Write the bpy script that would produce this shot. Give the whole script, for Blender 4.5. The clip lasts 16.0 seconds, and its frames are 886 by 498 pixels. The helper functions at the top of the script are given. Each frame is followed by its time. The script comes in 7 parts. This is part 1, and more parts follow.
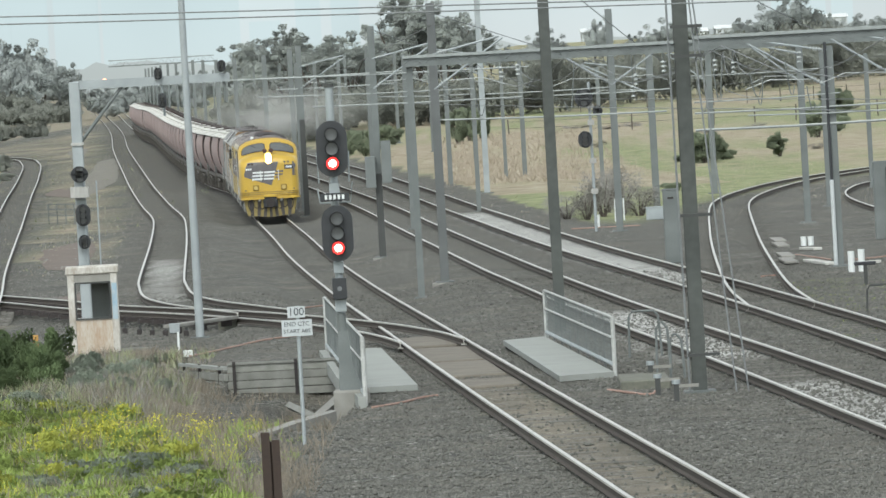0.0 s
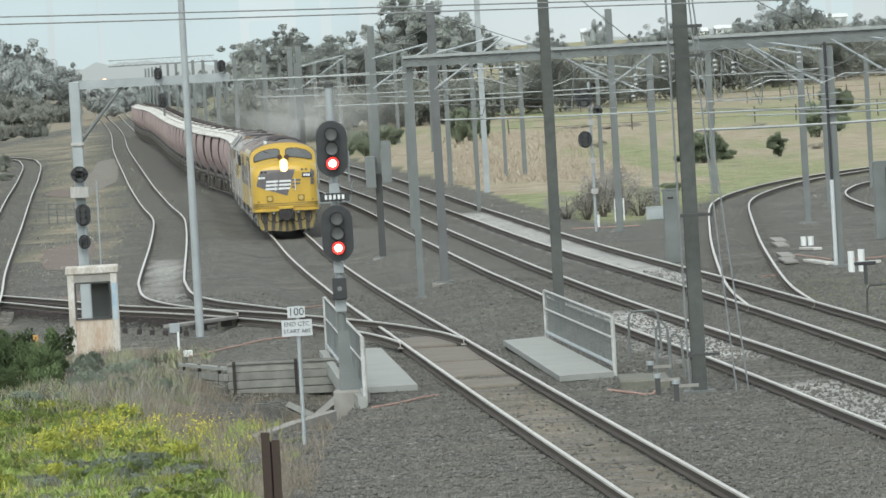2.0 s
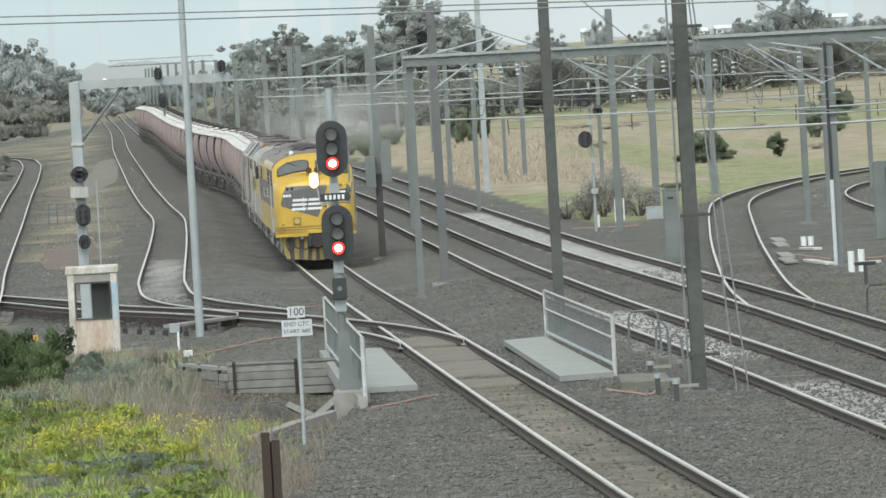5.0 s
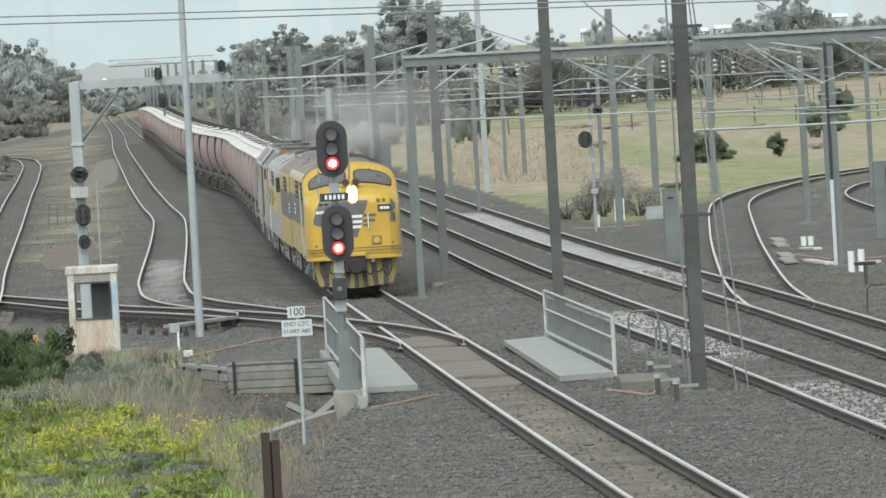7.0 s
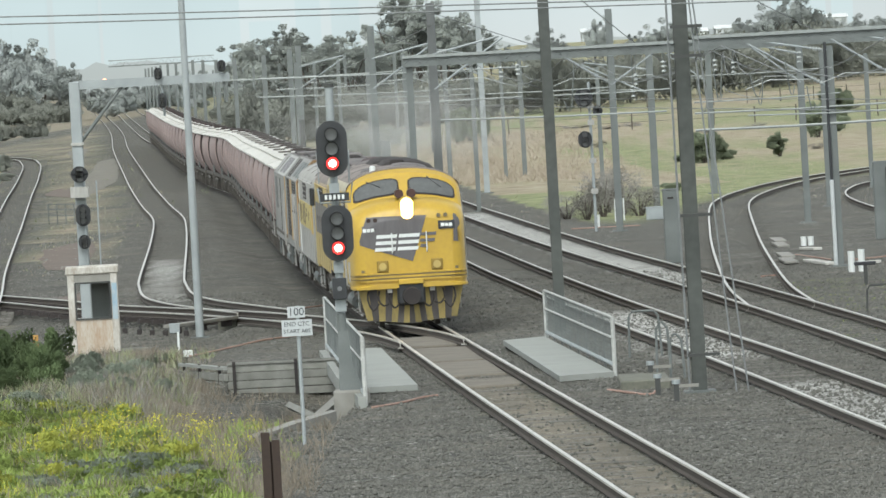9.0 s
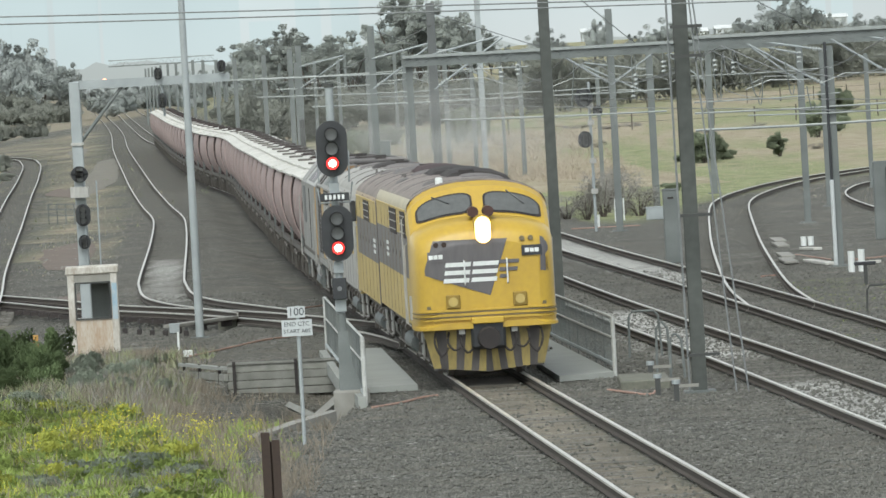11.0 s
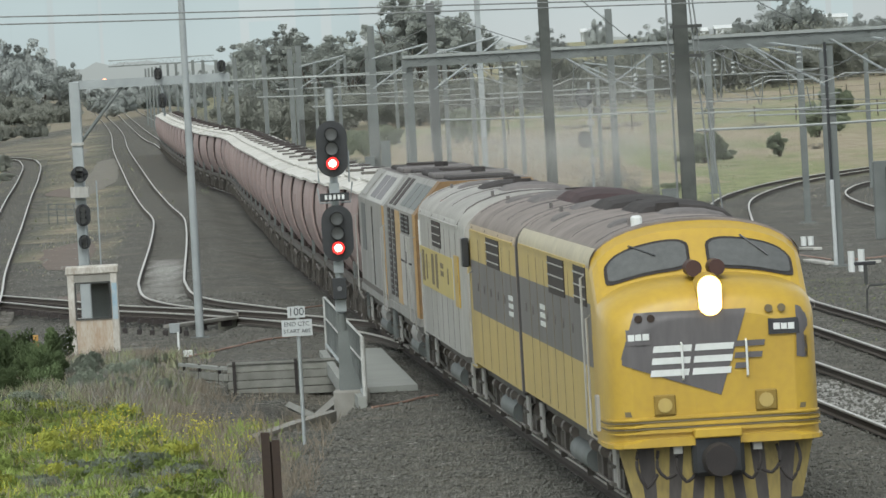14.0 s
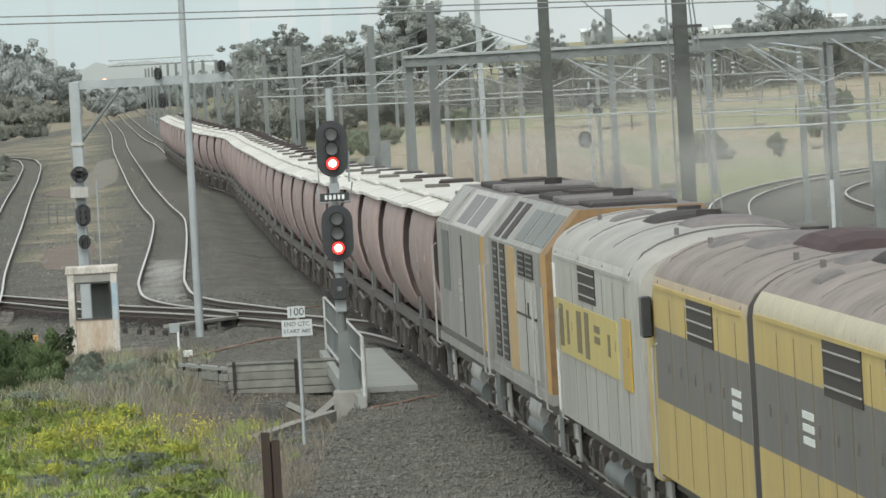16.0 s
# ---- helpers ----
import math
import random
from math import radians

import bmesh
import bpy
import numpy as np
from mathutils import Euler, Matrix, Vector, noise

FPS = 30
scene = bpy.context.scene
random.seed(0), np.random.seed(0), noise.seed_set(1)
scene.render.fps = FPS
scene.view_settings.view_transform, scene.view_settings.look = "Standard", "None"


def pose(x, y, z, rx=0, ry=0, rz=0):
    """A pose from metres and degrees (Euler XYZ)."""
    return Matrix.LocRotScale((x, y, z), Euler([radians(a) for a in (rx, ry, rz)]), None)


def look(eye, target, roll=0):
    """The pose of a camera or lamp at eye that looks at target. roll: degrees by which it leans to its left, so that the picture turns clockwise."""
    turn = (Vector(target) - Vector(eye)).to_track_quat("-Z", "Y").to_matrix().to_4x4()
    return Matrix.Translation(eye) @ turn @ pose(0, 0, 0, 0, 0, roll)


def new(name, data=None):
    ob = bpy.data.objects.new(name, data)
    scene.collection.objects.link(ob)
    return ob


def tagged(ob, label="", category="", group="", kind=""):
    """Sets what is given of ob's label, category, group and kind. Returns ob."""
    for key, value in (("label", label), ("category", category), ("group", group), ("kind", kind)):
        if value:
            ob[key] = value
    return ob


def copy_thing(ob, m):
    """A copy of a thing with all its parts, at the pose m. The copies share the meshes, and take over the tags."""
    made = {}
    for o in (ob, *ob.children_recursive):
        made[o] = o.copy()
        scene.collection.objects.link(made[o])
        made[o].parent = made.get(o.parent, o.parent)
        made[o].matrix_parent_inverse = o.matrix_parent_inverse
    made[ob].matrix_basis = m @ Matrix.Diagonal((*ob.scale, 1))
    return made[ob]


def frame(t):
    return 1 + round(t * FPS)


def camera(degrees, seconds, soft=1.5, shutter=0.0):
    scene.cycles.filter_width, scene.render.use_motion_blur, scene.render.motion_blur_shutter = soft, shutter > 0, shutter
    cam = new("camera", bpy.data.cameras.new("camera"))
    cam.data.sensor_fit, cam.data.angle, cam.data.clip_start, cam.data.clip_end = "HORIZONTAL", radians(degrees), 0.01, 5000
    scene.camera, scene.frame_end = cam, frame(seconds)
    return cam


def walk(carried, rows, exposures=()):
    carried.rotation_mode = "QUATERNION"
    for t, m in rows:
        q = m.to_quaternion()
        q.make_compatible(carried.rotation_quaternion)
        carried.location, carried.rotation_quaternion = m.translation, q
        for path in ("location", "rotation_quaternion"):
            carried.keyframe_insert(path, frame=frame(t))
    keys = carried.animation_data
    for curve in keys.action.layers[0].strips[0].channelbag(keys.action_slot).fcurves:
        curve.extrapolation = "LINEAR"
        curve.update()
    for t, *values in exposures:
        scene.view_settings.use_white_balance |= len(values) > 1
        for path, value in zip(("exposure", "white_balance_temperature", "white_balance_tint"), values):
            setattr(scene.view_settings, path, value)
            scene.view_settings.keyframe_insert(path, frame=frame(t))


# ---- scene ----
cam = camera(7.178, 16.0, soft=1.55)
TILT = math.degrees(math.atan2(331, 12500))
CAM_POSE = pose(0, 0, 6.55, 90 - TILT, 0, 0) @ pose(0, 0, 0, 0, 0, -math.degrees(0.056))
walk(cam, [(0.0, CAM_POSE), (16.0, CAM_POSE)], exposures=[(0.0, 0.67, 6290, 4), (9.0, 0.68, 6340, 4), (11.5, 0.56, 6360, 4), (12.0, 0.36, 6380, 4), (12.5, 0.29, 6380, 4), (13.0, 0.44, 6370, 4), (13.5, 0.36, 6390, 4), (15.0, 0.40, 6330, 4), (16.0, 0.58, 6500, 4)])

# ---- light: a thin overcast sky with a broad, weak sun ----
world = bpy.data.worlds.new("overcast_sky")
scene.world = world
world.use_nodes = True
wn = world.node_tree.nodes
sky = wn.new("ShaderNodeTexSky")
sky.sky_type, sky.sun_disc = "NISHITA", False
sky.sun_elevation, sky.sun_rotation = radians(48), radians(194)
sky.air_density, sky.dust_density, sky.ozone_density = 1.0, 1.0, 2.0
hsv = wn.new("ShaderNodeHueSaturation")
hsv.inputs["Saturation"].default_value = 0.16
world.node_tree.links.new(sky.outputs[0], hsv.inputs["Color"])
world.node_tree.links.new(hsv.outputs[0], wn["Background"].inputs[0])
wn["Background"].inputs[1].default_value = 0.15
sun = new("sun", bpy.data.lights.new("sun", "SUN"))
sun.data.energy, sun.data.angle, sun.data.color = 1.3, radians(30), (1.0, 0.98, 0.94)
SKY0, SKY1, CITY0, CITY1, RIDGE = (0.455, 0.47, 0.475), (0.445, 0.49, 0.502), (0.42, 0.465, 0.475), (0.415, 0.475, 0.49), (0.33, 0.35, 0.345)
sun.matrix_world = look((-30, -120, 150), (0, 0, 0))


# ---- materials ----
def mat(name, a, b=None, rough=0.7, metal=0.0, scale=8.0, fine=60.0, bump=0.15, dist=0.02, emit=None, power=0.0, per=0.0, coat=0.0, streak=1.0):
    """A surface of two colours mixed at two scales, with relief; per: how far the pieces differ from each other; streak: below 1 the stains run down."""
    m = bpy.data.materials.new(name)
    m.use_nodes = True
    nt = m.node_tree
    bs = nt.nodes["Principled BSDF"]
    bs.inputs["Roughness"].default_value, bs.inputs["Metallic"].default_value = rough, metal
    if coat:
        bs.inputs["Coat Weight"].default_value, bs.inputs["Coat Roughness"].default_value = coat, 0.25
    b = b or tuple(v * 0.8 for v in a)
    geo = nt.nodes.new("ShaderNodeTexCoord")
    n1, n2 = nt.nodes.new("ShaderNodeTexNoise"), nt.nodes.new("ShaderNodeTexNoise")
    n1.inputs["Scale"].default_value, n1.inputs["Detail"].default_value = scale, 5
    n2.inputs["Scale"].default_value, n2.inputs["Detail"].default_value = fine, 3
    mp = nt.nodes.new("ShaderNodeMapping")
    mp.inputs["Scale"].default_value = (1, 1, streak)
    nt.links.new(geo.outputs["Object"], mp.inputs["Vector"])
    for n in (n1, n2):
        nt.links.new(mp.outputs[0], n.inputs["Vector"])
    mix = nt.nodes.new("ShaderNodeMix")
    mix.data_type = "RGBA"
    mix.inputs["A"].default_value, mix.inputs["B"].default_value = (*a, 1), (*b, 1)
    add = nt.nodes.new("ShaderNodeMath")
    add.operation = "MULTIPLY_ADD"
    add.inputs[1].default_value = 1.6
    nt.links.new(n1.outputs["Fac"], add.inputs[0])
    sub = nt.nodes.new("ShaderNodeMath")
    sub.operation = "SUBTRACT"
    sub.inputs[1].default_value = 0.8
    nt.links.new(n2.outputs["Fac"], sub.inputs[0])
    nt.links.new(sub.outputs[0], add.inputs[2])
    nt.links.new(add.outputs[0], mix.inputs["Factor"])
    out = mix.outputs["Result"]
    if per:
        info, hs, mr = nt.nodes.new("ShaderNodeObjectInfo"), nt.nodes.new("ShaderNodeHueSaturation"), nt.nodes.new("ShaderNodeMapRange")
        mr.inputs["To Min"].default_value, mr.inputs["To Max"].default_value = 1 - per, 1 + per
        nt.links.new(info.outputs["Random"], mr.inputs["Value"])
        nt.links.new(mr.outputs[0], hs.inputs["Value"])
        nt.links.new(out, hs.inputs["Color"])
        out = hs.outputs[0]
    nt.links.new(out, bs.inputs["Base Color"])
    if bump:
        bp = nt.nodes.new("ShaderNodeBump")
        bp.inputs["Strength"].default_value, bp.inputs["Distance"].default_value = bump, dist
        nt.links.new(n2.outputs["Fac"], bp.inputs["Height"])
        nt.links.new(bp.outputs[0], bs.inputs["Normal"])
    if emit:
        bs.inputs["Emission Color"].default_value, bs.inputs["Emission Strength"].default_value = (*emit, 1), power
    return m


M = {
    "railside": mat("rail_side_rust", (0.085, 0.07, 0.057), (0.05, 0.042, 0.036), 0.85, 0.2),
    "railtop": mat("rail_head_worn_steel", (0.68, 0.66, 0.61), (0.53, 0.51, 0.46), 0.42, 0.75, scale=2, bump=0),
    "sleeper": mat("concrete_sleeper", (0.20, 0.19, 0.17), (0.12, 0.115, 0.10), 0.95, per=0.2),
    "galv": mat("galvanised_steel", (0.38, 0.41, 0.415), (0.25, 0.275, 0.28), 0.6, 0.1, scale=1.5),
    "dark": mat("dark_painted_steel", (0.07, 0.072, 0.068), (0.04, 0.042, 0.04), 0.65, 0.1, scale=1.2),
    "slate": mat("dull_slate_steel", (0.15, 0.157, 0.155), (0.09, 0.096, 0.094), 0.65, 0.1, scale=1.2),
    "mast": mat("dark_weathered_mast_steel", (0.095, 0.102, 0.093), (0.048, 0.053, 0.048), 0.65, 0.1, scale=0.7, fine=6),
    "mid": mat("weathered_grey_steel", (0.20, 0.217, 0.21), (0.125, 0.137, 0.132), 0.65, 0.3, scale=1.2),
    "black": mat("black_enamel", (0.018, 0.02, 0.023), (0.028, 0.03, 0.033), 0.45, 0, coat=0.2),
    "concrete": mat("weathered_concrete", (0.33, 0.32, 0.29), (0.19, 0.185, 0.165), 0.95, scale=2.5),
    "deck": mat("pale_grey_deck", (0.32, 0.33, 0.305), (0.25, 0.26, 0.24), 0.8, scale=1.0),
    "white": mat("white_paint", (0.72, 0.74, 0.73), (0.6, 0.62, 0.6), 0.6),
    "railwhite": mat("chipped_white_railing_paint", (0.56, 0.57, 0.55), (0.30, 0.30, 0.28), 0.75, scale=4, fine=25),
    "yellow": mat("yellow_loco_paint", (0.53, 0.35, 0.037), (0.42, 0.27, 0.04), 0.45, 0, scale=1.1, fine=9, coat=0.2, bump=0.03),
    "paleyellow": mat("faded_yellow_band", (0.52, 0.42, 0.13), (0.42, 0.345, 0.13), 0.6, 0, scale=1.6, fine=14, bump=0.04, streak=0.18),
    "dirtyyellow": mat("dusty_yellow_paint", (0.52, 0.39, 0.115), (0.37, 0.28, 0.105), 0.6, 0, scale=1.6, fine=14, bump=0.04, streak=0.18),
    "shadeyellow": mat("shaded_yellow_recess", (0.30, 0.20, 0.035), (0.22, 0.15, 0.035), 0.7),
    "lgrey": mat("slate_grey_paint", (0.135, 0.125, 0.128), (0.085, 0.08, 0.084), 0.55, 0, scale=1.8, fine=12, coat=0.1, bump=0.03, streak=0.2),
    "silver": mat("dull_silver_paint", (0.45, 0.445, 0.42), (0.27, 0.262, 0.24), 0.55, 0.1, scale=1.5, fine=14, bump=0.04, streak=0.2),
    "orange": mat("orange_paint", (0.50, 0.29, 0.07), (0.40, 0.23, 0.07), 0.6),
    "orangepale": mat("faded_orange_paint", (0.50, 0.345, 0.16), (0.36, 0.26, 0.14), 0.7),
    "brownorange": mat("grimy_orange_brown_paint", (0.27, 0.16, 0.065), (0.17, 0.11, 0.06), 0.75),
    "grimeyellow": mat("grimy_pilot_yellow", (0.40, 0.31, 0.10), (0.20, 0.16, 0.075), 0.8, scale=3, fine=20, streak=0.3),
    "grimedark": mat("grimy_pilot_black", (0.06, 0.055, 0.055), (0.105, 0.095, 0.09), 0.85, scale=3, fine=20, streak=0.3),
    "roof": mat("sooty_roof", (0.20, 0.18, 0.17), (0.09, 0.085, 0.085), 0.8, scale=1.0, fine=10),
    "roofpale": mat("pale_dusty_roof", (0.29, 0.25, 0.225), (0.15, 0.13, 0.12), 0.85, scale=0.7, fine=4, bump=0.02),
    "roofedge": mat("dusty_lit_roof_edge", (0.44, 0.35, 0.24), (0.33, 0.265, 0.195), 0.7, scale=1.2, fine=9, bump=0.02),
    "silverroof": mat("grimy_silver_roof", (0.40, 0.39, 0.36), (0.25, 0.24, 0.22), 0.65, 0.1, scale=0.7, fine=5, bump=0.05),
    "cream": mat("pale_cream_roof_edge", (0.52, 0.47, 0.34), (0.36, 0.325, 0.25), 0.7, scale=1.2, fine=9, bump=0.02),
    "soot": mat("soot_black", (0.024, 0.021, 0.021), (0.05, 0.043, 0.04), 0.9, scale=1.5),
    "cowl": mat("maroon_sooty_cowl", (0.075, 0.04, 0.042), (0.03, 0.022, 0.022), 0.85, scale=0.8, fine=5),
    "under": mat("greasy_underframe", (0.075, 0.07, 0.062), (0.15, 0.138, 0.12), 0.85, 0.1, scale=2),
    "bogie": mat("oily_bogie_steel", (0.07, 0.064, 0.056), (0.125, 0.112, 0.095), 0.8, 0.15, scale=3),
    "wheel": mat("wheel_steel", (0.22, 0.195, 0.17), (0.12, 0.105, 0.09), 0.6, 0.3),
    "hopper": mat("faded_red_hopper_paint", (0.405, 0.31, 0.29), (0.24, 0.186, 0.174), 0.7, 0, scale=1.3, fine=10, per=0.1, bump=0.04, streak=0.22),
    "lid": mat("dusty_white_lid", (0.66, 0.65, 0.61), (0.42, 0.405, 0.365), 0.85, scale=0.8, fine=5, per=0.07),
    "boxgrey": mat("grimy_grey_loco_paint", (0.33, 0.33, 0.31), (0.18, 0.175, 0.16), 0.65, 0, scale=1.4, fine=12, bump=0.05, streak=0.2),
    "board": mat("weathered_sign_board", (0.52, 0.545, 0.55), (0.42, 0.44, 0.44), 0.6),
    "peel": mat("peeling_white_paint", (0.62, 0.61, 0.57), (0.30, 0.26, 0.21), 0.9, scale=3.6, fine=22, bump=0.2, streak=0.4),
    "mossy": mat("mossy_stained_concrete", (0.185, 0.18, 0.145), (0.10, 0.105, 0.085), 0.95, scale=2.5, fine=14),
    "rustwash": mat("rust_stained_paint", (0.52, 0.49, 0.43), (0.36, 0.25, 0.16), 0.9, scale=7, fine=30, bump=0.2, streak=0.25),
    "glass": mat("dusty_cab_glass", (0.12, 0.124, 0.122), (0.09, 0.094, 0.092), 0.22, 0, bump=0, coat=0.3),
    "grille": mat("brown_side_grille", (0.055, 0.045, 0.042), (0.035, 0.03, 0.028), 0.85),
    "endwall": mat("shade_dark_wagon_end", (0.06, 0.04, 0.037), (0.035, 0.025, 0.023), 0.9),
    "stencil": mat("faded_stencil_paint", (0.42, 0.33, 0.31), (0.32, 0.23, 0.215), 0.8),
    "seam": mat("dusty_panel_seam", (0.20, 0.16, 0.085), (0.14, 0.115, 0.07), 0.8),
    "seamgrey": mat("grimy_grey_seam", (0.22, 0.215, 0.20), (0.16, 0.155, 0.145), 0.8),
    "palegravel": mat("dusty_pale_gravel", (0.215, 0.20, 0.165), (0.14, 0.132, 0.11), 0.95, scale=0.6, fine=7),
    "redsoil": mat("reddish_bare_soil", (0.18, 0.135, 0.108), (0.105, 0.09, 0.076), 0.95, scale=0.8, fine=5),
    "tan": mat("dusty_tan_board", (0.20, 0.178, 0.145), (0.125, 0.112, 0.092), 0.95, scale=1.5, fine=12, per=0.1),
    "lens": mat("unlit_lens", (0.20, 0.21, 0.21), (0.15, 0.155, 0.16), 0.15, 0, bump=0),
    "red": mat("red_signal_lens", (0.8, 0.05, 0.03), None, 0.3, 0, bump=0, emit=(1.0, 0.03, 0.03), power=1.8),
    "core": mat("red_signal_core", (0.9, 0.6, 0.5), None, 0.3, 0, bump=0, emit=(1.0, 0.55, 0.42), power=6.0),
    "head": mat("headlight_lens", (1, 0.9, 0.7), None, 0.3, 0, bump=0, emit=(1.0, 0.86, 0.55), power=24.0),
    "beam": mat("headlight_halo_glow", (1, 0.85, 0.5), None, 0.3, 0, bump=0, emit=(1.0, 0.60, 0.16), power=3.2),
    "darkred": mat("dark_red_lamp_body", (0.065, 0.028, 0.022), (0.045, 0.02, 0.018), 0.5, 0, bump=0),
    "timber": mat("weathered_grey_timber", (0.27, 0.27, 0.245), (0.16, 0.16, 0.14), 0.95, scale=3, per=0.15),
    "rust": mat("rusty_steel", (0.065, 0.045, 0.035), (0.045, 0.033, 0.028), 0.9, 0.2),
    "conduit": mat("orange_conduit", (0.42, 0.26, 0.20), (0.34, 0.22, 0.18), 0.7),
    "bark": mat("grey_bark", (0.13, 0.11, 0.09), (0.08, 0.07, 0.06), 0.95),
    # Far tree and scrub leaves are paled so that their colour imitates haze.
    "leaf": mat("haze_paled_eucalypt", (0.49, 0.515, 0.48), (0.38, 0.405, 0.37), 0.95, scale=0.6, fine=3, bump=0, per=0.15),
    "farleaf": mat("haze_paled_foliage", (0.53, 0.56, 0.54), (0.44, 0.465, 0.445), 0.95, scale=0.6, fine=3, bump=0, per=0.12),
    "scrubleaf": mat("haze_paled_scrub", (0.38, 0.39, 0.345), (0.27, 0.28, 0.24), 0.95, scale=0.8, fine=3, bump=0, per=0.2),
    "greenmound": mat("lush_green_herb", (0.36, 0.44, 0.13), (0.26, 0.33, 0.10), 0.85, scale=2, fine=9, bump=0, per=0.2),
    "yellowmound": mat("yellow_flowering_herb", (0.52, 0.51, 0.11), (0.36, 0.41, 0.10), 0.85, scale=3, fine=9, bump=0, per=0.2),
    "bush": mat("dark_green_foliage", (0.215, 0.275, 0.14), (0.15, 0.205, 0.10), 0.85, scale=2, fine=9, bump=0, per=0.2),
    # The field bush is greyed and lightened to imitate haze as well.
    "fieldbush": mat("haze_greyed_bush", (0.31, 0.345, 0.24), (0.21, 0.245, 0.165), 0.9, scale=2, fine=9, bump=0, per=0.15),
    "weed": mat("bright_weed_leaves", (0.30, 0.37, 0.085), (0.19, 0.26, 0.065), 0.8, scale=2, fine=9, bump=0),
    "yellowgreen": mat("flowering_weed_stems", (0.44, 0.43, 0.06), (0.28, 0.31, 0.055), 0.8, scale=2, fine=9, bump=0),
    "olive": mat("olive_herb_leaves", (0.29, 0.315, 0.17), (0.20, 0.22, 0.125), 0.85, scale=2, fine=9, bump=0),
    "flower": mat("yellow_flowers", (0.66, 0.58, 0.05), (0.48, 0.45, 0.05), 0.8, bump=0),
    "straw": mat("pale_straw", (0.46, 0.42, 0.30), (0.34, 0.31, 0.21), 0.95, scale=2, fine=9, bump=0),
    "pinkgrass": mat("pinkish_dry_grass", (0.43, 0.37, 0.29), (0.31, 0.265, 0.205), 0.95, scale=2, fine=9, bump=0),
    "dry": mat("dry_stalks", (0.26, 0.225, 0.175), (0.18, 0.155, 0.12), 0.95, scale=2, fine=9, bump=0),
    "twig": mat("bare_grey_twigs", (0.33, 0.315, 0.29), (0.22, 0.205, 0.185), 0.95, scale=2, fine=9, bump=0),
    "grey_leaf": mat("grey_green_weed", (0.38, 0.42, 0.34), (0.27, 0.31, 0.24), 0.85, scale=2, fine=9, bump=0),
    "cable": mat("grey_wire", (0.24, 0.25, 0.25), (0.18, 0.19, 0.19), 0.6, 0.3, bump=0),
    "span": mat("dull_pale_tube", (0.33, 0.35, 0.34), (0.24, 0.26, 0.25), 0.5, 0.2, bump=0),
    "insul": mat("pale_insulator", (0.42, 0.44, 0.43), (0.32, 0.34, 0.33), 0.3, bump=0),
    "blue": mat("blue_spray_paint", (0.22, 0.36, 0.47), (0.42, 0.46, 0.47), 0.7),
}


def soft_leaf(m):
    """Leaves that share the rounded shading of the crown they belong to."""
    nt = m.node_tree
    L, N = nt.links.new, nt.nodes.new
    at, vt, geo, mad, nrm = N("ShaderNodeAttribute"), N("ShaderNodeVectorTransform"), N("ShaderNodeNewGeometry"), N("ShaderNodeVectorMath"), N("ShaderNodeVectorMath")
    at.attribute_name = "outward"
    vt.vector_type, vt.convert_from, vt.convert_to = "NORMAL", "OBJECT", "WORLD"
    mad.operation, nrm.operation = "MULTIPLY_ADD", "NORMALIZE"
    mad.inputs[1].default_value = (0.2, 0.2, 0.2)
    L(at.outputs["Vector"], vt.inputs[0]), L(geo.outputs["Normal"], mad.inputs[0]), L(vt.outputs[0], mad.inputs[2]), L(mad.outputs[0], nrm.inputs[0])
    bs, out = nt.nodes["Principled BSDF"], nt.nodes["Material Output"]
    bs.inputs["Specular IOR Level"].default_value = 0.1
    L(nrm.outputs[0], bs.inputs["Normal"])
    thin, mix = N("ShaderNodeBsdfTranslucent"), N("ShaderNodeMixShader")
    mix.inputs[0].default_value = 0.5
    L(bs.inputs["Base Color"].links[0].from_socket, thin.inputs["Color"])
    L(bs.outputs[0], mix.inputs[1]), L(thin.outputs[0], mix.inputs[2]), L(mix.outputs[0], out.inputs["Surface"])


for key in ("leaf", "farleaf", "bush", "fieldbush", "grey_leaf", "scrubleaf", "greenmound", "yellowmound"):
    soft_leaf(M[key])


# ---- mesh helpers ----
def box(bm, c, s, m=None, mi=0):
    """A box with centre c and size s, turned by the matrix m."""
    vs = [bm.verts.new((m @ Vector((x * s[0] / 2, y * s[1] / 2, z * s[2] / 2)) if m else Vector((x * s[0] / 2, y * s[1] / 2, z * s[2] / 2))) + Vector(c))
          for x in (-1, 1) for y in (-1, 1) for z in (-1, 1)]
    for q in ((0, 1, 3, 2), (4, 6, 7, 5), (0, 4, 5, 1), (2, 3, 7, 6), (0, 2, 6, 4), (1, 5, 7, 3)):
        bm.faces.new([vs[i] for i in q]).material_index = mi
    return bm


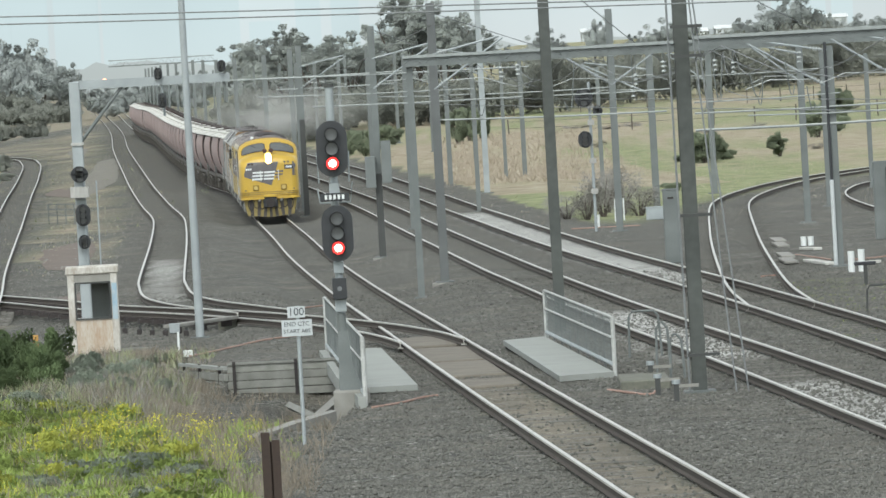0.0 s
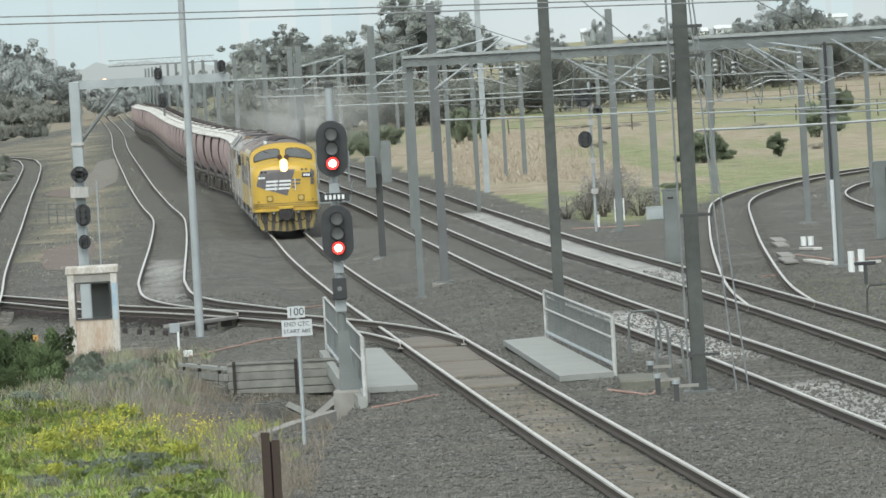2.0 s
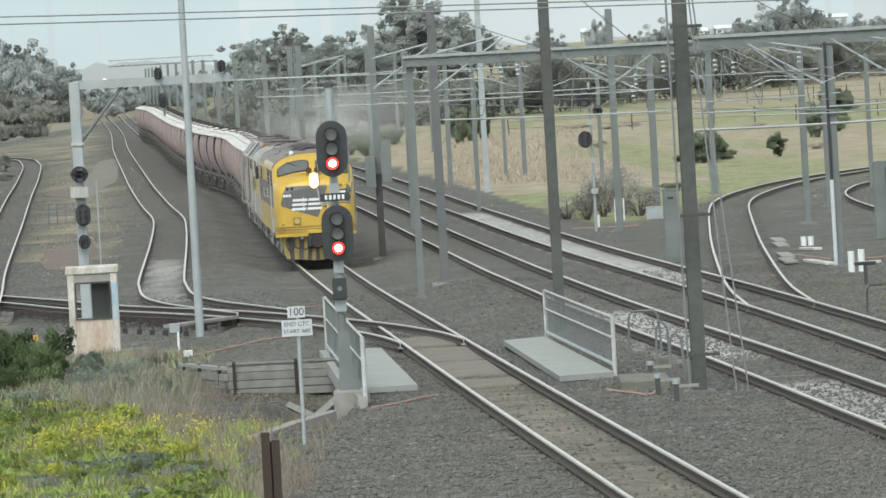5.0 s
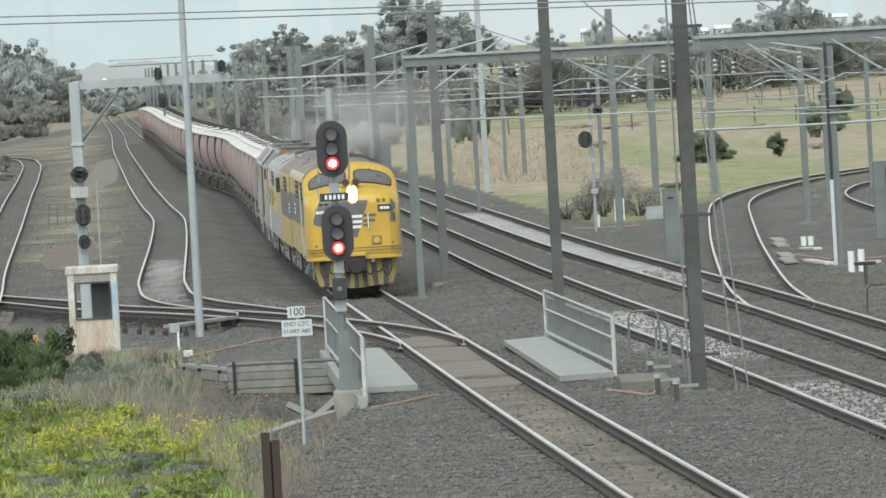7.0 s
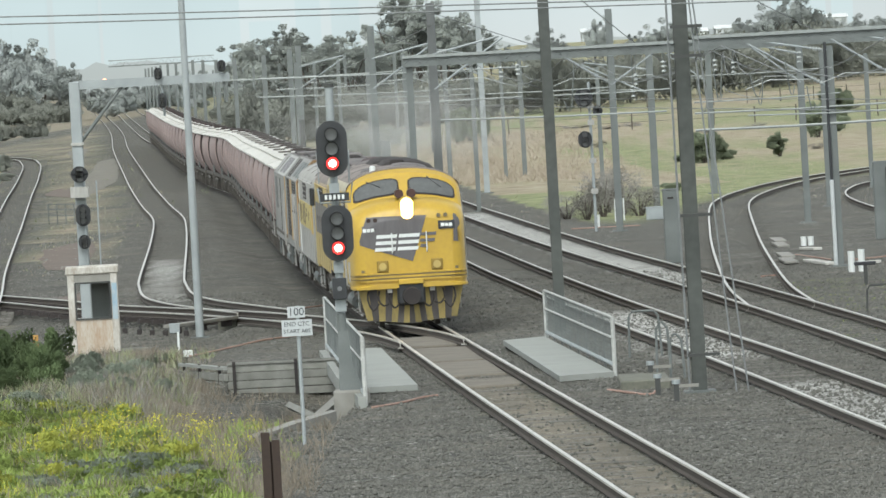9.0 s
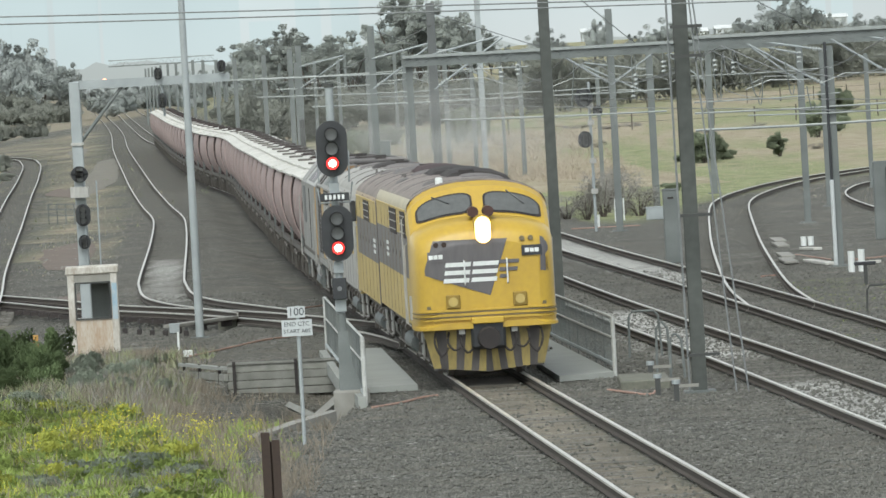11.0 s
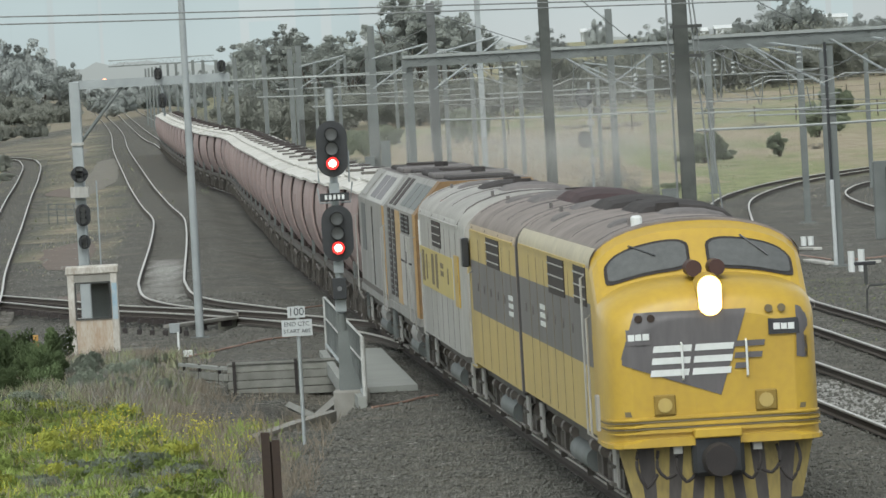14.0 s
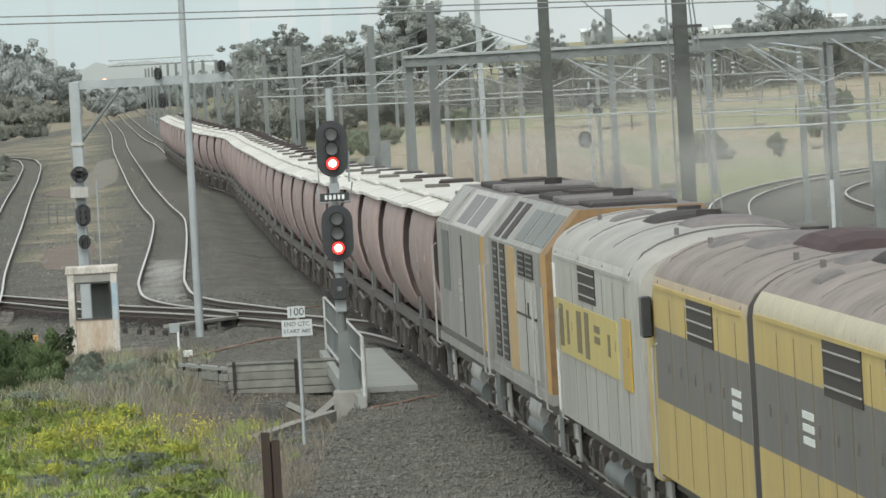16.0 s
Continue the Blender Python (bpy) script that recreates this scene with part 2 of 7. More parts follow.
def tube(bm, pts, r, n=8, r1=None, mi=0, caps=True):
    """A round bar along points, tapering from r to r1."""
    pts = [Vector(p) for p in pts]
    rings = []
    for i, p in enumerate(pts):
        d = (pts[min(i + 1, len(pts) - 1)] - pts[max(i - 1, 0)]).normalized()
        u = d.cross(Vector((0, 0, 1)) if abs(d.z) < 0.9 else Vector((1, 0, 0))).normalized()
        v = d.cross(u)
        k = r + ((r1 if r1 is not None else r) - r) * i / max(1, len(pts) - 1)
        rings.append([bm.verts.new(p + (u * math.cos(a) + v * math.sin(a)) * k) for a in [2 * math.pi * j / n for j in range(n)]])
    for a, b in zip(rings, rings[1:]):
        for j in range(n):
            f = bm.faces.new((a[j], a[(j + 1) % n], b[(j + 1) % n], b[j]))
            f.material_index, f.smooth = mi, n > 6
    if caps:
        for q in (rings[0], rings[-1]):
            bm.faces.new([bm.verts.new(v.co) for v in q]).material_index = mi
    return bm


def loft(bm, rings, mis=None, close=False, cap=True, smooth=True):
    """A skin through rings of points; mis: the material of each strip."""
    vr = [[bm.verts.new(p) for p in ring] for ring in rings]
    n = len(vr[0])
    for a, b in zip(vr, vr[1:]):
        for j in range(n if close else n - 1):
            f = bm.faces.new((a[j], a[(j + 1) % n], b[(j + 1) % n], b[j]))
            f.smooth = smooth
            if mis:
                f.material_index = mis[j]
    if cap:
        for q in (vr[0], vr[-1]):
            bm.faces.new([bm.verts.new(v.co) for v in q] if smooth else q).material_index = mis[n // 2] if mis else 0
    return bm


def finish(name, bm, mats):
    bmesh.ops.recalc_face_normals(bm, faces=bm.faces)
    me = bpy.data.meshes.new(name)
    bm.to_mesh(me)
    bm.free()
    for m in (mats if isinstance(mats, (list, tuple)) else [mats]):
        me.materials.append(m)
    return me


def part(name, bm, mats, parent=None, label="", bevel=0.0):
    if bevel:
        bmesh.ops.bevel(bm, geom=list(bm.edges), offset=bevel, segments=1, affect="EDGES", clamp_overlap=True)
    ob = new(name, finish(name, bm, mats))
    ob.parent = parent
    return tagged(ob, label)


def piece(name, me, parent, m):
    """One more object on a mesh that alike pieces share."""
    ob = new(name, me)
    ob.parent = parent
    ob.matrix_basis = m
    return ob


def thing(name, m, label, category, group="", kind=""):
    ob = new(name)
    ob.empty_display_size = 0.2
    ob.matrix_basis = m
    return tagged(ob, label, category, group, kind)


def structure(name, bm, mats, label, category):
    return tagged(part(name, bm, mats), label, category, "", "structure")


def B():
    return bmesh.new()


def spline(pts, step):
    """Evenly spaced points on a smooth curve through pts (Catmull-Rom), with the way along it."""
    P = [Vector(p) for p in pts]
    P = [P[0] * 2 - P[1]] + P + [P[-1] * 2 - P[-2]]
    fine = []
    for i in range(1, len(P) - 2):
        n = max(2, int((P[i + 1] - P[i]).length / 0.5))
        for k in range(n):
            t = k / n
            fine.append(0.5 * (2 * P[i] + (P[i + 1] - P[i - 1]) * t + (2 * P[i - 1] - 5 * P[i] + 4 * P[i + 1] - P[i + 2]) * t * t
                               + (3 * P[i] - P[i - 1] - 3 * P[i + 1] + P[i + 2]) * t ** 3))
    fine.append(P[-2])
    out, left = [fine[0]], step
    for a, b in zip(fine, fine[1:]):
        d = (b - a).length
        while d >= left:
            a = a + (b - a) * (left / d)
            d -= left
            left = step
            out.append(a)
        left -= d
    return out


# ---- the plan: tracks as lines through (x, y) on the ground, rail head at z = 0 ----
LINES = {
    "goods": [(9.3, 0.0), (5.69, 57.4), (3.25, 100.6), (1.23, 136.7), (-0.76, 176.2), (-2.87, 221.2), (-4.93, 264.7), (-6.47, 302.8), (-8.79, 359.0), (-11.18, 419.6), (-13.21, 451.6), (-15.18, 480.3), (-19.98, 566.5), (-28.4, 733.0), (-35.82, 869.5), (-68.88, 1538.3)],
    "inner": [(10.72, 57.4), (8.66, 102.1), (7.24, 129.6), (6.17, 149.4), (4.98, 169.4), (3.82, 190.1), (2.78, 210.9), (1.78, 231.9), (-1.04, 297.1), (-3.49, 353.9), (-9.51, 464.9), (-17.43, 600.1), (-31.06, 869.5), (-64.13, 1538.3)],
    "outer": [(13.97, 57.4), (11.67, 102.1), (10.56, 129.7), (9.24, 160.9), (7.92, 188.6), (6.38, 216.6), (4.86, 245.2), (3.51, 274.4), (2.24, 304.2), (0.95, 334.1), (-1.58, 389.8), (-5.28, 464.9), (-12.68, 600.1), (-26.41, 869.5), (-59.16, 1538.3)],
    "branch": [(8.44, 177.9), (8.53, 190.7), (8.93, 206.9), (9.78, 234.4), (10.69, 260.1), (12.3, 301.3), (13.54, 321.2), (15.2, 337.7), (17.43, 352.9), (20.6, 367.7), (25.36, 384.6), (32.75, 401.5), (47.54, 422.6)],
    "loop": [(18.99, 239.9), (18.47, 270.3), (18.34, 290.9), (18.72, 310.6), (19.77, 327), (21.76, 342.3), (26.41, 360.3), (34.86, 380.3), (48.6, 399.4)],
    "siding": [(-5.03, 195), (-6.25, 201), (-7.47, 207.5), (-8.4, 215.1), (-9.05, 226.6), (-9.54, 238.8), (-11.16, 287.4), (-12.62, 328.2), (-13.63, 351.8), (-15.53, 385.6), (-19.02, 452.2), (-23.03, 532.5), (-31.7, 707.9), (-44.69, 982.5), (-73.32, 1538.3)],
    "crossover": [(-0.38, 166.2), (-0.95, 171.5), (-1.95, 177.9), (-3.3, 184.3), (-5.02, 191.2), (-7.04, 198), (-10.4, 208), (-13.9, 221.7), (-24.66, 259), (-39.56, 296.7)],
    "yard": [(-12.55, 169.4), (-14.37, 214.6), (-16.75, 257.9), (-19.68, 314.1), (-21.45, 348.6), (-25.88, 434.2), (-30.64, 528.2), (-35.92, 623.3), (-40.68, 676.2), (-52.83, 739.5)],
}


def grade(y):
    """The height of the rails: the line falls gently away from the bridge."""
    return 0.0023 * (180 - min(max(y, -100.0), 340.0))


def line_dip(y):
    """How far the goods line dips below the tracks beside it."""
    return float(np.interp(y, [150.0, 177.7, 220.6, 313.2, 419.6, 451.6, 480.3, 566.5, 650.0], [0, 0.1, 0.3, 0.3, 0.45, 0.45, 0.4, 0.3, 0]))


GAUGE = {"goods": 1.505, "siding": 1.505, "crossover": 1.505, "yard": 1.505}
RISE_OF = {k: (lambda y: grade(y) - line_dip(y)) if k == "goods" else grade for k in LINES}
CURVE = {k: spline([(x, y, RISE_OF[k](y)) for x, y in v], 2.0) for k, v in LINES.items()}


def offset_line(pts, d):
    out = []
    for i, p in enumerate(pts):
        w = (pts[min(i + 1, len(pts) - 1)] - pts[max(i - 1, 0)]).normalized()
        out.append(p + Vector((w.y, -w.x, 0)) * d)
    return out


def line_x(name, y):
    v = sorted(LINES[name], key=lambda p: p[1])
    return np.interp(y, [p[1] for p in v], [p[0] for p in v])


# ---- ground ----
def bank_edge(y):
    """Where the weeds on the bank give way to soil and ballast."""
    return float(np.interp(y, [100, 109, 123, 129, 141, 146, 152, 160], [-2.6, -3.1, -4.6, -5.2, -6.2, -7.8, -9.4, -9.9]))


def gully(x, y):
    if not (-7.0 < x < -1.9 and 131 < y < 165.0):
        return 0.0
    foot = 158.6 + max(0.0, -5.02 - x) * 3.27
    along = min(1.0, (y - 131) / 14) * min(1.0, max(0.0, (foot + 0.6 - y) / 1.2))
    across = min(1.0, (x + 7.0) / 2.2) * min(1.0, (-1.9 - x) / 0.5)
    deep = max(0.0, 1 - ((x + 2.9) / 1.3) ** 2 - ((y - 147) / 12) ** 2)
    return -(0.62 * across + 0.75 * deep) * along


def CROSS_Y(x):
    """How far off the crossover lies at a place across."""
    v = sorted(LINES["crossover"])
    return np.interp(x, [p[0] for p in v], [p[1] for p in v])


def ground_z(x, y):
    z = grade(y) - 0.22 + 0.035 * noise.noise((x * 0.7, y * 0.25, 0)) + 0.02 * noise.noise((x * 2.1, y * 0.9, 5))
    z += gully(x, y)
    if line_dip(y) > 0:
        wide = 1.0 if y < 440 else 1.6
        z -= line_dip(y) * max(0.0, min(1.0, (2.9 * wide - abs(x - line_x("goods", y))) / (1.1 * wide)))
    if x < -3.4 and y < 150:
        z += (0.22 * noise.noise((x * 0.6, y * 0.2, 9)) + 0.12 * noise.noise((x * 1.5, y * 0.5, 2))) * min(1, (-3.4 - x) / 1.5)
    if -40 < x < -5.6 and y < 300:
        d = CROSS_Y(x) - y
        if 1.1 < d < 16:
            z -= 0.22 * min(1, (d - 1.1) / 0.6) * min(1, (16 - d) / 8) * min(1, (-5.6 - x) / 0.8)
    far = max(0.0, y - 420)
    if x > line_x("outer", y) + 6 and far > 0:
        z += min(2.1, far * 0.004)
        z += max(0.0, min(1.0, (y - 1000) / 420)) ** 1.2 * 7.6 * min(1.0, max(0.0, (x + 8) / 26))
    return z


FIELD_X, FIELD_Y = [-300, 1.6, 4.9, 8, 12, 17, 25, 40, 80, 900], [1500, 350, 296, 288, 326, 354, 378, 402, 430, 460]


def zones(x, y):
    """Shares of grass, of dry growth and of pale stones at a place."""
    n = noise.noise((x * 0.35, y * 0.06, 3)) * 0.5 + noise.noise((x * 1.3, y * 0.3, 7)) * 0.3
    grass = dry = pale = 0.0
    if x > line_x("outer", y) + 3.5:
        grass = max(0, min(1, (y - np.interp(x, FIELD_X, FIELD_Y)) / 14 + n * 1.2 + 0.4))
        dry = max(0, min(1, 0.12 + min(0.5, max(0, (y - 400) / 200)) + n * 2.2 + noise.noise((x * 0.05, y * 0.012, 1)) * 1.1))
        if 370 < y < 560 and x < line_x("outer", y) + 16:
            dry = max(dry, min(1, 0.9 + n * 0.6))
        if y > 1000:
            dry = 0.15 + n * 0.4
        if 560 < y < 720 and x > 18:
            dry *= 0.25 + min(1.0, abs(y - 640) / 80 + max(0.0, 30 - x) / 14) * 0.75
        if y > 760:
            dry = max(dry, min(1.0, 0.55 + n))
    left = -12.5 if y < 205 else line_x("yard", y) - 2.5
    if x < left:
        grass = max(0, min(1, (left - x) * 0.4 + n))
        dry = 0.6 + n * 0.9
        if y > 780:
            grass, dry = grass * 0.6, 0.9
    if y > 275 and line_x("yard", y) + 1.8 < x < line_x("siding", y) - 2.2:
        grass, dry = max(0, min(1, 0.35 + n * 1.3)), 0.75 + n
    if y < 158 and x < -2.6:
        grass = max(0, min(1, (bank_edge(y) + 0.5 - x + n * 0.8) * 1.1))
        dry = max(0, min(1, 0.05 + n * 0.6 + max(0, y - 140) * 0.05))
    if 141 < y < 176 and x < -5.4 and x < -5.4 - 0.1 * (y - 160):
        grass, dry = max(grass, min(0.75, 0.4 + n * 0.9)), 0.95
    if y < 178 and abs(x - line_x("goods", y)) < 0.66:
        grass, dry = max(0.0, 0.2 + n * 0.5), 1.0
    for nm, spans in (("inner", ((118, 140), (150, 186))), ("outer", ((205, 330),))):
        for y0, y1 in spans:
            if y0 < y < y1 and abs(x - line_x(nm, y)) < 0.95:
                pale = max(pale, min(1, (0.95 - abs(x - line_x(nm, y))) * 4) * min(1, (y - y0) / 3, (y1 - y) / 3) * (0.95 + n * 0.8))
    if 150 < y < 168 and 0.9 < abs(x - line_x("inner", y)) < 1.3:
        pale = max(pale, 0.4)
    if 214 < y < 270 and abs(x - line_x("siding", y)) < 0.6:
        pale = max(pale, 0.55 + n)
    return grass, dry, max(0, pale)


def ground_material():
    m = bpy.data.materials.new("ballast_and_grass")
    m.use_nodes = True
    nt = m.node_tree
    L, N = nt.links.new, nt.nodes.new
    bs = nt.nodes["Principled BSDF"]
    bs.inputs["Roughness"].default_value = 0.95
    co, at = N("ShaderNodeTexCoord"), N("ShaderNodeAttribute")
    at.attribute_name = "zone"
    sep = N("ShaderNodeSeparateColor")
    L(at.outputs["Color"], sep.inputs[0])

    def ramp(src, stops):
        r = N("ShaderNodeValToRGB")
        while len(r.color_ramp.elements) < len(stops):
            r.color_ramp.elements.new(0.5)
        for e, (p, c) in zip(r.color_ramp.elements, stops):
            e.position, e.color = p, (*c, 1)
        L(src, r.inputs[0])
        return r.outputs[0]

    def noise_tex(scale, detail=4):
        n = N("ShaderNodeTexNoise")
        n.inputs["Scale"].default_value, n.inputs["Detail"].default_value = scale, detail
        L(co.outputs["Object"], n.inputs["Vector"])
        return n.outputs["Fac"]

    def mix(f, a, b):
        x = N("ShaderNodeMix")
        x.data_type = "RGBA"
        L(f, x.inputs["Factor"]), L(a, x.inputs["A"]), L(b, x.inputs["B"])
        return x.outputs["Result"]

    vo = N("ShaderNodeTexVoronoi")
    vo.inputs["Scale"].default_value = 15.0
    L(co.outputs["Object"], vo.inputs["Vector"])
    bw = N("ShaderNodeSeparateColor")
    L(vo.outputs["Color"], bw.inputs[0])
    stone = ramp(bw.outputs[0], [(0, (0.022, 0.022, 0.018)), (0.45, (0.068, 0.067, 0.056)), (0.85, (0.155, 0.152, 0.13)), (1.0, (0.42, 0.41, 0.37))])
    dirt = ramp(noise_tex(0.35, 5), [(0.3, (0.05, 0.047, 0.038)), (0.7, (0.165, 0.15, 0.122))])
    base = mix(ramp(noise_tex(0.55, 6), [(0.38, (0.05, 0.05, 0.05)), (0.68, (0.85, 0.85, 0.85))]), stone, dirt)
    pale = ramp(bw.outputs[1], [(0, (0.13, 0.13, 0.12)), (0.4, (0.33, 0.325, 0.30)), (1, (0.66, 0.65, 0.61))])
    base = mix(sep.outputs[2], base, pale)
    green = ramp(noise_tex(0.9, 6), [(0.3, (0.14, 0.165, 0.07)), (0.55, (0.25, 0.27, 0.13)), (0.75, (0.34, 0.345, 0.19))])
    straw = ramp(noise_tex(0.7, 6), [(0.3, (0.23, 0.185, 0.125)), (0.55, (0.36, 0.305, 0.215)), (0.75, (0.46, 0.40, 0.30))])
    base = mix(sep.outputs[0], base, mix(sep.outputs[1], green, straw))
    L(base, bs.inputs["Base Color"])
    bp = N("ShaderNodeBump")
    bp.inputs["Strength"].default_value, bp.inputs["Distance"].default_value = 1.0, 0.05
    L(vo.outputs["Distance"], bp.inputs["Height"])
    L(bp.outputs[0], bs.inputs["Normal"])
    return m


def build_ground():
    xs = sorted(set([-2600, -1200, -600, -320, -200, -140, -100, -75] + list(np.arange(-60, -16, 2.0)) + list(np.arange(-16, 20, 0.35)) + list(np.arange(20, 60, 2.0)) + [75, 100, 140, 200, 320, 600, 1200, 2600]))
    ys = sorted(set([-400, -150, -60, 0, 30, 50] + list(np.arange(60, 100, 4.0)) + list(np.arange(100, 230, 1.0)) + list(np.arange(230, 440, 3.0)) + list(np.arange(440, 1000, 20.0)) + [1050, 1150, 1300, 1500, 1800, 2200, 2800, 3600, 4900]))
    verts = [(x, y, ground_z(x, y)) for y in ys for x in xs]
    n = len(xs)
    faces = [(j * n + i, j * n + i + 1, (j + 1) * n + i + 1, (j + 1) * n + i) for j in range(len(ys) - 1) for i in range(n - 1)]
    me = bpy.data.meshes.new("ground")
    me.from_pydata(verts, [], faces)
    ca = me.color_attributes.new("zone", "FLOAT_COLOR", "POINT")
    ca.data.foreach_set("color", [c for v in verts for c in (*zones(v[0], v[1]), 1.0)])
    me.shade_smooth()
    me.materials.append(ground_material())
    tagged(new("ground", me), "dark grey ballast yard running out into dry grassland", "ground", "", "structure")


build_ground()

# ---- tracks ----
RAIL = [(-0.07, -0.17), (-0.07, -0.155), (-0.012, -0.13), (-0.012, -0.05), (-0.036, -0.035), (-0.036, -0.002), (-0.03, 0.0), (0.03, 0.0), (0.036, -0.002), (0.036, -0.035), (0.012, -0.05), (0.012, -0.13), (0.07, -0.155), (0.07, -0.17)]
RAIL_MI = [0, 0, 0, 0, 1, 1, 1, 1, 1, 0, 0, 0, 0, 0]


def rail_bm(pts):
    bm, rings = B(), []
    for i, p in enumerate(pts):
        w = (pts[min(i + 1, len(pts) - 1)] - pts[max(i - 1, 0)]).normalized()
        side = Vector((w.y, -w.x, 0))
        rings.append([p + side * x + Vector((0, 0, z)) for x, z in RAIL])
    return loft(bm, rings, RAIL_MI, close=True, smooth=False)


def build_track(name, label):
    g = GAUGE.get(name, 1.67) / 2
    tr = thing(name + "_track", Matrix(), label, "railway track", "railway tracks", "structure")
    pts = CURVE[name]
    for d in (-g, g):
        part("rail", rail_bm(offset_line(pts, d)), [M["railside"], M["railtop"]], tr, "worn steel rail with bright head")
    bm = box(B(), (0, 0, -0.06), (2.5, 0.22, 0.12))
    me = finish("sleeper", bm, M["grille" if name == "crossover" else "sleeper"])
    fine = spline([(x, y, RISE_OF[name](y)) for x, y in LINES[name]], 0.68)
    near = [i for i in range(1, len(fine) - 1) if 100 < fine[i].y < 235][:190]
    proud = name == "crossover"
    for i in near:
        if proud and (i % 2 or fine[i].x > -5.8):
            continue
        w = fine[i + 1] - fine[i - 1]
        piece("sleeper", me, tr, Matrix.Translation((fine[i].x, fine[i].y, fine[i].z - (0.165 if proud else 0.23) + 0.012 * math.sin(i * 2.7))) @ Matrix.Rotation(math.atan2(-w.x, w.y), 4, "Z"))
    return tr


for nm, lb in (("goods", "standard gauge goods track on grey ballast"), ("inner", "broad gauge suburban track with pale stones between the rails"),
               ("outer", "broad gauge suburban track beside the grass"), ("branch", "curved branch track swinging away to the field"),
               ("loop", "short curved loop track beyond the branch"), ("siding", "standard gauge siding with slight kinks"),
               ("crossover", "crossover track cutting across to the goods line"), ("yard", "worn yard track among dry weeds")):
    build_track(nm, lb)


# ---- the train ----
PATH = spline([(x, y, RISE_OF["goods"](y)) for x, y in LINES["goods"]], 1.0)
# how far along the line the nose stands, second by second
NOSE = [(-4.0, 422.8), (0.0, 345.2), (3.0, 289.6), (6.0, 235.9), (9.0, 177.0), (11.3, 138.5), (13.0, 111.9), (14.5, 85.7), (16.0, 58.0), (18.0, 21.0)]


def on_path(s):
    i = max(0, min(len(PATH) - 2, int(math.floor(s))))
    return PATH[i] + (PATH[i + 1] - PATH[i]) * (s - i)


PATH_Y = [p.y for p in PATH]


def nose_s(t):
    """A smooth run through the table, as a length along the line."""
    i = max(1, min(len(NOSE) - 3, sum(1 for k in NOSE if k[0] <= t) - 1))
    (ta, a), (tb, b), (tc, c), (td, d) = NOSE[i - 1:i + 3]
    h = tc - tb
    u = (t - tb) / h
    m0, m1 = (c - a) / (tc - ta) * h, (d - b) / (td - tb) * h
    y = (2 * u ** 3 - 3 * u * u + 1) * b + (u ** 3 - 2 * u * u + u) * m0 + (3 * u * u - 2 * u ** 3) * c + (u ** 3 - u * u) * m1
    return float(np.interp(y, PATH_Y, range(len(PATH_Y))))


def car_pose(front, length, t):
    """Where a car whose front runs that far behind the nose stands at t."""
    s = nose_s(t) + front
    a, b = on_path(s + length * 0.2), on_path(s + length * 0.8)
    w = (b - a).normalized()
    p = a - w * length * 0.2 - Vector((0.05, 0, 0))
    return Matrix.Translation(p) @ Matrix.Rotation(math.atan2(-w.x, w.y), 4, "Z")


def arch(w, zb, zs, zt, p, y, bands=(), n=17):
    """A body section: straight sides, bands at the heights given, and an arched top."""
    side = [zb, *bands, zs]
    pts = [(-w, y, z) for z in side]
    for i in range(1, n):
        x = -w * math.cos(math.pi * i / n)
        pts.append((x, y, zs + (zt - zs) * max(0.0, 1 - abs(x / w) ** p) ** (1 / p)))
    return pts + [(w, y, z) for z in reversed(side)]


def axle(x=0.72, r=0.5):
    bm = B()
    for s in (-1, 1):
        tube(bm, [(s * (x - 0.06), 0, r), (s * (x + 0.07), 0, r)], r, 18)
        tube(bm, [(s * (x + 0.07), 0, r), (s * (x + 0.11), 0, r)], r * 0.4, 10)
    tube(bm, [(-x, 0, r), (x, 0, r)], 0.08, 6)
    return bm


def bogie(parent, y, axles, r, mesh_axle):
    half = (len(axles) - 1) * 0.9
    bm = B()
    for s in (-1, 1):
        box(bm, (s * 1.0, y, 0.62), (0.16, half * 2 + 1.5, 0.26))
        for a in axles:
            box(bm, (s * 1.04, y + a, 0.5), (0.22, 0.34, 0.36))
        for a in ([(p + q) / 2 for p, q in zip(axles, axles[1:])]):
            tube(bm, [(s * 1.02, y + a, 0.28), (s * 1.02, y + a, 0.6)], 0.13, 8)
        box(bm, (s * 0.98, y - half - 0.85, 0.45), (0.1, 0.1, 0.7))
        box(bm, (s * 0.98, y + half + 0.85, 0.45), (0.1, 0.1, 0.7))
    box(bm, (0, y, 0.7), (2.0, 0.6, 0.25))
    bg = part("bogie", bm, M["bogie"], parent)
    for a in axles:
        piece("wheelset", mesh_axle, bg, Matrix.Translation((0, y + a, 0)))


AX_LOCO = finish("wheelset", axle(), M["wheel"])
AX_WAG = finish("wheelset", axle(0.75, 0.46), M["wheel"])


def quad_patch(bm, f, u0, u1, v0, v1, nu=8, nv=4, mi=0):
    """A patch of the surface f(u, v)."""
    g = [[bm.verts.new(f(u0 + (u1 - u0) * i / nu, v0 + (v1 - v0) * j / nv)) for i in range(nu + 1)] for j in range(nv + 1)]
    for j in range(nv):
        for i in range(nu):
            q = bm.faces.new((g[j][i], g[j][i + 1], g[j + 1][i + 1], g[j + 1][i]))
            q.material_index, q.smooth = mi, True
    return bm


BANDS = (2.1, 3.0)
ROOFN = 17


def body_mis(low, mid, top, roof):
    side = [low, mid, top]
    return side + [roof + 1] + [roof] * (ROOFN - 2) + [roof + 1] + side[::-1]


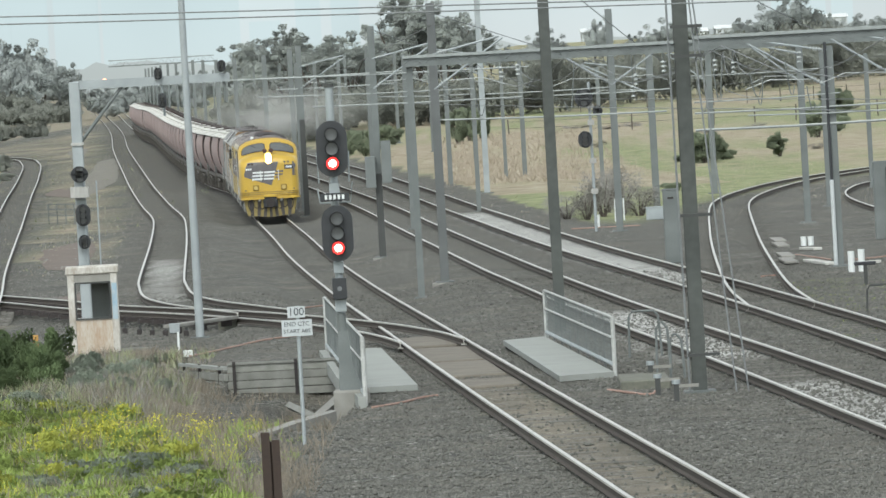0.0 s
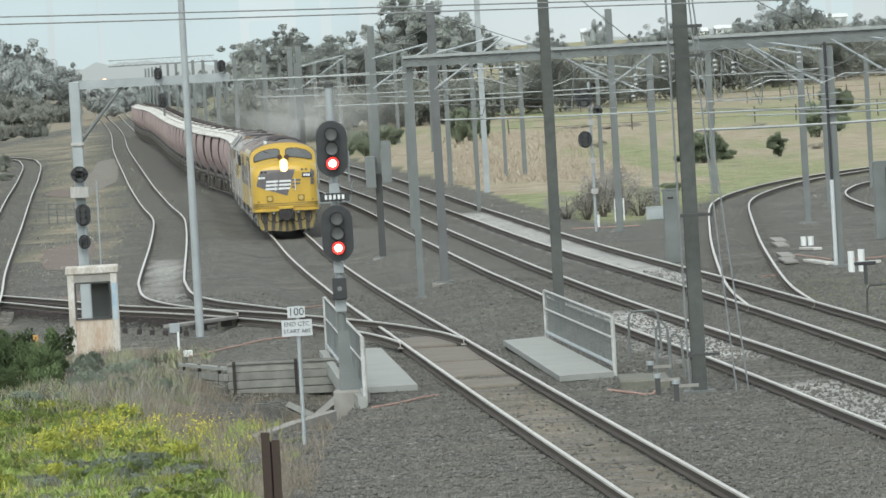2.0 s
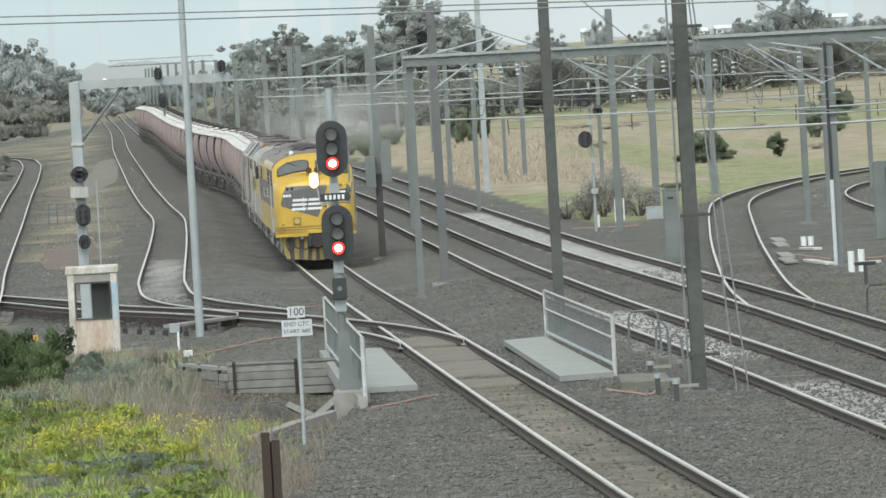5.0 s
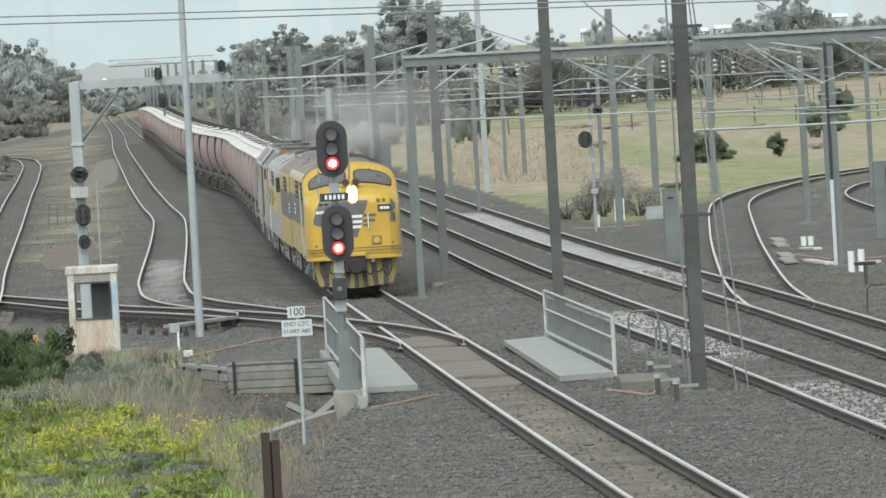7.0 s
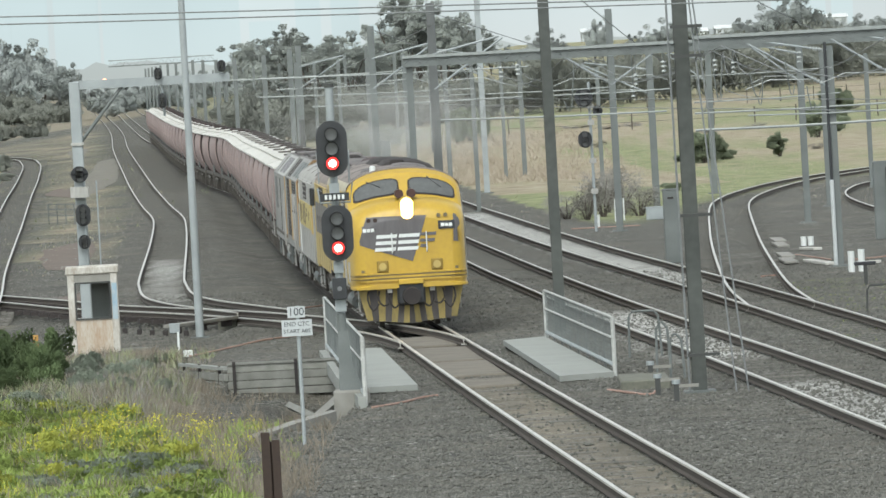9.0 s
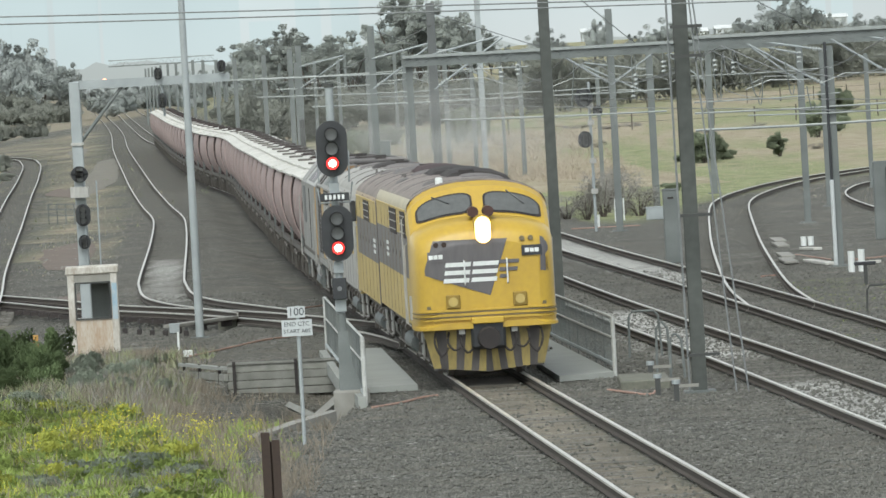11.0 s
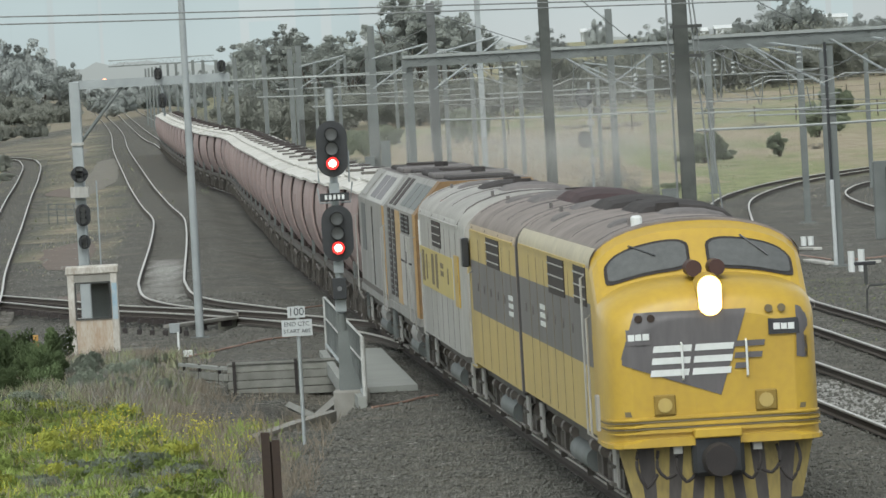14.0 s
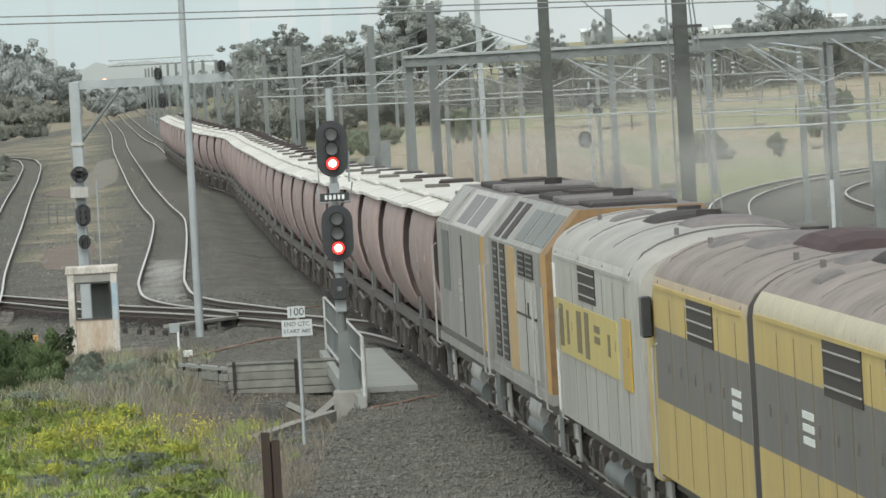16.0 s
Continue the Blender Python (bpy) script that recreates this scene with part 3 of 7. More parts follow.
def cab_loco(name, label, length, mats, nose=True, flip=False):
    """A streamlined diesel; the front at y = 0, running towards -y. mats: low, middle, top, roof, nose."""
    lo = thing(name, Matrix(), label, "locomotive", "locomotives at the head of the train")
    root = lo
    yy = (lambda y: length - y) if flip else (lambda y: y)
    mis = body_mis(0, 1, 2, 3)
    start = 2.05
    ends = [arch(1.485, 1.15, 3.5, 4.13, 2.15, yy(y), BANDS, ROOFN) for y in (start, 4.0, length * 0.6, length - 0.1)]
    # The lowest roof strips are paler: dust, with the eave highlight painted in.
    part("body", loft(B(), ends, mis), [*mats[:4], M["silver" if mats[0] is M["silver"] else "roofedge"]], root)
    if nose:
        secs = [(0.0, 1.12, 2.35, 2.86, 2.6), (0.05, 1.26, 2.5, 3.04, 2.5), (0.16, 1.37, 2.62, 3.17, 2.4), (0.4, 1.45, 2.75, 3.29, 2.3), (0.8, 1.48, 2.84, 3.34, 2.3), (1.2, 1.485, 2.9, 3.38, 2.3)]
        rings = [arch(w, 1.05, zs, zt, p, yy(y), (1.4, 1.9), ROOFN) for y, w, zs, zt, p in secs]
        part("nose", loft(B(), rings, None, smooth=True), mats[4], root, "rounded yellow nose")
        A, Z = (1.485, 2.9, 3.38, 2.3, 1.2), (1.485, 3.3, 3.99, 2.15, 1.75)
        rings = [arch(A[0], 1.05, A[1] + (Z[1] - A[1]) * k, A[2] + (Z[2] - A[2]) * k, 2.3, yy(A[4] + (Z[4] - A[4]) * k), (1.4, 1.9), ROOFN) for k in (0, 0.5, 1)]
        rings.append(arch(1.485, 1.05, 3.46, 4.1, 2.2, yy(start + 0.02), (1.4, 1.9), ROOFN))
        part("cab", loft(B(), rings, None, smooth=False), mats[4], root, "yellow cab with two windscreens")

        def screen(u, v, off):
            x = u
            k = v
            zs, zt = A[1] + (Z[1] - A[1]) * k, A[2] + (Z[2] - A[2]) * k
            z = zs + (zt - zs) * max(0.0, 1 - abs(x / 1.485) ** 2.3) ** (1 / 2.3)
            return (x, yy(A[4] + (Z[4] - A[4]) * k - off), z + off * 0.6)
        for s in (-1, 1):
            def rounded(a, b, u0, u1, v0, v1, off):
                # a window outline with soft corners
                p, q = a * (1 - 0.13 * b ** 6), b * (1 - 0.16 * a ** 6)
                return screen(s * (u0 + (u1 - u0) * (p + 1) / 2), v0 + (v1 - v0) * (q + 1) / 2, off)
            fr = part("windscreen", quad_patch(B(), lambda a, b: rounded(a, b, 0.115, 1.32, 0.07, 0.80, 0.012), -1, 1, -1, 1, 14, 10), M["soot"], root, "black rubber window surround")
            part("pane", quad_patch(B(), lambda a, b: rounded(a, b, 0.16, 1.275, 0.13, 0.74, 0.024), -1, 1, -1, 1, 14, 10), M["glass"], fr)
            bm = tube(B(), [screen((0.62 if s > 0 else -0.95), 0.84, 0.03), screen((0.98 if s > 0 else -0.60), 0.46, 0.04)], 0.015, 5)
            part("wiper", bm, M["black"], root)
    return lo, yy


def striped_pilot(parent, yy):
    """The striped sheet below the nose, its stripes fanning out from the coupler."""
    pl = part("pilot", box(B(), (0, yy(0.36), 0.66), (2.3, 0.05, 0.9)), M["lgrey"], parent, "yellow and dark grey striped pilot")
    n = 15
    us = [-1 + 2 * i / n for i in range(n + 1)]
    top = [1.36 * math.copysign(abs(u) ** 1.45, u) for u in us]
    bot = [1.16 * u for u in us]
    bow = lambda x: 0.12 + 0.18 * abs(x / 1.36) ** 2
    d = 0.04 if yy(1) > yy(0) else -0.04
    for k in range(n):
        zb = 0.14 + 0.12 * abs((k + 0.5) / n - 0.5) * 2
        q = [(top[k], yy(bow(top[k])), 1.1), (top[k + 1], yy(bow(top[k + 1])), 1.1), (bot[k + 1], yy(bow(bot[k + 1]) + 0.05), zb), (bot[k], yy(bow(bot[k]) + 0.05), zb)]
        bm = B()
        vs = [bm.verts.new(p) for p in q] + [bm.verts.new((p[0], p[1] + d, p[2])) for p in q]
        for f in ((0, 1, 2, 3), (7, 6, 5, 4), (0, 4, 5, 1), (1, 5, 6, 2), (2, 6, 7, 3), (3, 7, 4, 0)):
            bm.faces.new([vs[i] for i in f])
        part("stripe", bm, M["grimedark" if k % 2 else "grimeyellow"], pl)
    for s in (-1, 1):
        for x, dip in ((0.55, 0.45), (0.82, 0.38), (1.1, 0.5)):
            part("hose", tube(B(), spline([(s * x, yy(0.1), 1.0), (s * (x + 0.03), yy(0.0), 0.78), (s * (x - 0.1), yy(0.0), 1.0 - dip), (s * (x - 0.26), yy(0.02), 0.7)], 0.05), 0.026, 6), M["soot"], parent, "black air hose")
        part("tap", box(B(), (s * 0.55, yy(0.06), 1.02), (0.12, 0.12, 0.14)), M["silver"], parent)
    return pl


def lead_loco():
    lo, yy = cab_loco("lead_locomotive", "yellow and slate grey streamlined diesel locomotive with lit headlight", 16.4, [M["dirtyyellow"], M["lgrey"], M["dirtyyellow"], M["roofpale"], M["yellow"]])
    box_front = lambda c, s, m, nm, lb="": part(nm, box(B(), c, s), m, lo, lb, 0.01)
    striped_pilot(lo, yy)
    # yellow beam with ribs below the nose
    for z, h, o in ((1.12, 0.12, 0.06), (1.27, 0.05, 0.03), (1.36, 0.05, 0.03), (1.45, 0.04, 0.02)):
        bm = B()
        rings = [arch(w + o * 0.5, z - h / 2, z, z + h / 2, 8, y - o, (), 5) for y, w in ((-0.02, 1.12), (0.03, 1.27), (0.15, 1.39), (0.4, 1.46), (1.2, 1.485))]
        loft(bm, rings, None, smooth=False)
        part("front_beam" if h > 0.1 else "beam_rib", bm, M["yellow"], lo)
    part("draft_lip", box(B(), (0, -0.08, 1.22), (0.66, 0.22, 0.13)), M["yellow"], lo, "yellow lip above the coupler", 0.015)
    for z in (1.315, 1.405):
        rings = [arch(w + 0.022, z - 0.012, z, z + 0.012, 8, y - 0.022, (), 5) for y, w in ((-0.02, 1.12), (0.03, 1.27), (0.15, 1.39), (0.4, 1.46), (1.2, 1.485))]
        part("beam_groove", loft(B(), rings, None, smooth=False), M["seam"], lo, "dark groove between the beam ribs")
    part("coupler_pocket", box(B(), (0, 0.06, 0.92), (0.72, 0.3, 0.6)), M["black"], lo, "", 0.06)
    part("coupler", tube(B(), [(0, 0.3, 0.85), (0, -0.45, 0.85)], 0.27, 12, 0.22), M["soot"], lo, "rusty knuckle coupler")
    oval = lambda r, h, y: [(r * math.cos(k * math.pi / 9), y, 3.1 + (h if k < 10 else -h) + r * math.sin(k * math.pi / 9)) for k in range(18)]
    hl = part("headlight_housing", loft(B(), [oval(0.165, 0.1, -0.03), oval(0.18, 0.11, 0.1), oval(0.2, 0.12, 0.4)], None, close=True), M["yellow"], lo, "oblong yellow headlight housing")
    # This glowing ring imitates the orange glare round the headlights.
    part("reflector", loft(B(), [oval(0.165, 0.11, -0.05), oval(0.168, 0.11, -0.02)], None, close=True), M["beam"], hl, "warm glowing ring drawn as the halo of the headlights")
    for z in (3.01, 3.18):
        part("headlight", tube(B(), [(0, -0.075, z), (0, -0.045, z)], 0.1, 16), M["head"], hl, "glowing warm white headlight")
    for s in (-1, 1):
        part("marker_light", tube(B(), [(s * 0.16, 0.9, 3.47), (s * 0.16, 0.42, 3.47)], 0.115, 14), M["darkred"], lo, "dark red marker light")
        bm = box(B(), (s * 0.70, 0.0, 1.63), (0.30, 0.10, 0.29))
        # Housing and flat square wear a darker yellow that imitates a shaded recess.
        dl = part("ditch_light", bm, M["shadeyellow"], lo, "square yellow lamp housing", 0.02)
        part("lens", tube(B(), [(s * 0.70, -0.045, 1.63), (s * 0.70, -0.07, 1.63)], 0.10, 12), M["dirtyyellow"], dl)
        part("recess", box(B(), (s * 0.70, -0.048, 1.63), (0.235, 0.012, 0.225)), M["shadeyellow"], dl)
    return lo


def under_loco(lo, length, tank=True):
    for y in (3.9, length - 3.6):
        bogie(lo, y, (-1.8, 0, 1.8), 0.5, AX_LOCO)
    bm = box(B(), (0, length / 2, 0.62), (2.3, 3.6, 0.75))
    part("fuel_tank", bm, M["under"], lo, "", 0.1)
    bm = box(B(), (0, length / 2, 0.98), (2.5, length - 1.2, 0.16))
    part("underframe", bm, M["under"], lo)
    for s in (-1, 1):
        for y in (1.35, length - 1.1):
            part("step_panel", box(B(), (s * 1.3, y, 0.72), (0.05, 0.6, 0.55)), M["silver"], lo, "pale dusty step panel", 0.01)
            for z in (0.5, 0.75):
                part("step", box(B(), (s * 1.34, y, z), (0.1, 0.42, 0.04)), M["under"], lo)
        part("air_reservoir", tube(B(), [(s * 1.12, length / 2 - 1.6, 0.55), (s * 1.12, length / 2 + 1.6, 0.55)], 0.19, 12), M["mid"], lo, "grey air reservoir")
        for y in (3.9, length - 3.6):
            for a in (-2.6, -0.9, 0.9, 2.6):
                part("brake_cylinder", tube(B(), [(s * 1.16, y + a - 0.18, 0.78), (s * 1.16, y + a + 0.18, 0.78)], 0.1, 10), M["wheel"], lo)
            part("brake_rod", tube(B(), [(s * 1.17, y - 2.5, 0.36), (s * 1.17, y + 2.5, 0.36)], 0.025, 6), M["wheel"], lo)
            for a in (-2.9, 2.9):
                part("sand_pipe", tube(B(), [(s * 1.12, y + a, 0.9), (s * 1.1, y + a, 0.5), (s * 0.85, y + a * 0.9, 0.14)], 0.03, 6), M["silver"], lo)


def side_grille(lo, y, z, w, h, xs=(-1, 1)):
    for s in xs:
        wd = part("side_grille", box(B(), (s * 1.487, y, z), (0.03, w, h)), M["grille"], lo, "brown side grille with pale bars")
        for k in (-1, 0, 1):
            part("bar", box(B(), (s * 1.51, y, z + k * h / 3.2), (0.012, w, 0.018)), M["silver"], wd)


def side_ribs(lo, y0, y1, step, m):
    """Raised door joints down both sides."""
    bm = box(B(), (0, 0, 2.3), (0.006, 0.016, 2.2))
    me = finish("door_joint", bm, m)
    n = int((y1 - y0) / step)
    for i in range(n + 1):
        for s in (-1, 1):
            piece("door_joint", me, lo, Matrix.Translation((s * 1.488, y0 + i * step, 0)))


def side_detail(lo, ys):
    """Door latches and small vents along both sides."""
    latch = finish("latch", box(B(), (0, 0, 0), (0.02, 0.05, 0.14)), M["roof"])
    for i, y in enumerate(ys):
        for s in (-1, 1):
            piece("latch", latch, lo, Matrix.Translation((s * 1.495, y, 2.55)))


def handrail(lo, y, s, z0=1.1, z1=2.8, x=1.56):
    part("handrail", tube(B(), [(s * 1.49, y, z1), (s * x, y, z1 - 0.05), (s * x, y, z0 + 0.05), (s * 1.49, y, z0)], 0.02, 6), M["silver"], lo)


def roof_z(x):
    return 3.5 + 0.63 * max(0.0, 1 - abs(x / 1.485) ** 2.15) ** (1 / 2.15)


def eave_band(lo, y0, y1, m, label):
    """A pale band along the curve where the roof meets each side."""
    for s in (-1, 1):
        bm, rows = B(), []
        for i in range(8):
            x = 1.484 - 0.11 * (i / 7) ** 2
            rows.append([bm.verts.new((s * (x + 0.004), y, roof_z(x) + 0.008)) for y in (y0, y1)])
        for a, b in zip(rows, rows[1:]):
            bm.faces.new((a[0], a[1], b[1], b[0])).smooth = True
        part("eave_band", bm, M[m], lo, label)


def roof_gear(lo, spots):
    """Low cowls and hatches that hug the arched roof."""
    for y, x, w, l, h, m in spots:
        rings = []
        for k in (-1, -0.96, -0.88, -0.5, 0, 0.5, 0.88, 0.96, 1):
            q = 1 - abs(k) ** 9
            rings.append([(x + w / 2 * c, y + l / 2 * k, roof_z(x + w / 2 * c) - 0.03 + (h + 0.03) * q * (1 - abs(c) ** 7)) for c in (-1, -0.93, -0.8, -0.4, 0, 0.4, 0.8, 0.93, 1)])
        part("roof_hatch", loft(B(), rings, None, smooth=False), M[m], lo, "low sooty roof cowl" if m == "soot" else "")


def roof_trim(lo, length, start):
    """Gutters, cross straps, lifting eyes and an exhaust on the roof."""
    for s in (-1, 1):
        part("gutter", box(B(), (s * 1.49, (start + length) / 2, 3.52), (0.035, length - start - 0.5, 0.045)), M["silver" if lo.name.startswith("third") else "dirtyyellow"], lo)
    for k in range(4):
        y = start + 0.4 + (length - start - 1.0) * k / 3
        part("roof_strap", tube(B(), [(-1.48 + 2.96 * i / 14, y, roof_z(-1.48 + 2.96 * i / 14) + 0.003) for i in range(15)], 0.013, 5), M["roof"], lo)
    for y, x in ((start + 1.1, -0.75), (length - 1.3, -0.85), (length - 1.3, 0.85)):
        part("lifting_eye", box(B(), (x, y, roof_z(x) + 0.03), (0.05, 0.16, 0.1)), M["roof"], lo)
    for y in (length * 0.42, length * 0.62):
        part("exhaust", tube(B(), [(0.1, y, 4.05), (0.1, y, 4.26)], 0.2, 12, 0.17), M["soot"], lo, "sooty exhaust stack")


NOSE_SECS = [(0.0, 1.12, 2.35, 2.86, 2.6), (0.05, 1.26, 2.5, 3.04, 2.5), (0.16, 1.37, 2.62, 3.17, 2.4), (0.4, 1.45, 2.75, 3.29, 2.3), (0.8, 1.48, 2.84, 3.34, 2.3), (1.2, 1.485, 2.9, 3.38, 2.3)]


def nose_y(x, z):
    """How far back the skin of the nose lies at a place seen from ahead."""
    last = None
    for y, w, zs, zt, p in NOSE_SECS:
        h = w if z <= zs else (0.0 if z >= zt else w * (1 - ((z - zs) / (zt - zs)) ** p) ** (1 / p))
        if h >= abs(x):
            if last is None:
                return 0.0
            return last[0] + (y - last[0]) * (abs(x) - last[1]) / max(1e-6, h - last[1])
        last = (y, h)
    return 1.2


def emblem(lo):
    """The dark panel on the nose with plain white bars, and two number boards."""
    def front(x, z, off=0.03):
        e = 0.02
        n = Vector((nose_y(x + e, z) - nose_y(x - e, z), -2 * e, nose_y(x, z + e) - nose_y(x, z - e)))
        n = n.normalized() if n.y < -0.008 else Vector((math.copysign(1, x), 0, 0))
        return Vector((x, nose_y(x, z), z)) + Vector((-n.x, n.y, -n.z)) * off * (1 if n.y < 0 else 0) if abs(n.y) > 0.2 else Vector((x + math.copysign(off, x), nose_y(x, z), z))

    def poly(bm, pts, off, cuts=6):
        # a sheet that follows the nose
        (a, b, c, d) = [Vector((*p, 0)) for p in pts]
        f = lambda u, v: front(*((a * (1 - u) + b * u) * (1 - v) + (d * (1 - u) + c * u) * v).xy, off)
        return quad_patch(bm, f, 0, 1, 0, 1, cuts, cuts)
    pn = part("nose_panel", poly(B(), [(-1.06, 2.92), (0.49, 2.90), (0.087, 1.73), (-1.30, 2.22)], 0.016, 24), M["lgrey"], lo, "dark grey slanted panel")
    for x0 in (-0.86, -0.28):
        for z, sh in ((2.40, 0.05), (2.235, 0.025), (2.07, 0.0)):
            part("white_bar", poly(B(), [(x0 + sh, z + 0.045), (x0 + sh + 0.53, z + 0.045), (x0 + sh + 0.51, z - 0.045), (x0 + sh - 0.02, z - 0.045)], 0.028, 3), M["white"], pn)
    for z, l in ((2.42, 0.42), (2.26, 0.38), (2.12, 0.16)):
        part("grey_bar", poly(B(), [(0.31, z + 0.04), (0.31 + l, z + 0.04), (0.29 + l, z - 0.04), (0.29, z - 0.04)], 0.022, 4), M["lgrey"], lo)
    part("grey_flash", poly(B(), [(1.19, 2.98), (1.36, 2.92), (1.385, 2.16), (1.16, 2.20)], 0.02, 10), M["lgrey"], lo)
    for x, z, w in ((-1.02, 2.58, 0.17), (1.0, 2.63, 0.22)):
        nb = part("number_board", poly(B(), [(x - w, z + 0.11), (x + w, z + 0.11), (x + w, z - 0.11), (x - w, z - 0.11)], 0.03, 8), M["black" if x > 0 else "lgrey"], lo)
        for k in range(3):
            part("bar", poly(B(), [(x - 0.15 + 0.105 * k, z + 0.045), (x - 0.06 + 0.105 * k, z + 0.045), (x - 0.06 + 0.105 * k, z - 0.045), (x - 0.15 + 0.105 * k, z - 0.045)], 0.04, 2), M["white"], nb)
    for x in (-1.0, -0.83, 0.80, 0.98):
        y, z = nose_y(x, 2.8), 2.83 if x < 0 else 2.88
        part("class_light", tube(B(), [(x, y + 0.08, z), (x, y - 0.04, z)], 0.055, 10), M["rust" if x < 0 else "seam"], lo)
    for x in (-0.43, 0.46):
        part("handrail", tube(B(), [front(x, 2.47, 0.02), front(x, 2.45, 0.09), front(x, 1.99, 0.09), front(x, 1.97, 0.02)], 0.018, 6), M["white"], lo)
    part("nose_door", box(B(), (0.05, -0.003, 1.82), (0.62, 0.006, 0.62)), M["yellow"], lo)
    for s in (-1, 1):
        part("dust_streak", poly(B(), [(s * 1.18, 1.56), (s * 1.36, 1.56), (s * 1.36, 1.49), (s * 1.16, 1.49)], 0.012, 3), M["seam"], lo)


# locomotive set: (builder, length); the nose of the first is at 0
CARS = []
loco1 = lead_loco()
TRIM = (0.976, 1.0, 0.976)
emblem(loco1)
under_loco(loco1, 16.4)
side_grille(loco1, 3.7, 3.22, 2.1, 0.56)
side_grille(loco1, 8.2, 3.22, 3.1, 0.56)
side_ribs(loco1, 6.0, 15.6, 1.6, M["seam"])
for s in (-1, 1):
    handrail(loco1, 2.05, s, z1=2.85)
    handrail(loco1, 2.7, s, z1=3.4)
    for k in range(3):
        part("number_bar", box(B(), (s * 1.49, 11.4, 2.40 + 0.13 * k), (0.012, 0.95, 0.075)), M["white"], loco1)
    part("step", box(B(), (s * 1.5, 1.5, 1.5), (0.06, 0.3, 0.5)), M["silver"], loco1)
part("horn_box", box(B(), (-0.72, 2.7, 4.08), (0.15, 0.22, 0.22)), M["white"], loco1, "white roof aerial", 0.03)
roof_gear(loco1, [(5.6, 0.35, 1.0, 1.6, 0.07, "roof"), (8.4, 0.4, 1.5, 3.4, 0.16, "soot"), (12.4, 0.3, 1.6, 3.4, 0.15, "soot"), (14.6, -0.1, 1.3, 1.6, 0.07, "roof"), (4.6, -0.8, 0.35, 0.9, 0.05, "roof"), (13.2, -1.0, 0.3, 1.0, 0.05, "roof")])
roof_trim(loco1, 16.2, 2.4)
eave_band(loco1, 2.0, 16.15, "cream", "pale cream roof edge")
# A black filler is added to draw the dark gap behind this locomotive.
part("gangway", loft(B(), [arch(1.475, 1.1, 3.49, 4.115, 2.15, y, (), ROOFN) for y in (16.2, 16.64)], None), M["soot"], loco1, "black filler added to darken the gap between locomotives")
side_detail(loco1, (5.4, 7.2, 8.8, 10.4, 13.4, 14.9))
loco1.scale = TRIM
CARS.append((loco1, 0.0, 16.4))

loco2, f2 = cab_loco("second_locomotive", "dusty yellow and slate grey diesel locomotive running backwards", 13.7, [M["dirtyyellow"], M["lgrey"], M["dirtyyellow"], M["roofpale"], M["dirtyyellow"]], True, True)
under_loco(loco2, 13.7)
side_grille(loco2, 5.5, 3.25, 3.1, 0.5)
side_ribs(loco2, 1.4, 9.4, 2.0, M["seam"])
for s in (-1, 1):
    handrail(loco2, 11.3, s)
    part("wing_mirror", box(B(), (s * 1.57, 11.9, 3.12), (0.13, 0.4, 0.52)), M["black"], loco2, "black wing mirror", 0.02)
    for k in range(3):
        part("number_bar", box(B(), (s * 1.49, 1.6, 2.35 + 0.13 * k), (0.012, 0.95, 0.075)), M["white"], loco2)
roof_gear(loco2, [(3.4, 0.35, 1.5, 4.4, 0.18, "cowl"), (6.8, -0.05, 1.4, 2.4, 0.1, "roof"), (9.6, -0.7, 0.5, 1.0, 0.05, "roof")])
roof_trim(loco2, 11.6, 0.4)
# The same added black filler, on the other side of the gap.
part("gangway", loft(B(), [arch(1.475, 1.1, 3.49, 4.115, 2.15, y, (), ROOFN) for y in (-0.25, 0.12)], None), M["soot"], loco2, "black filler added to darken the gap between locomotives")
side_detail(loco2, (3.0, 4.6, 6.4, 8.2, 9.8))
loco2.scale = TRIM
CARS.append((loco2, 16.9, 13.7))

loco3, f3 = cab_loco("third_locomotive", "dull silver diesel locomotive with a yellow side panel", 14.6, [M["silver"], M["silver"], M["silver"], M["silverroof"], M["silver"]], False, False)
part("front_end", loft(B(), [arch(1.40, 1.15, 3.40, 3.98, 2.15, 0.2, BANDS, ROOFN), arch(1.47, 1.15, 3.48, 4.1, 2.15, 0.5, BANDS, ROOFN), arch(1.487, 1.15, 3.5, 4.132, 2.15, 2.07, BANDS, ROOFN)], body_mis(0, 0, 0, 1), smooth=True), [M["silver"], M["silverroof"], M["silver"]], loco3)
under_loco(loco3, 14.6)
side_grille(loco3, 8.0, 3.24, 2.9, 0.5)
side_ribs(loco3, 1.8, 12.6, 1.8, M["seamgrey"])
for s in (-1, 1):
    part("yellow_panel", box(B(), (s * 1.492, 8.7, 2.5), (0.02, 11.2, 0.78)), M["paleyellow"], loco3, "faded yellow band along the silver side")
    part("yellow_block", box(B(), (s * 1.492, 1.7, 2.5), (0.02, 1.3, 0.95)), M["yellow"], loco3, "bright yellow block on the silver side")
    for y, w, h in ((12.9, 0.7, 0.62), (11.7, 0.4, 0.5), (9.6, 0.8, 0.6), (8.2, 0.7, 0.66), (6.4, 0.9, 0.1), (6.4, 0.9, -0.1), (4.4, 0.35, 0.3)):
        part("faded_bar", box(B(), (s * 1.505, y, 2.52 + (0.15 if h == 0.1 else 0)), (0.01, w, abs(h))), M["seam"], loco3)
    part("end_strip", box(B(), (s * 1.492, 14.2, 2.3), (0.02, 0.3, 2.2)), M["white"], loco3, "pale end strip")
    handrail(loco3, 12.9, s)
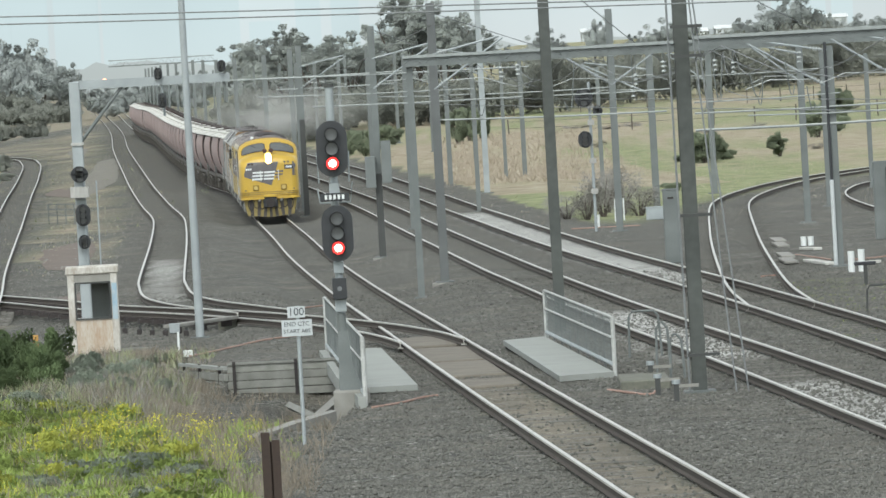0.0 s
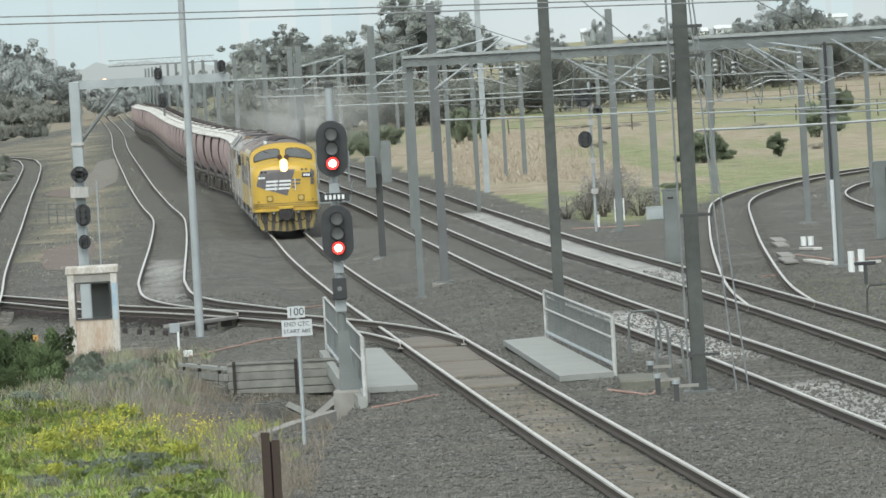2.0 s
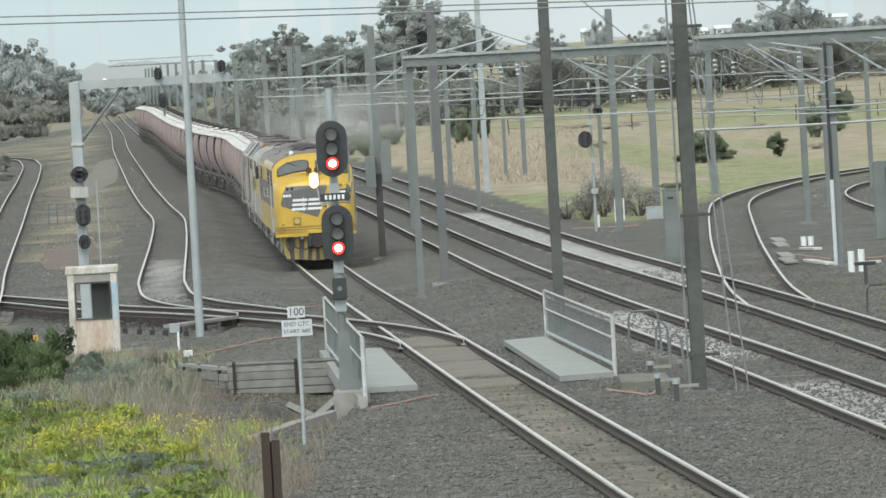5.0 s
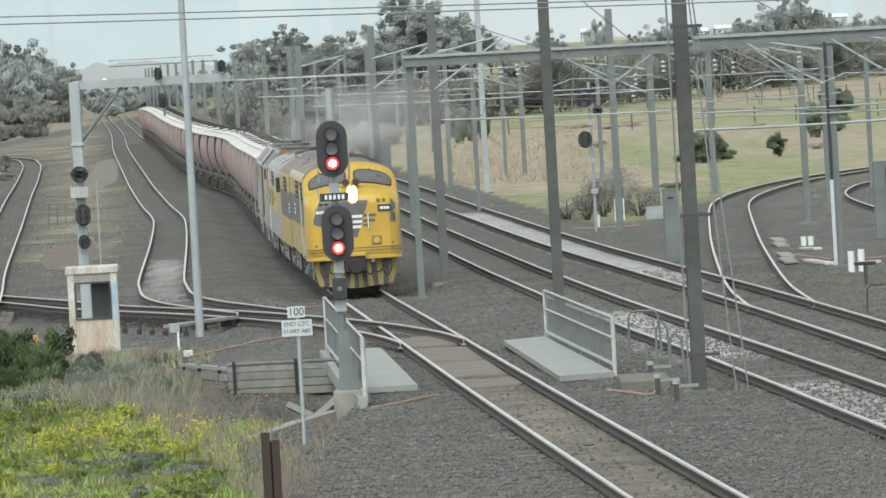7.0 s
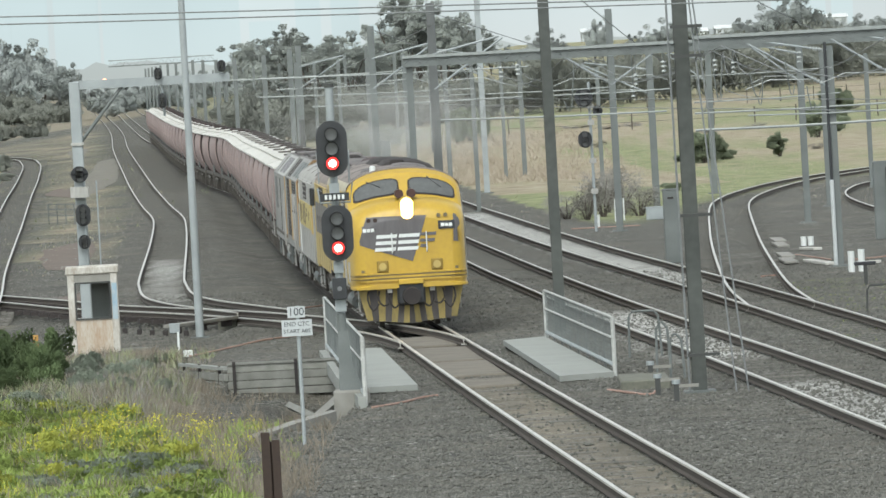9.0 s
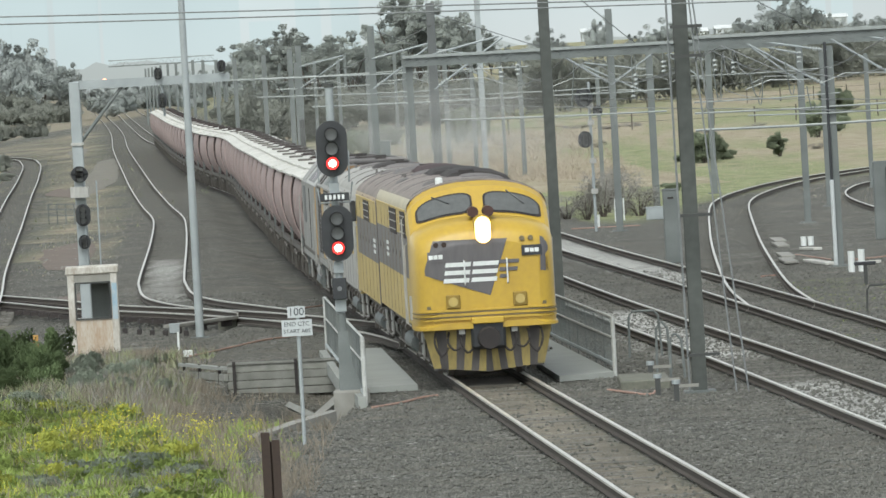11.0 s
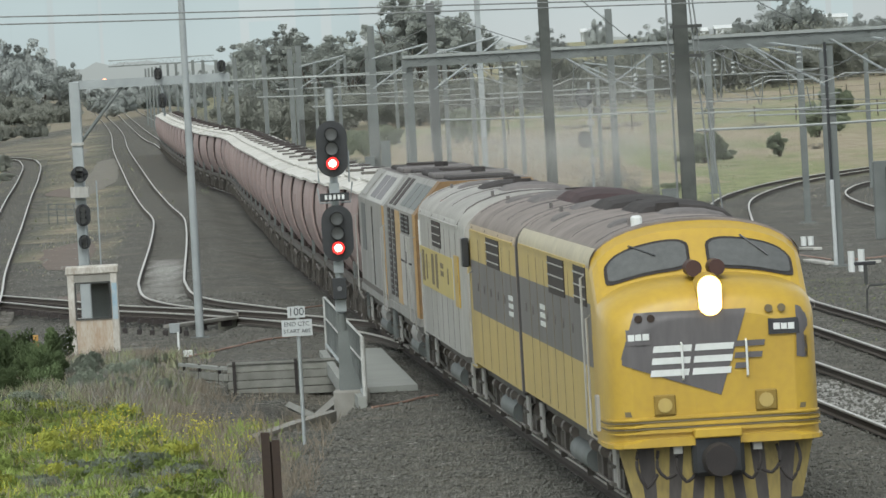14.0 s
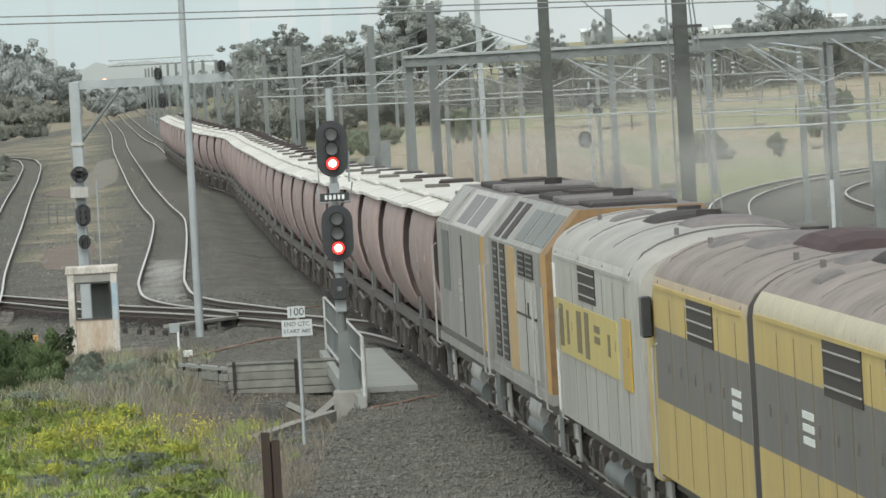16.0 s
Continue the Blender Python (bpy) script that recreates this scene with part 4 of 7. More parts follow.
roof_gear(loco3, [(3.6, 0.2, 1.4, 2.6, 0.1, "roof"), (7.5, 0, 1.3, 2.2, 0.1, "soot"), (11.2, -0.5, 0.7, 1.1, 0.06, "roof")])
roof_trim(loco3, 14.3, 0.6)
side_detail(loco3, (1.3, 3.4, 11.0, 12.3))
loco3.scale = TRIM
CARS.append((loco3, 31.2, 14.6))


def boxy_loco(name, label, length, cabfirst):
    """A square-shouldered diesel with bevelled roof edges and orange ends."""
    lo = thing(name, Matrix(), label, "locomotive", "locomotives at the head of the train")
    prof = lambda w, top, y: [(-w, y, 1.32), (-w, y, 3.42), (-w * 0.62, y, top), (w * 0.62, y, top), (w, y, 3.42), (w, y, 1.32)]
    part("body", loft(B(), [prof(1.46, 4.06, 0.55), prof(1.46, 4.06, length - 0.5)], [0, 0, 1, 0, 0], smooth=False), [M["boxgrey"], M["roof"]], lo)
    part("end_panel", loft(B(), [prof(1.468, 4.07, 0.38), prof(1.468, 4.07, 1.5)], [0, 1, 2, 1, 0], smooth=False), [M["orange"], M["boxgrey" if cabfirst else "brownorange"], M["roof"]], lo, "orange end frame")
    part("end_panel", loft(B(), [prof(1.468, 4.07, length - 0.62), prof(1.468, 4.07, length - 0.4)], None, smooth=False), M["boxgrey"], lo)
    part("end_door", box(B(), (0, 0.36, 2.5), (0.8, 0.06, 2.0)), M["soot"], lo)
    under_loco(lo, length)
    rake = lambda s, y, u: (s * (1.46 - 0.555 * u), y, 3.42 + 0.64 * u)

    def raked(nm, y0, y1, u0, u1, m, off, s):
        bm = B()
        q = [Vector(rake(s, y0, u0)), Vector(rake(s, y1, u0)), Vector(rake(s, y1, u1)), Vector(rake(s, y0, u1))]
        n = Vector((s * 0.755, 0, 0.655))
        vs = [bm.verts.new(p + n * off) for p in q] + [bm.verts.new(p - n * 0.03) for p in q]
        for f in ((0, 1, 2, 3), (7, 6, 5, 4), (0, 4, 5, 1), (1, 5, 6, 2), (2, 6, 7, 3), (3, 7, 4, 0)):
            bm.faces.new([vs[i] for i in f])
        part(nm, bm, M[m], lo)
    for s in (-1, 1):
        slab = lambda nm, y0, y1, z0, z1, m, off=0.006, lb="": part(nm, box(B(), (s * (1.46 + off / 2), (y0 + y1) / 2, (z0 + z1) / 2), (off + 0.02, y1 - y0, z1 - z0)), M[m], lo, lb)
        if cabfirst:
            for k in range(2):
                raked("raked_pane", 3.4 + k * 3.1, 6.0 + k * 3.1, 0.12, 0.86, "lgrey", 0.012, s)
            raked("raked_panel", 0.9, 10.2, 0.02, 0.97, "silver", 0.006, s)
            raked("raked_hatch", 11.2, 14.0, 0.1, 0.85, "boxgrey", 0.02, s)
            slab("side_window", 10.9, 12.9, 2.2, 3.3, "slate", 0.008, "tall grimy window strip")
            slab("door_joint", 6.9, 7.0, 1.5, 3.3, "grille", 0.008)
            for z in (2.45, 2.3, 2.15):
                slab("stencil_bar", 7.5, 7.9, z - 0.05, z + 0.05, "silver", 0.012)
            slab("kick_strip", 0.6, length - 0.6, 1.36, 1.46, "under", 0.01)
        else:
            for k in range(3):
                raked("raked_hatch", 1.8 + k * 2.2, 3.6 + k * 2.2, 0.12, 0.82, "mid", 0.012, s)
            for y0 in (9.6, 11.4):
                gr = slab("side_grille", y0, y0 + 1.1, 1.5, 3.38, "grille", 0.008, "brown full-height louvre column")
                for k in range(14):
                    part("slat", box(B(), (s * 1.475, y0 + 0.55, 1.6 + k * 0.128), (0.02, 1.05, 0.03)), M["mid"], gr)
                raked("raked_grille", y0, y0 + 1.1, 0.06, 0.9, "grille", 0.012, s)
            slab("orange_panel", 7.3, 9.1, 1.42, 3.38, "orangepale", 0.008, "faded orange side panel")
            slab("door_panel", 2.9, 7.0, 1.46, 2.92, "silver", 0.014, "grey side door panel")
            slab("door_joint", 2.86, 7.04, 2.36, 2.4, "grille", 0.02)
            slab("door_joint", 4.9, 4.98, 1.46, 2.92, "grille", 0.02)
            for y0 in (3.2, 5.0):
                gr = slab("side_grille", y0, y0 + 1.4, 2.98, 3.36, "soot", 0.012, "dark small louvred grille")
                for k in range(4):
                    part("slat", box(B(), (s * 1.482, y0 + 0.7, 3.04 + k * 0.09), (0.02, 1.35, 0.025)), M["mid"], gr)
            slab("latch", 4.2, 4.35, 2.4, 2.6, "soot", 0.03)
            handrail(lo, 2.4, s, 1.2, 3.0)
        part("solebar", box(B(), (s * 1.42, length / 2, 1.27), (0.12, length - 0.4, 0.16)), M["boxgrey"], lo, "pale dusty sole bar")
        handrail(lo, 0.25, s, 1.1, 3.0)
        handrail(lo, length - 0.35, s, 1.1, 3.0)
        for y in (0.3, length - 0.3):
            part("step_post", box(B(), (s * 1.36, y, 0.85), (0.06, 0.08, 0.7)), M["mid"], lo)
        part("side_tank", tube(B(), [(s * 1.0, length * 0.42, 0.8), (s * 1.0, length * 0.6, 0.8)], 0.3, 12), M["silver"], lo, "pale rounded air tank")
    for y, w, l, h, m in ((length * 0.2, 1.3, 2.4, 0.08, "soot"), (length * 0.42, 1.6, 3.2, 0.11, "roof"), (length * 0.7, 1.5, 3.0, 0.1, "soot"), (length * 0.9, 1.0, 1.0, 0.07, "mid")):
        part("radiator_hood", box(B(), (0, y, 4.05 + h / 2), (w, l, h)), M[m], lo, "", 0.025)
    for k in range(2):
        part("fan", tube(B(), [(0, length * (0.66 + 0.09 * k), 4.13), (0, length * (0.66 + 0.09 * k), 4.19)], 0.42, 14), M["grille"], lo)
    part("exhaust", tube(B(), [(0.1, length * 0.34, 4.05), (0.1, length * 0.34, 4.27)], 0.16, 10), M["soot"], lo)
    return lo


loco4 = boxy_loco("fourth_locomotive", "grey square-shouldered diesel locomotive with orange end frames", 13.8, False)
CARS.append((loco4, 46.4, 13.8))
loco5 = boxy_loco("fifth_locomotive", "grey diesel locomotive with raked cab panes and orange ends", 15.0, True)
CARS.append((loco5, 60.7, 15.0))


def hopper():
    """A grain hopper with bulging sides, overhanging white lids and two bogies."""
    L = 11.7
    wg = thing("grain_hopper_wagon", Matrix(), "faded red grain hopper wagon with dusty white lids", "wagon", "hopper wagons of the train")
    prof = [(0.90, 1.12), (1.13, 1.42), (1.33, 1.85), (1.44, 2.3), (1.465, 2.7), (1.44, 3.05), (1.37, 3.35), (1.30, 3.52)]
    ring = lambda y, k: [(-x * k, y, z) for x, z in prof] + [(x * k, y, z) for x, z in reversed(prof)]
    part("hopper_body", loft(B(), [ring(1.62, 0.985), ring(1.7, 1.0), ring(L - 1.7, 1.0), ring(L - 1.62, 0.985)], None), M["hopper"], wg)
    # The near-black end colour stands for the shade between wagons.
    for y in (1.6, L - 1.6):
        part("end_wall", loft(B(), [ring(y - 0.02, 0.96), ring(y + 0.02, 0.96)], None, smooth=False), M["endwall"], wg, "end wall with its shade painted in as a dark colour")
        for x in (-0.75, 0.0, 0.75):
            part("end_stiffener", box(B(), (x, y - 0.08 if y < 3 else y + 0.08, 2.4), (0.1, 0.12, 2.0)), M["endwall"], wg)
    top = lambda y, d=0.0: [(-1.42, y, 3.50 + d), (-1.42, y, 3.56 + d), (-0.8, y, 3.72 + d), (0.8, y, 3.72 + d), (1.42, y, 3.56 + d), (1.42, y, 3.50 + d)]
    part("roof", loft(B(), [top(0.75), top(L - 0.75)], None, smooth=False), M["lid"], wg, "dusty white roof sheet")
    for k in range(2):
        part("roof_lid", box(B(), (-0.1, 3.3 + k * 5.1, 3.74), (1.7, 4.7, 0.07)), M["lid"], wg, "", 0.02)
    part("roof_hatch", box(B(), (0.45, 1.6, 3.80), (0.7, 1.3, 0.14)), M["grille"], wg, "dark open hatch frame", 0.02)
    part("roof_hatch", box(B(), (-0.35, 6.9, 3.79), (0.5, 1.0, 0.1)), M["under"], wg, "", 0.02)
    part("brake_wheel", tube(B(), [(0.2, 0.62, 3.55), (0.2, 0.62, 3.85)], 0.22, 10), M["endwall"], wg)
    for s in (-1, 1):
        # A dark strip is put in as the shadow under the lid's edge.
        part("eave_shadow_gap", box(B(), (s * 1.30, L / 2, 3.49), (0.06, L - 3.3, 0.07)), M["endwall"], wg, "dark strip drawn as the shadow below the lid")
        part("sill", box(B(), (s * 1.13, L / 2, 1.08), (0.14, L - 0.9, 0.17)), M["under"], wg)
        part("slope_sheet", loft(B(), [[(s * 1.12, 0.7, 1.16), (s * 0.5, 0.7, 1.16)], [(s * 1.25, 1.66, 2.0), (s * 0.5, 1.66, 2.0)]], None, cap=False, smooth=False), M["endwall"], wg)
        for y in (0.55, L - 0.55):
            part("end_post", box(B(), (s * 1.16, y, 1.35), (0.045, 0.06, 0.55)), M["mid"], wg)
            part("step", box(B(), (s * 1.18, y, 0.82), (0.05, 0.26, 0.36)), M["bogie"], wg)
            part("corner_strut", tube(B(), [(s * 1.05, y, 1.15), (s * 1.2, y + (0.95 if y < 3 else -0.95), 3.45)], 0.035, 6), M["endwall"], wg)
        for y in (3.3, 5.85, 8.4):
            part("side_seam", loft(B(), [[(s * (x + 0.002), y - 0.015, z) for x, z in prof], [(s * (x + 0.01), y, z) for x, z in prof], [(s * (x + 0.002), y + 0.015, z) for x, z in prof]], None, cap=False), M["hopper"], wg)
        for y, z, w, h in ((6.9, 2.72, 0.55, 0.5), (6.9, 2.2, 0.4, 0.16), (3.9, 2.6, 0.5, 0.14)):
            part("stencil_bar", box(B(), (s * 1.462, y, z), (0.014, w, h)), M["stencil"], wg)
        part("brake_lever", tube(B(), [(s * 1.2, 3.2, 0.95), (s * 1.2, 5.0, 0.8), (s * 1.2, 8.2, 0.9)], 0.03, 6), M["wheel"], wg)
        part("air_tank", tube(B(), [(s * 0.85, 5.2, 0.8), (s * 0.85, 6.6, 0.8)], 0.2, 10), M["under"], wg)
    for k in range(3):
        bm = loft(B(), [[(-0.9, 2.9 + k * 2.1, 1.15), (0.9, 2.9 + k * 2.1, 1.15)], [(-0.5, 3.4 + k * 2.1, 0.45), (0.5, 3.4 + k * 2.1, 0.45)], [(-0.5, 3.9 + k * 2.1, 0.45), (0.5, 3.9 + k * 2.1, 0.45)], [(-0.9, 4.5 + k * 2.1, 1.15), (0.9, 4.5 + k * 2.1, 1.15)]], None, smooth=False, cap=False)
        part("discharge_chute", bm, M["under"], wg)
    for y in (1.75, L - 1.75):
        bogie(wg, y, (-0.9, 0.9), 0.46, AX_WAG)
    part("coupler", tube(B(), [(0, -0.3, 0.85), (0, L + 0.3, 0.85)], 0.12, 8), M["under"], wg)
    return wg


wagon = hopper()
first = 76.7
CARS.append((wagon, first, 11.7))
for i in range(1, 40):
    CARS.append((copy_thing(wagon, Matrix()), first + i * 12.25, 11.7))


def motions():
    for ob, front, length in CARS:
        walk(ob, [(t, car_pose(front, length, t)) for t in range(17)])
    for ob, back, off, z in PUFFS:
        rows = []
        for t in range(17):
            p = on_path(nose_s(t) + back)
            rows.append((t, Matrix.Translation(p + Vector((off + 0.05 * t, 0, z)))))
        walk(ob, rows)


# ---- masts ----
def mast(x, y, h, w, lower, upper, split, label, kind="column"):
    """A steel column at (x, y), the lower part in one colour and the upper in another."""
    ms = thing("overhead_mast", pose(x, y, ground_z(x, y) - 0.1, 0, 0, 3), label, "mast", "overhead line masts")
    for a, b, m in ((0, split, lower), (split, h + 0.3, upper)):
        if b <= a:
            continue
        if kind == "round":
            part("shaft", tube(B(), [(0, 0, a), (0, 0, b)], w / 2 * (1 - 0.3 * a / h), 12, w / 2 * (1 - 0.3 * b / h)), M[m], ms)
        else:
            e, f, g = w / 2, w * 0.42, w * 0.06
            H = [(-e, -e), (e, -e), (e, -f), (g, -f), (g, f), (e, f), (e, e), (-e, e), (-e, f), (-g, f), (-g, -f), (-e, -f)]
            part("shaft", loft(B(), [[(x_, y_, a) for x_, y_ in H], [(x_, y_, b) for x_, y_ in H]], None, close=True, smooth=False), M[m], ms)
    part("base_plate", box(B(), (0, 0, 0.12), (w * 2.2, w * 2.2, 0.06)), M["mid"], ms)
    part("footing", box(B(), (0, 0, 0.02), (w * 3, w * 3, 0.16)), M["concrete"], ms, "", 0.02)
    return ms


grey, darkl = "galvanised steel overhead mast standing in ballast", "dark grey steel overhead mast beside the tracks"
mast(-6.57, 187.5, 10.53, 0.23, "galv", "galv", 0, "tall slim pale steel pole beside the siding", "round")
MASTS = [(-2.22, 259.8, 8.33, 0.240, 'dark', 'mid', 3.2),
         (-0.72, 213.6, 6.93, 0.192, 'mid', 'mid', 0),
         (0.01, 220.2, 8.52, 0.256, 'slate', 'slate', 0),
         (2.75, 171.5, 9.17, 0.248, 'mast', 'mast', 0),
         (4.83, 137.0, 9.4, 0.27, 'mast', 'mast', 0),
         (2.53, 377.0, 10.77, 0.288, 'galv', 'galv', 0),
         (6.93, 275.1, 8.47, 0.256, 'mid', 'mid', 0),
         (9.48, 309.8, 6.69, 0.288, 'mid', 'mid', 0),
         (13.35, 343.2, 6.76, 0.272, 'mid', 'mid', 0),
         (14.08, 271.5, 6.71, 0.240, 'mid', 'mid', 0),
         (11.93, 212.8, 6.47, 0.224, 'mid', 'mid', 0),
         (13.19, 199.1, 8.66, 0.240, 'mid', 'mid', 0),
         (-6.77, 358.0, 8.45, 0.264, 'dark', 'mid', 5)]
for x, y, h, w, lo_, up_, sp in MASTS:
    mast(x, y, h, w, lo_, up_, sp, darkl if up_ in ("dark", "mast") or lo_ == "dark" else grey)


# ---- signals ----
def head_bm(w, h, d=0.06):
    """A plate with round ends."""
    bm, pts = B(), []
    r = w / 2
    for k in range(13):
        a = math.pi * k / 12
        pts.append((math.cos(a) * r, h / 2 - r + math.sin(a) * r))
    for k in range(13):
        a = math.pi + math.pi * k / 12
        pts.append((math.cos(a) * r, -h / 2 + r + math.sin(a) * r))
    return loft(bm, [[(x, -d / 2, z) for x, z in pts], [(x, d / 2, z) for x, z in pts]], None, close=True, smooth=False)


def signal_head(parent, x, y, z, w=0.62, h=1.12, lit=True, turn=0.0):
    m = pose(x, y, z, 0, 0, turn)
    hd = part("signal_head", head_bm(w, h), M["black"], parent, "black signal head with red light lit" if lit else "black signal head seen from behind")
    hd.matrix_basis = m
    for k, dz in enumerate((0.29, 0.0, -0.29)):
        dz *= h / 1.12
        bm = tube(B(), [(0, -0.24, dz), (0, -0.03, dz)], 0.135 * w / 0.62, 16, caps=False)
        hood = part("hood", bm, M["black"], hd)
        part("lens", tube(B(), [(0, -0.09, dz), (0, -0.05, dz)], 0.122 * w / 0.62, 16), M["red" if lit and k == 2 else "lens"], hd, "glowing red lens" if lit and k == 2 else "")
        if lit and k == 2:
            part("lamp_core", tube(B(), [(0, -0.10, dz), (0, -0.095, dz)], 0.075, 14), M["core"], hd, "bright core of the red light")
    return hd


sg = thing("colour_light_signal", pose(-2.09, 140.3, -0.03), "two-headed colour light signal on a grey post showing two reds", "signal")
part("post", tube(B(), [(0, 0, 1.7), (0, 0, 6.2)], 0.08, 12), M["galv"], sg)
part("lower_post", tube(B(), [(0, 0, 0.12), (0, 0, 1.7)], 0.088, 12), M["mid"], sg, "darker grey lower post")
part("post_cap", tube(B(), [(0, 0, 6.2), (0, 0, 6.27)], 0.1, 12), M["dark"], sg)
bm = loft(B(), [[(-0.12, -0.13, 0.14), (0.36, -0.13, 0.14), (0.36, 0.13, 0.14), (-0.12, 0.13, 0.14)], [(-0.1, -0.1, 0.7), (0.17, -0.1, 0.7), (0.17, 0.1, 0.7), (-0.1, 0.1, 0.7)], [(-0.09, -0.09, 1.35), (0.1, -0.09, 1.35), (0.1, 0.09, 1.35), (-0.09, 0.09, 1.35)]], None, close=True, smooth=False)
part("gusset_base", bm, M["mid"], sg, "tapered darker grey steel foot")
part("concrete_footing", box(B(), (0.12, 0, -0.25), (0.72, 0.9, 0.85)), M["concrete"], sg, "concrete footing block", 0.03)
signal_head(sg, 0.0, -0.22, 4.98)
signal_head(sg, 0.02, -0.22, 3.30)
pl = part("plate", box(B(), (0, -0.2, 4.02), (0.58, 0.03, 0.16)), M["black"], sg)
for k in range(5):
    part("bar", box(B(), (-0.17 + 0.085 * k, -0.225, 4.02), (0.05, 0.01, 0.09)), M["white"], pl)
part("bracket", box(B(), (0, -0.02, 4.18), (0.2, 0.24, 0.22)), M["galv"], sg)
part("bracket", box(B(), (0, -0.02, 2.62), (0.2, 0.24, 0.22)), M["galv"], sg)
part("bracket", box(B(), (0, -0.02, 1.86), (0.22, 0.24, 0.24)), M["galv"], sg)
rb = part("route_box", box(B(), (0, -0.16, 2.2), (0.28, 0.24, 0.42)), M["black"], sg, "small black auxiliary lamp box", 0.01)
part("lens", tube(B(), [(0, -0.31, 2.2), (0, -0.27, 2.2)], 0.05, 10), M["lens"], rb)
part("ladder_cage", tube(B(), [(-0.3, 0.2, 4.3), (-0.32, 0.3, 4.9), (0.32, 0.3, 4.9), (0.3, 0.2, 4.3)], 0.02, 6), M["galv"], sg)
part("platform_hoop", tube(B(), [(-0.34, 0.3, 4.2), (-0.3, 0.3, 3.9), (0.3, 0.3, 3.9), (0.36, 0.3, 4.3)], 0.02, 6), M["galv"], sg)


def cantilever_gantry():
    g = thing("signal_gantry", pose(-10.1, 198.7, -0.24), "galvanised cantilever signal gantry with hanging signals", "signal gantry")
    part("post", box(B(), (0, 0, 3.4), (0.3, 0.3, 6.8)), M["galv"], g, "", 0.02)
    for z in (1.2, 3.3, 5.05):
        part("clamp", box(B(), (0, -0.02, z), (0.36, 0.36, 0.08)), M["silver"], g)
    part("beam", box(B(), (2.18, 0, 6.7), (4.4, 0.24, 0.24)), M["galv"], g)
    part("brace", tube(B(), [(0.1, 0, 5.1), (1.35, 0, 6.62)], 0.05, 8), M["mid"], g)
    part("base_plate", box(B(), (0, 0, 0.1), (0.7, 0.7, 0.1)), M["concrete"], g)
    for x, z, lb in ((2.38, 6.9, 0), (4.17, 7.02, 0)):
        signal_head(g, x, -0.2, z, 0.24, 0.34, False)
    part("hanger", tube(B(), [(2.45, 0, 6.6), (2.5, 0, 5.7)], 0.04, 6), M["galv"], g)
    signal_head(g, 2.46, -0.2, 6.14, 0.24, 0.42, False)
    part("hanger", tube(B(), [(4.2, 0, 6.6), (4.25, 0, 6.0)], 0.05, 6), M["mid"], g)
    for z, w, h in ((4.2, 0.5, 0.46), (3.05, 0.42, 0.62), (2.3, 0.34, 0.4)):
        signal_head(g, 0.06 if z < 4 else 0.02, -0.3, z, w, h, False)
    part("platform", box(B(), (0.0, -0.3, 3.7), (0.5, 0.5, 0.3)), M["silver"], g)
    for s in (-1, 1):
        part("ladder_rail", tube(B(), [(0.3 + s * 0.18, -0.3, 0.9), (0.3 + s * 0.18, -0.3, 4.0)], 0.025, 6), M["galv"], g)


cantilever_gantry()


def small_signal(x, y):
    s = thing("field_signal", pose(x, y, ground_z(x, y)), "slim grey post carrying three round black signal heads", "signal")
    part("post", tube(B(), [(0, 0, 0), (0, 0, 5.9)], 0.06, 10), M["galv"], s)
    for dx, z, w, h in ((-0.22, 5.3, 0.72, 0.74), (0.3, 4.75, 0.4, 0.41), (-0.25, 3.65, 0.54, 0.66)):
        signal_head(s, dx, -0.2, z, w, h, False)
        part("arm", box(B(), (dx / 2, 0, z), (abs(dx) + 0.1, 0.06, 0.06)), M["galv"], s)
    for z in (4.95, 4.3, 2.8, 1.6):
        part("bracket", box(B(), (0.02, -0.05, z), (0.26, 0.16, 0.2)), M["silver"], s)


small_signal(6.06, 277.5)


# ---- overhead line: portals, cross spans, arms and wires ----
def truss(x0, x1, y, z, h=0.26, label="galvanised lattice beam carrying the overhead line"):
    tr = thing("portal_beam", pose(x0, y, z), label, "portal beam", "overhead line beams")
    L = x1 - x0
    for zz in (-h / 2, h / 2):
        part("chord", box(B(), (L / 2, 0, zz), (L, 0.12, 0.09)), M["span" if zz > 0 else "mid"], tr)
    if h < 0.4:
        part("web_plate", box(B(), (L / 2, 0.02, 0), (L, 0.02, h)), M["mid"], tr)
    n = int(L / 0.6)
    me = finish("lacing", tube(B(), [(0, 0, -h / 2), (0.3, 0, h / 2), (0.6, 0, -h / 2)], 0.013, 5), M["mid"])
    for i in range(n):
        piece("lacing", me, tr, Matrix.Translation((i * L / n, 0, 0)))
    return tr


truss(-0.9, 16.2, 213.4, 6.62)
truss(7.0, 24.0, 190.0, 6.72, 0.2)
truss(-27.5, -18.5, 600.0, 7.95, 0.5, "distant lattice beam across the tracks")


def span(x0, x1, y, z0, z1, r, label="pale tube spanning across the tracks between masts"):
    return tagged(part("cross_span", tube(B(), [(x0, y, z0), ((x0 + x1) / 2, y, (z0 + z1) / 2 - 0.03), (x1, y, z1)], r * 1.25, 6), M["span"]), label, "cross span", "overhead line spans")


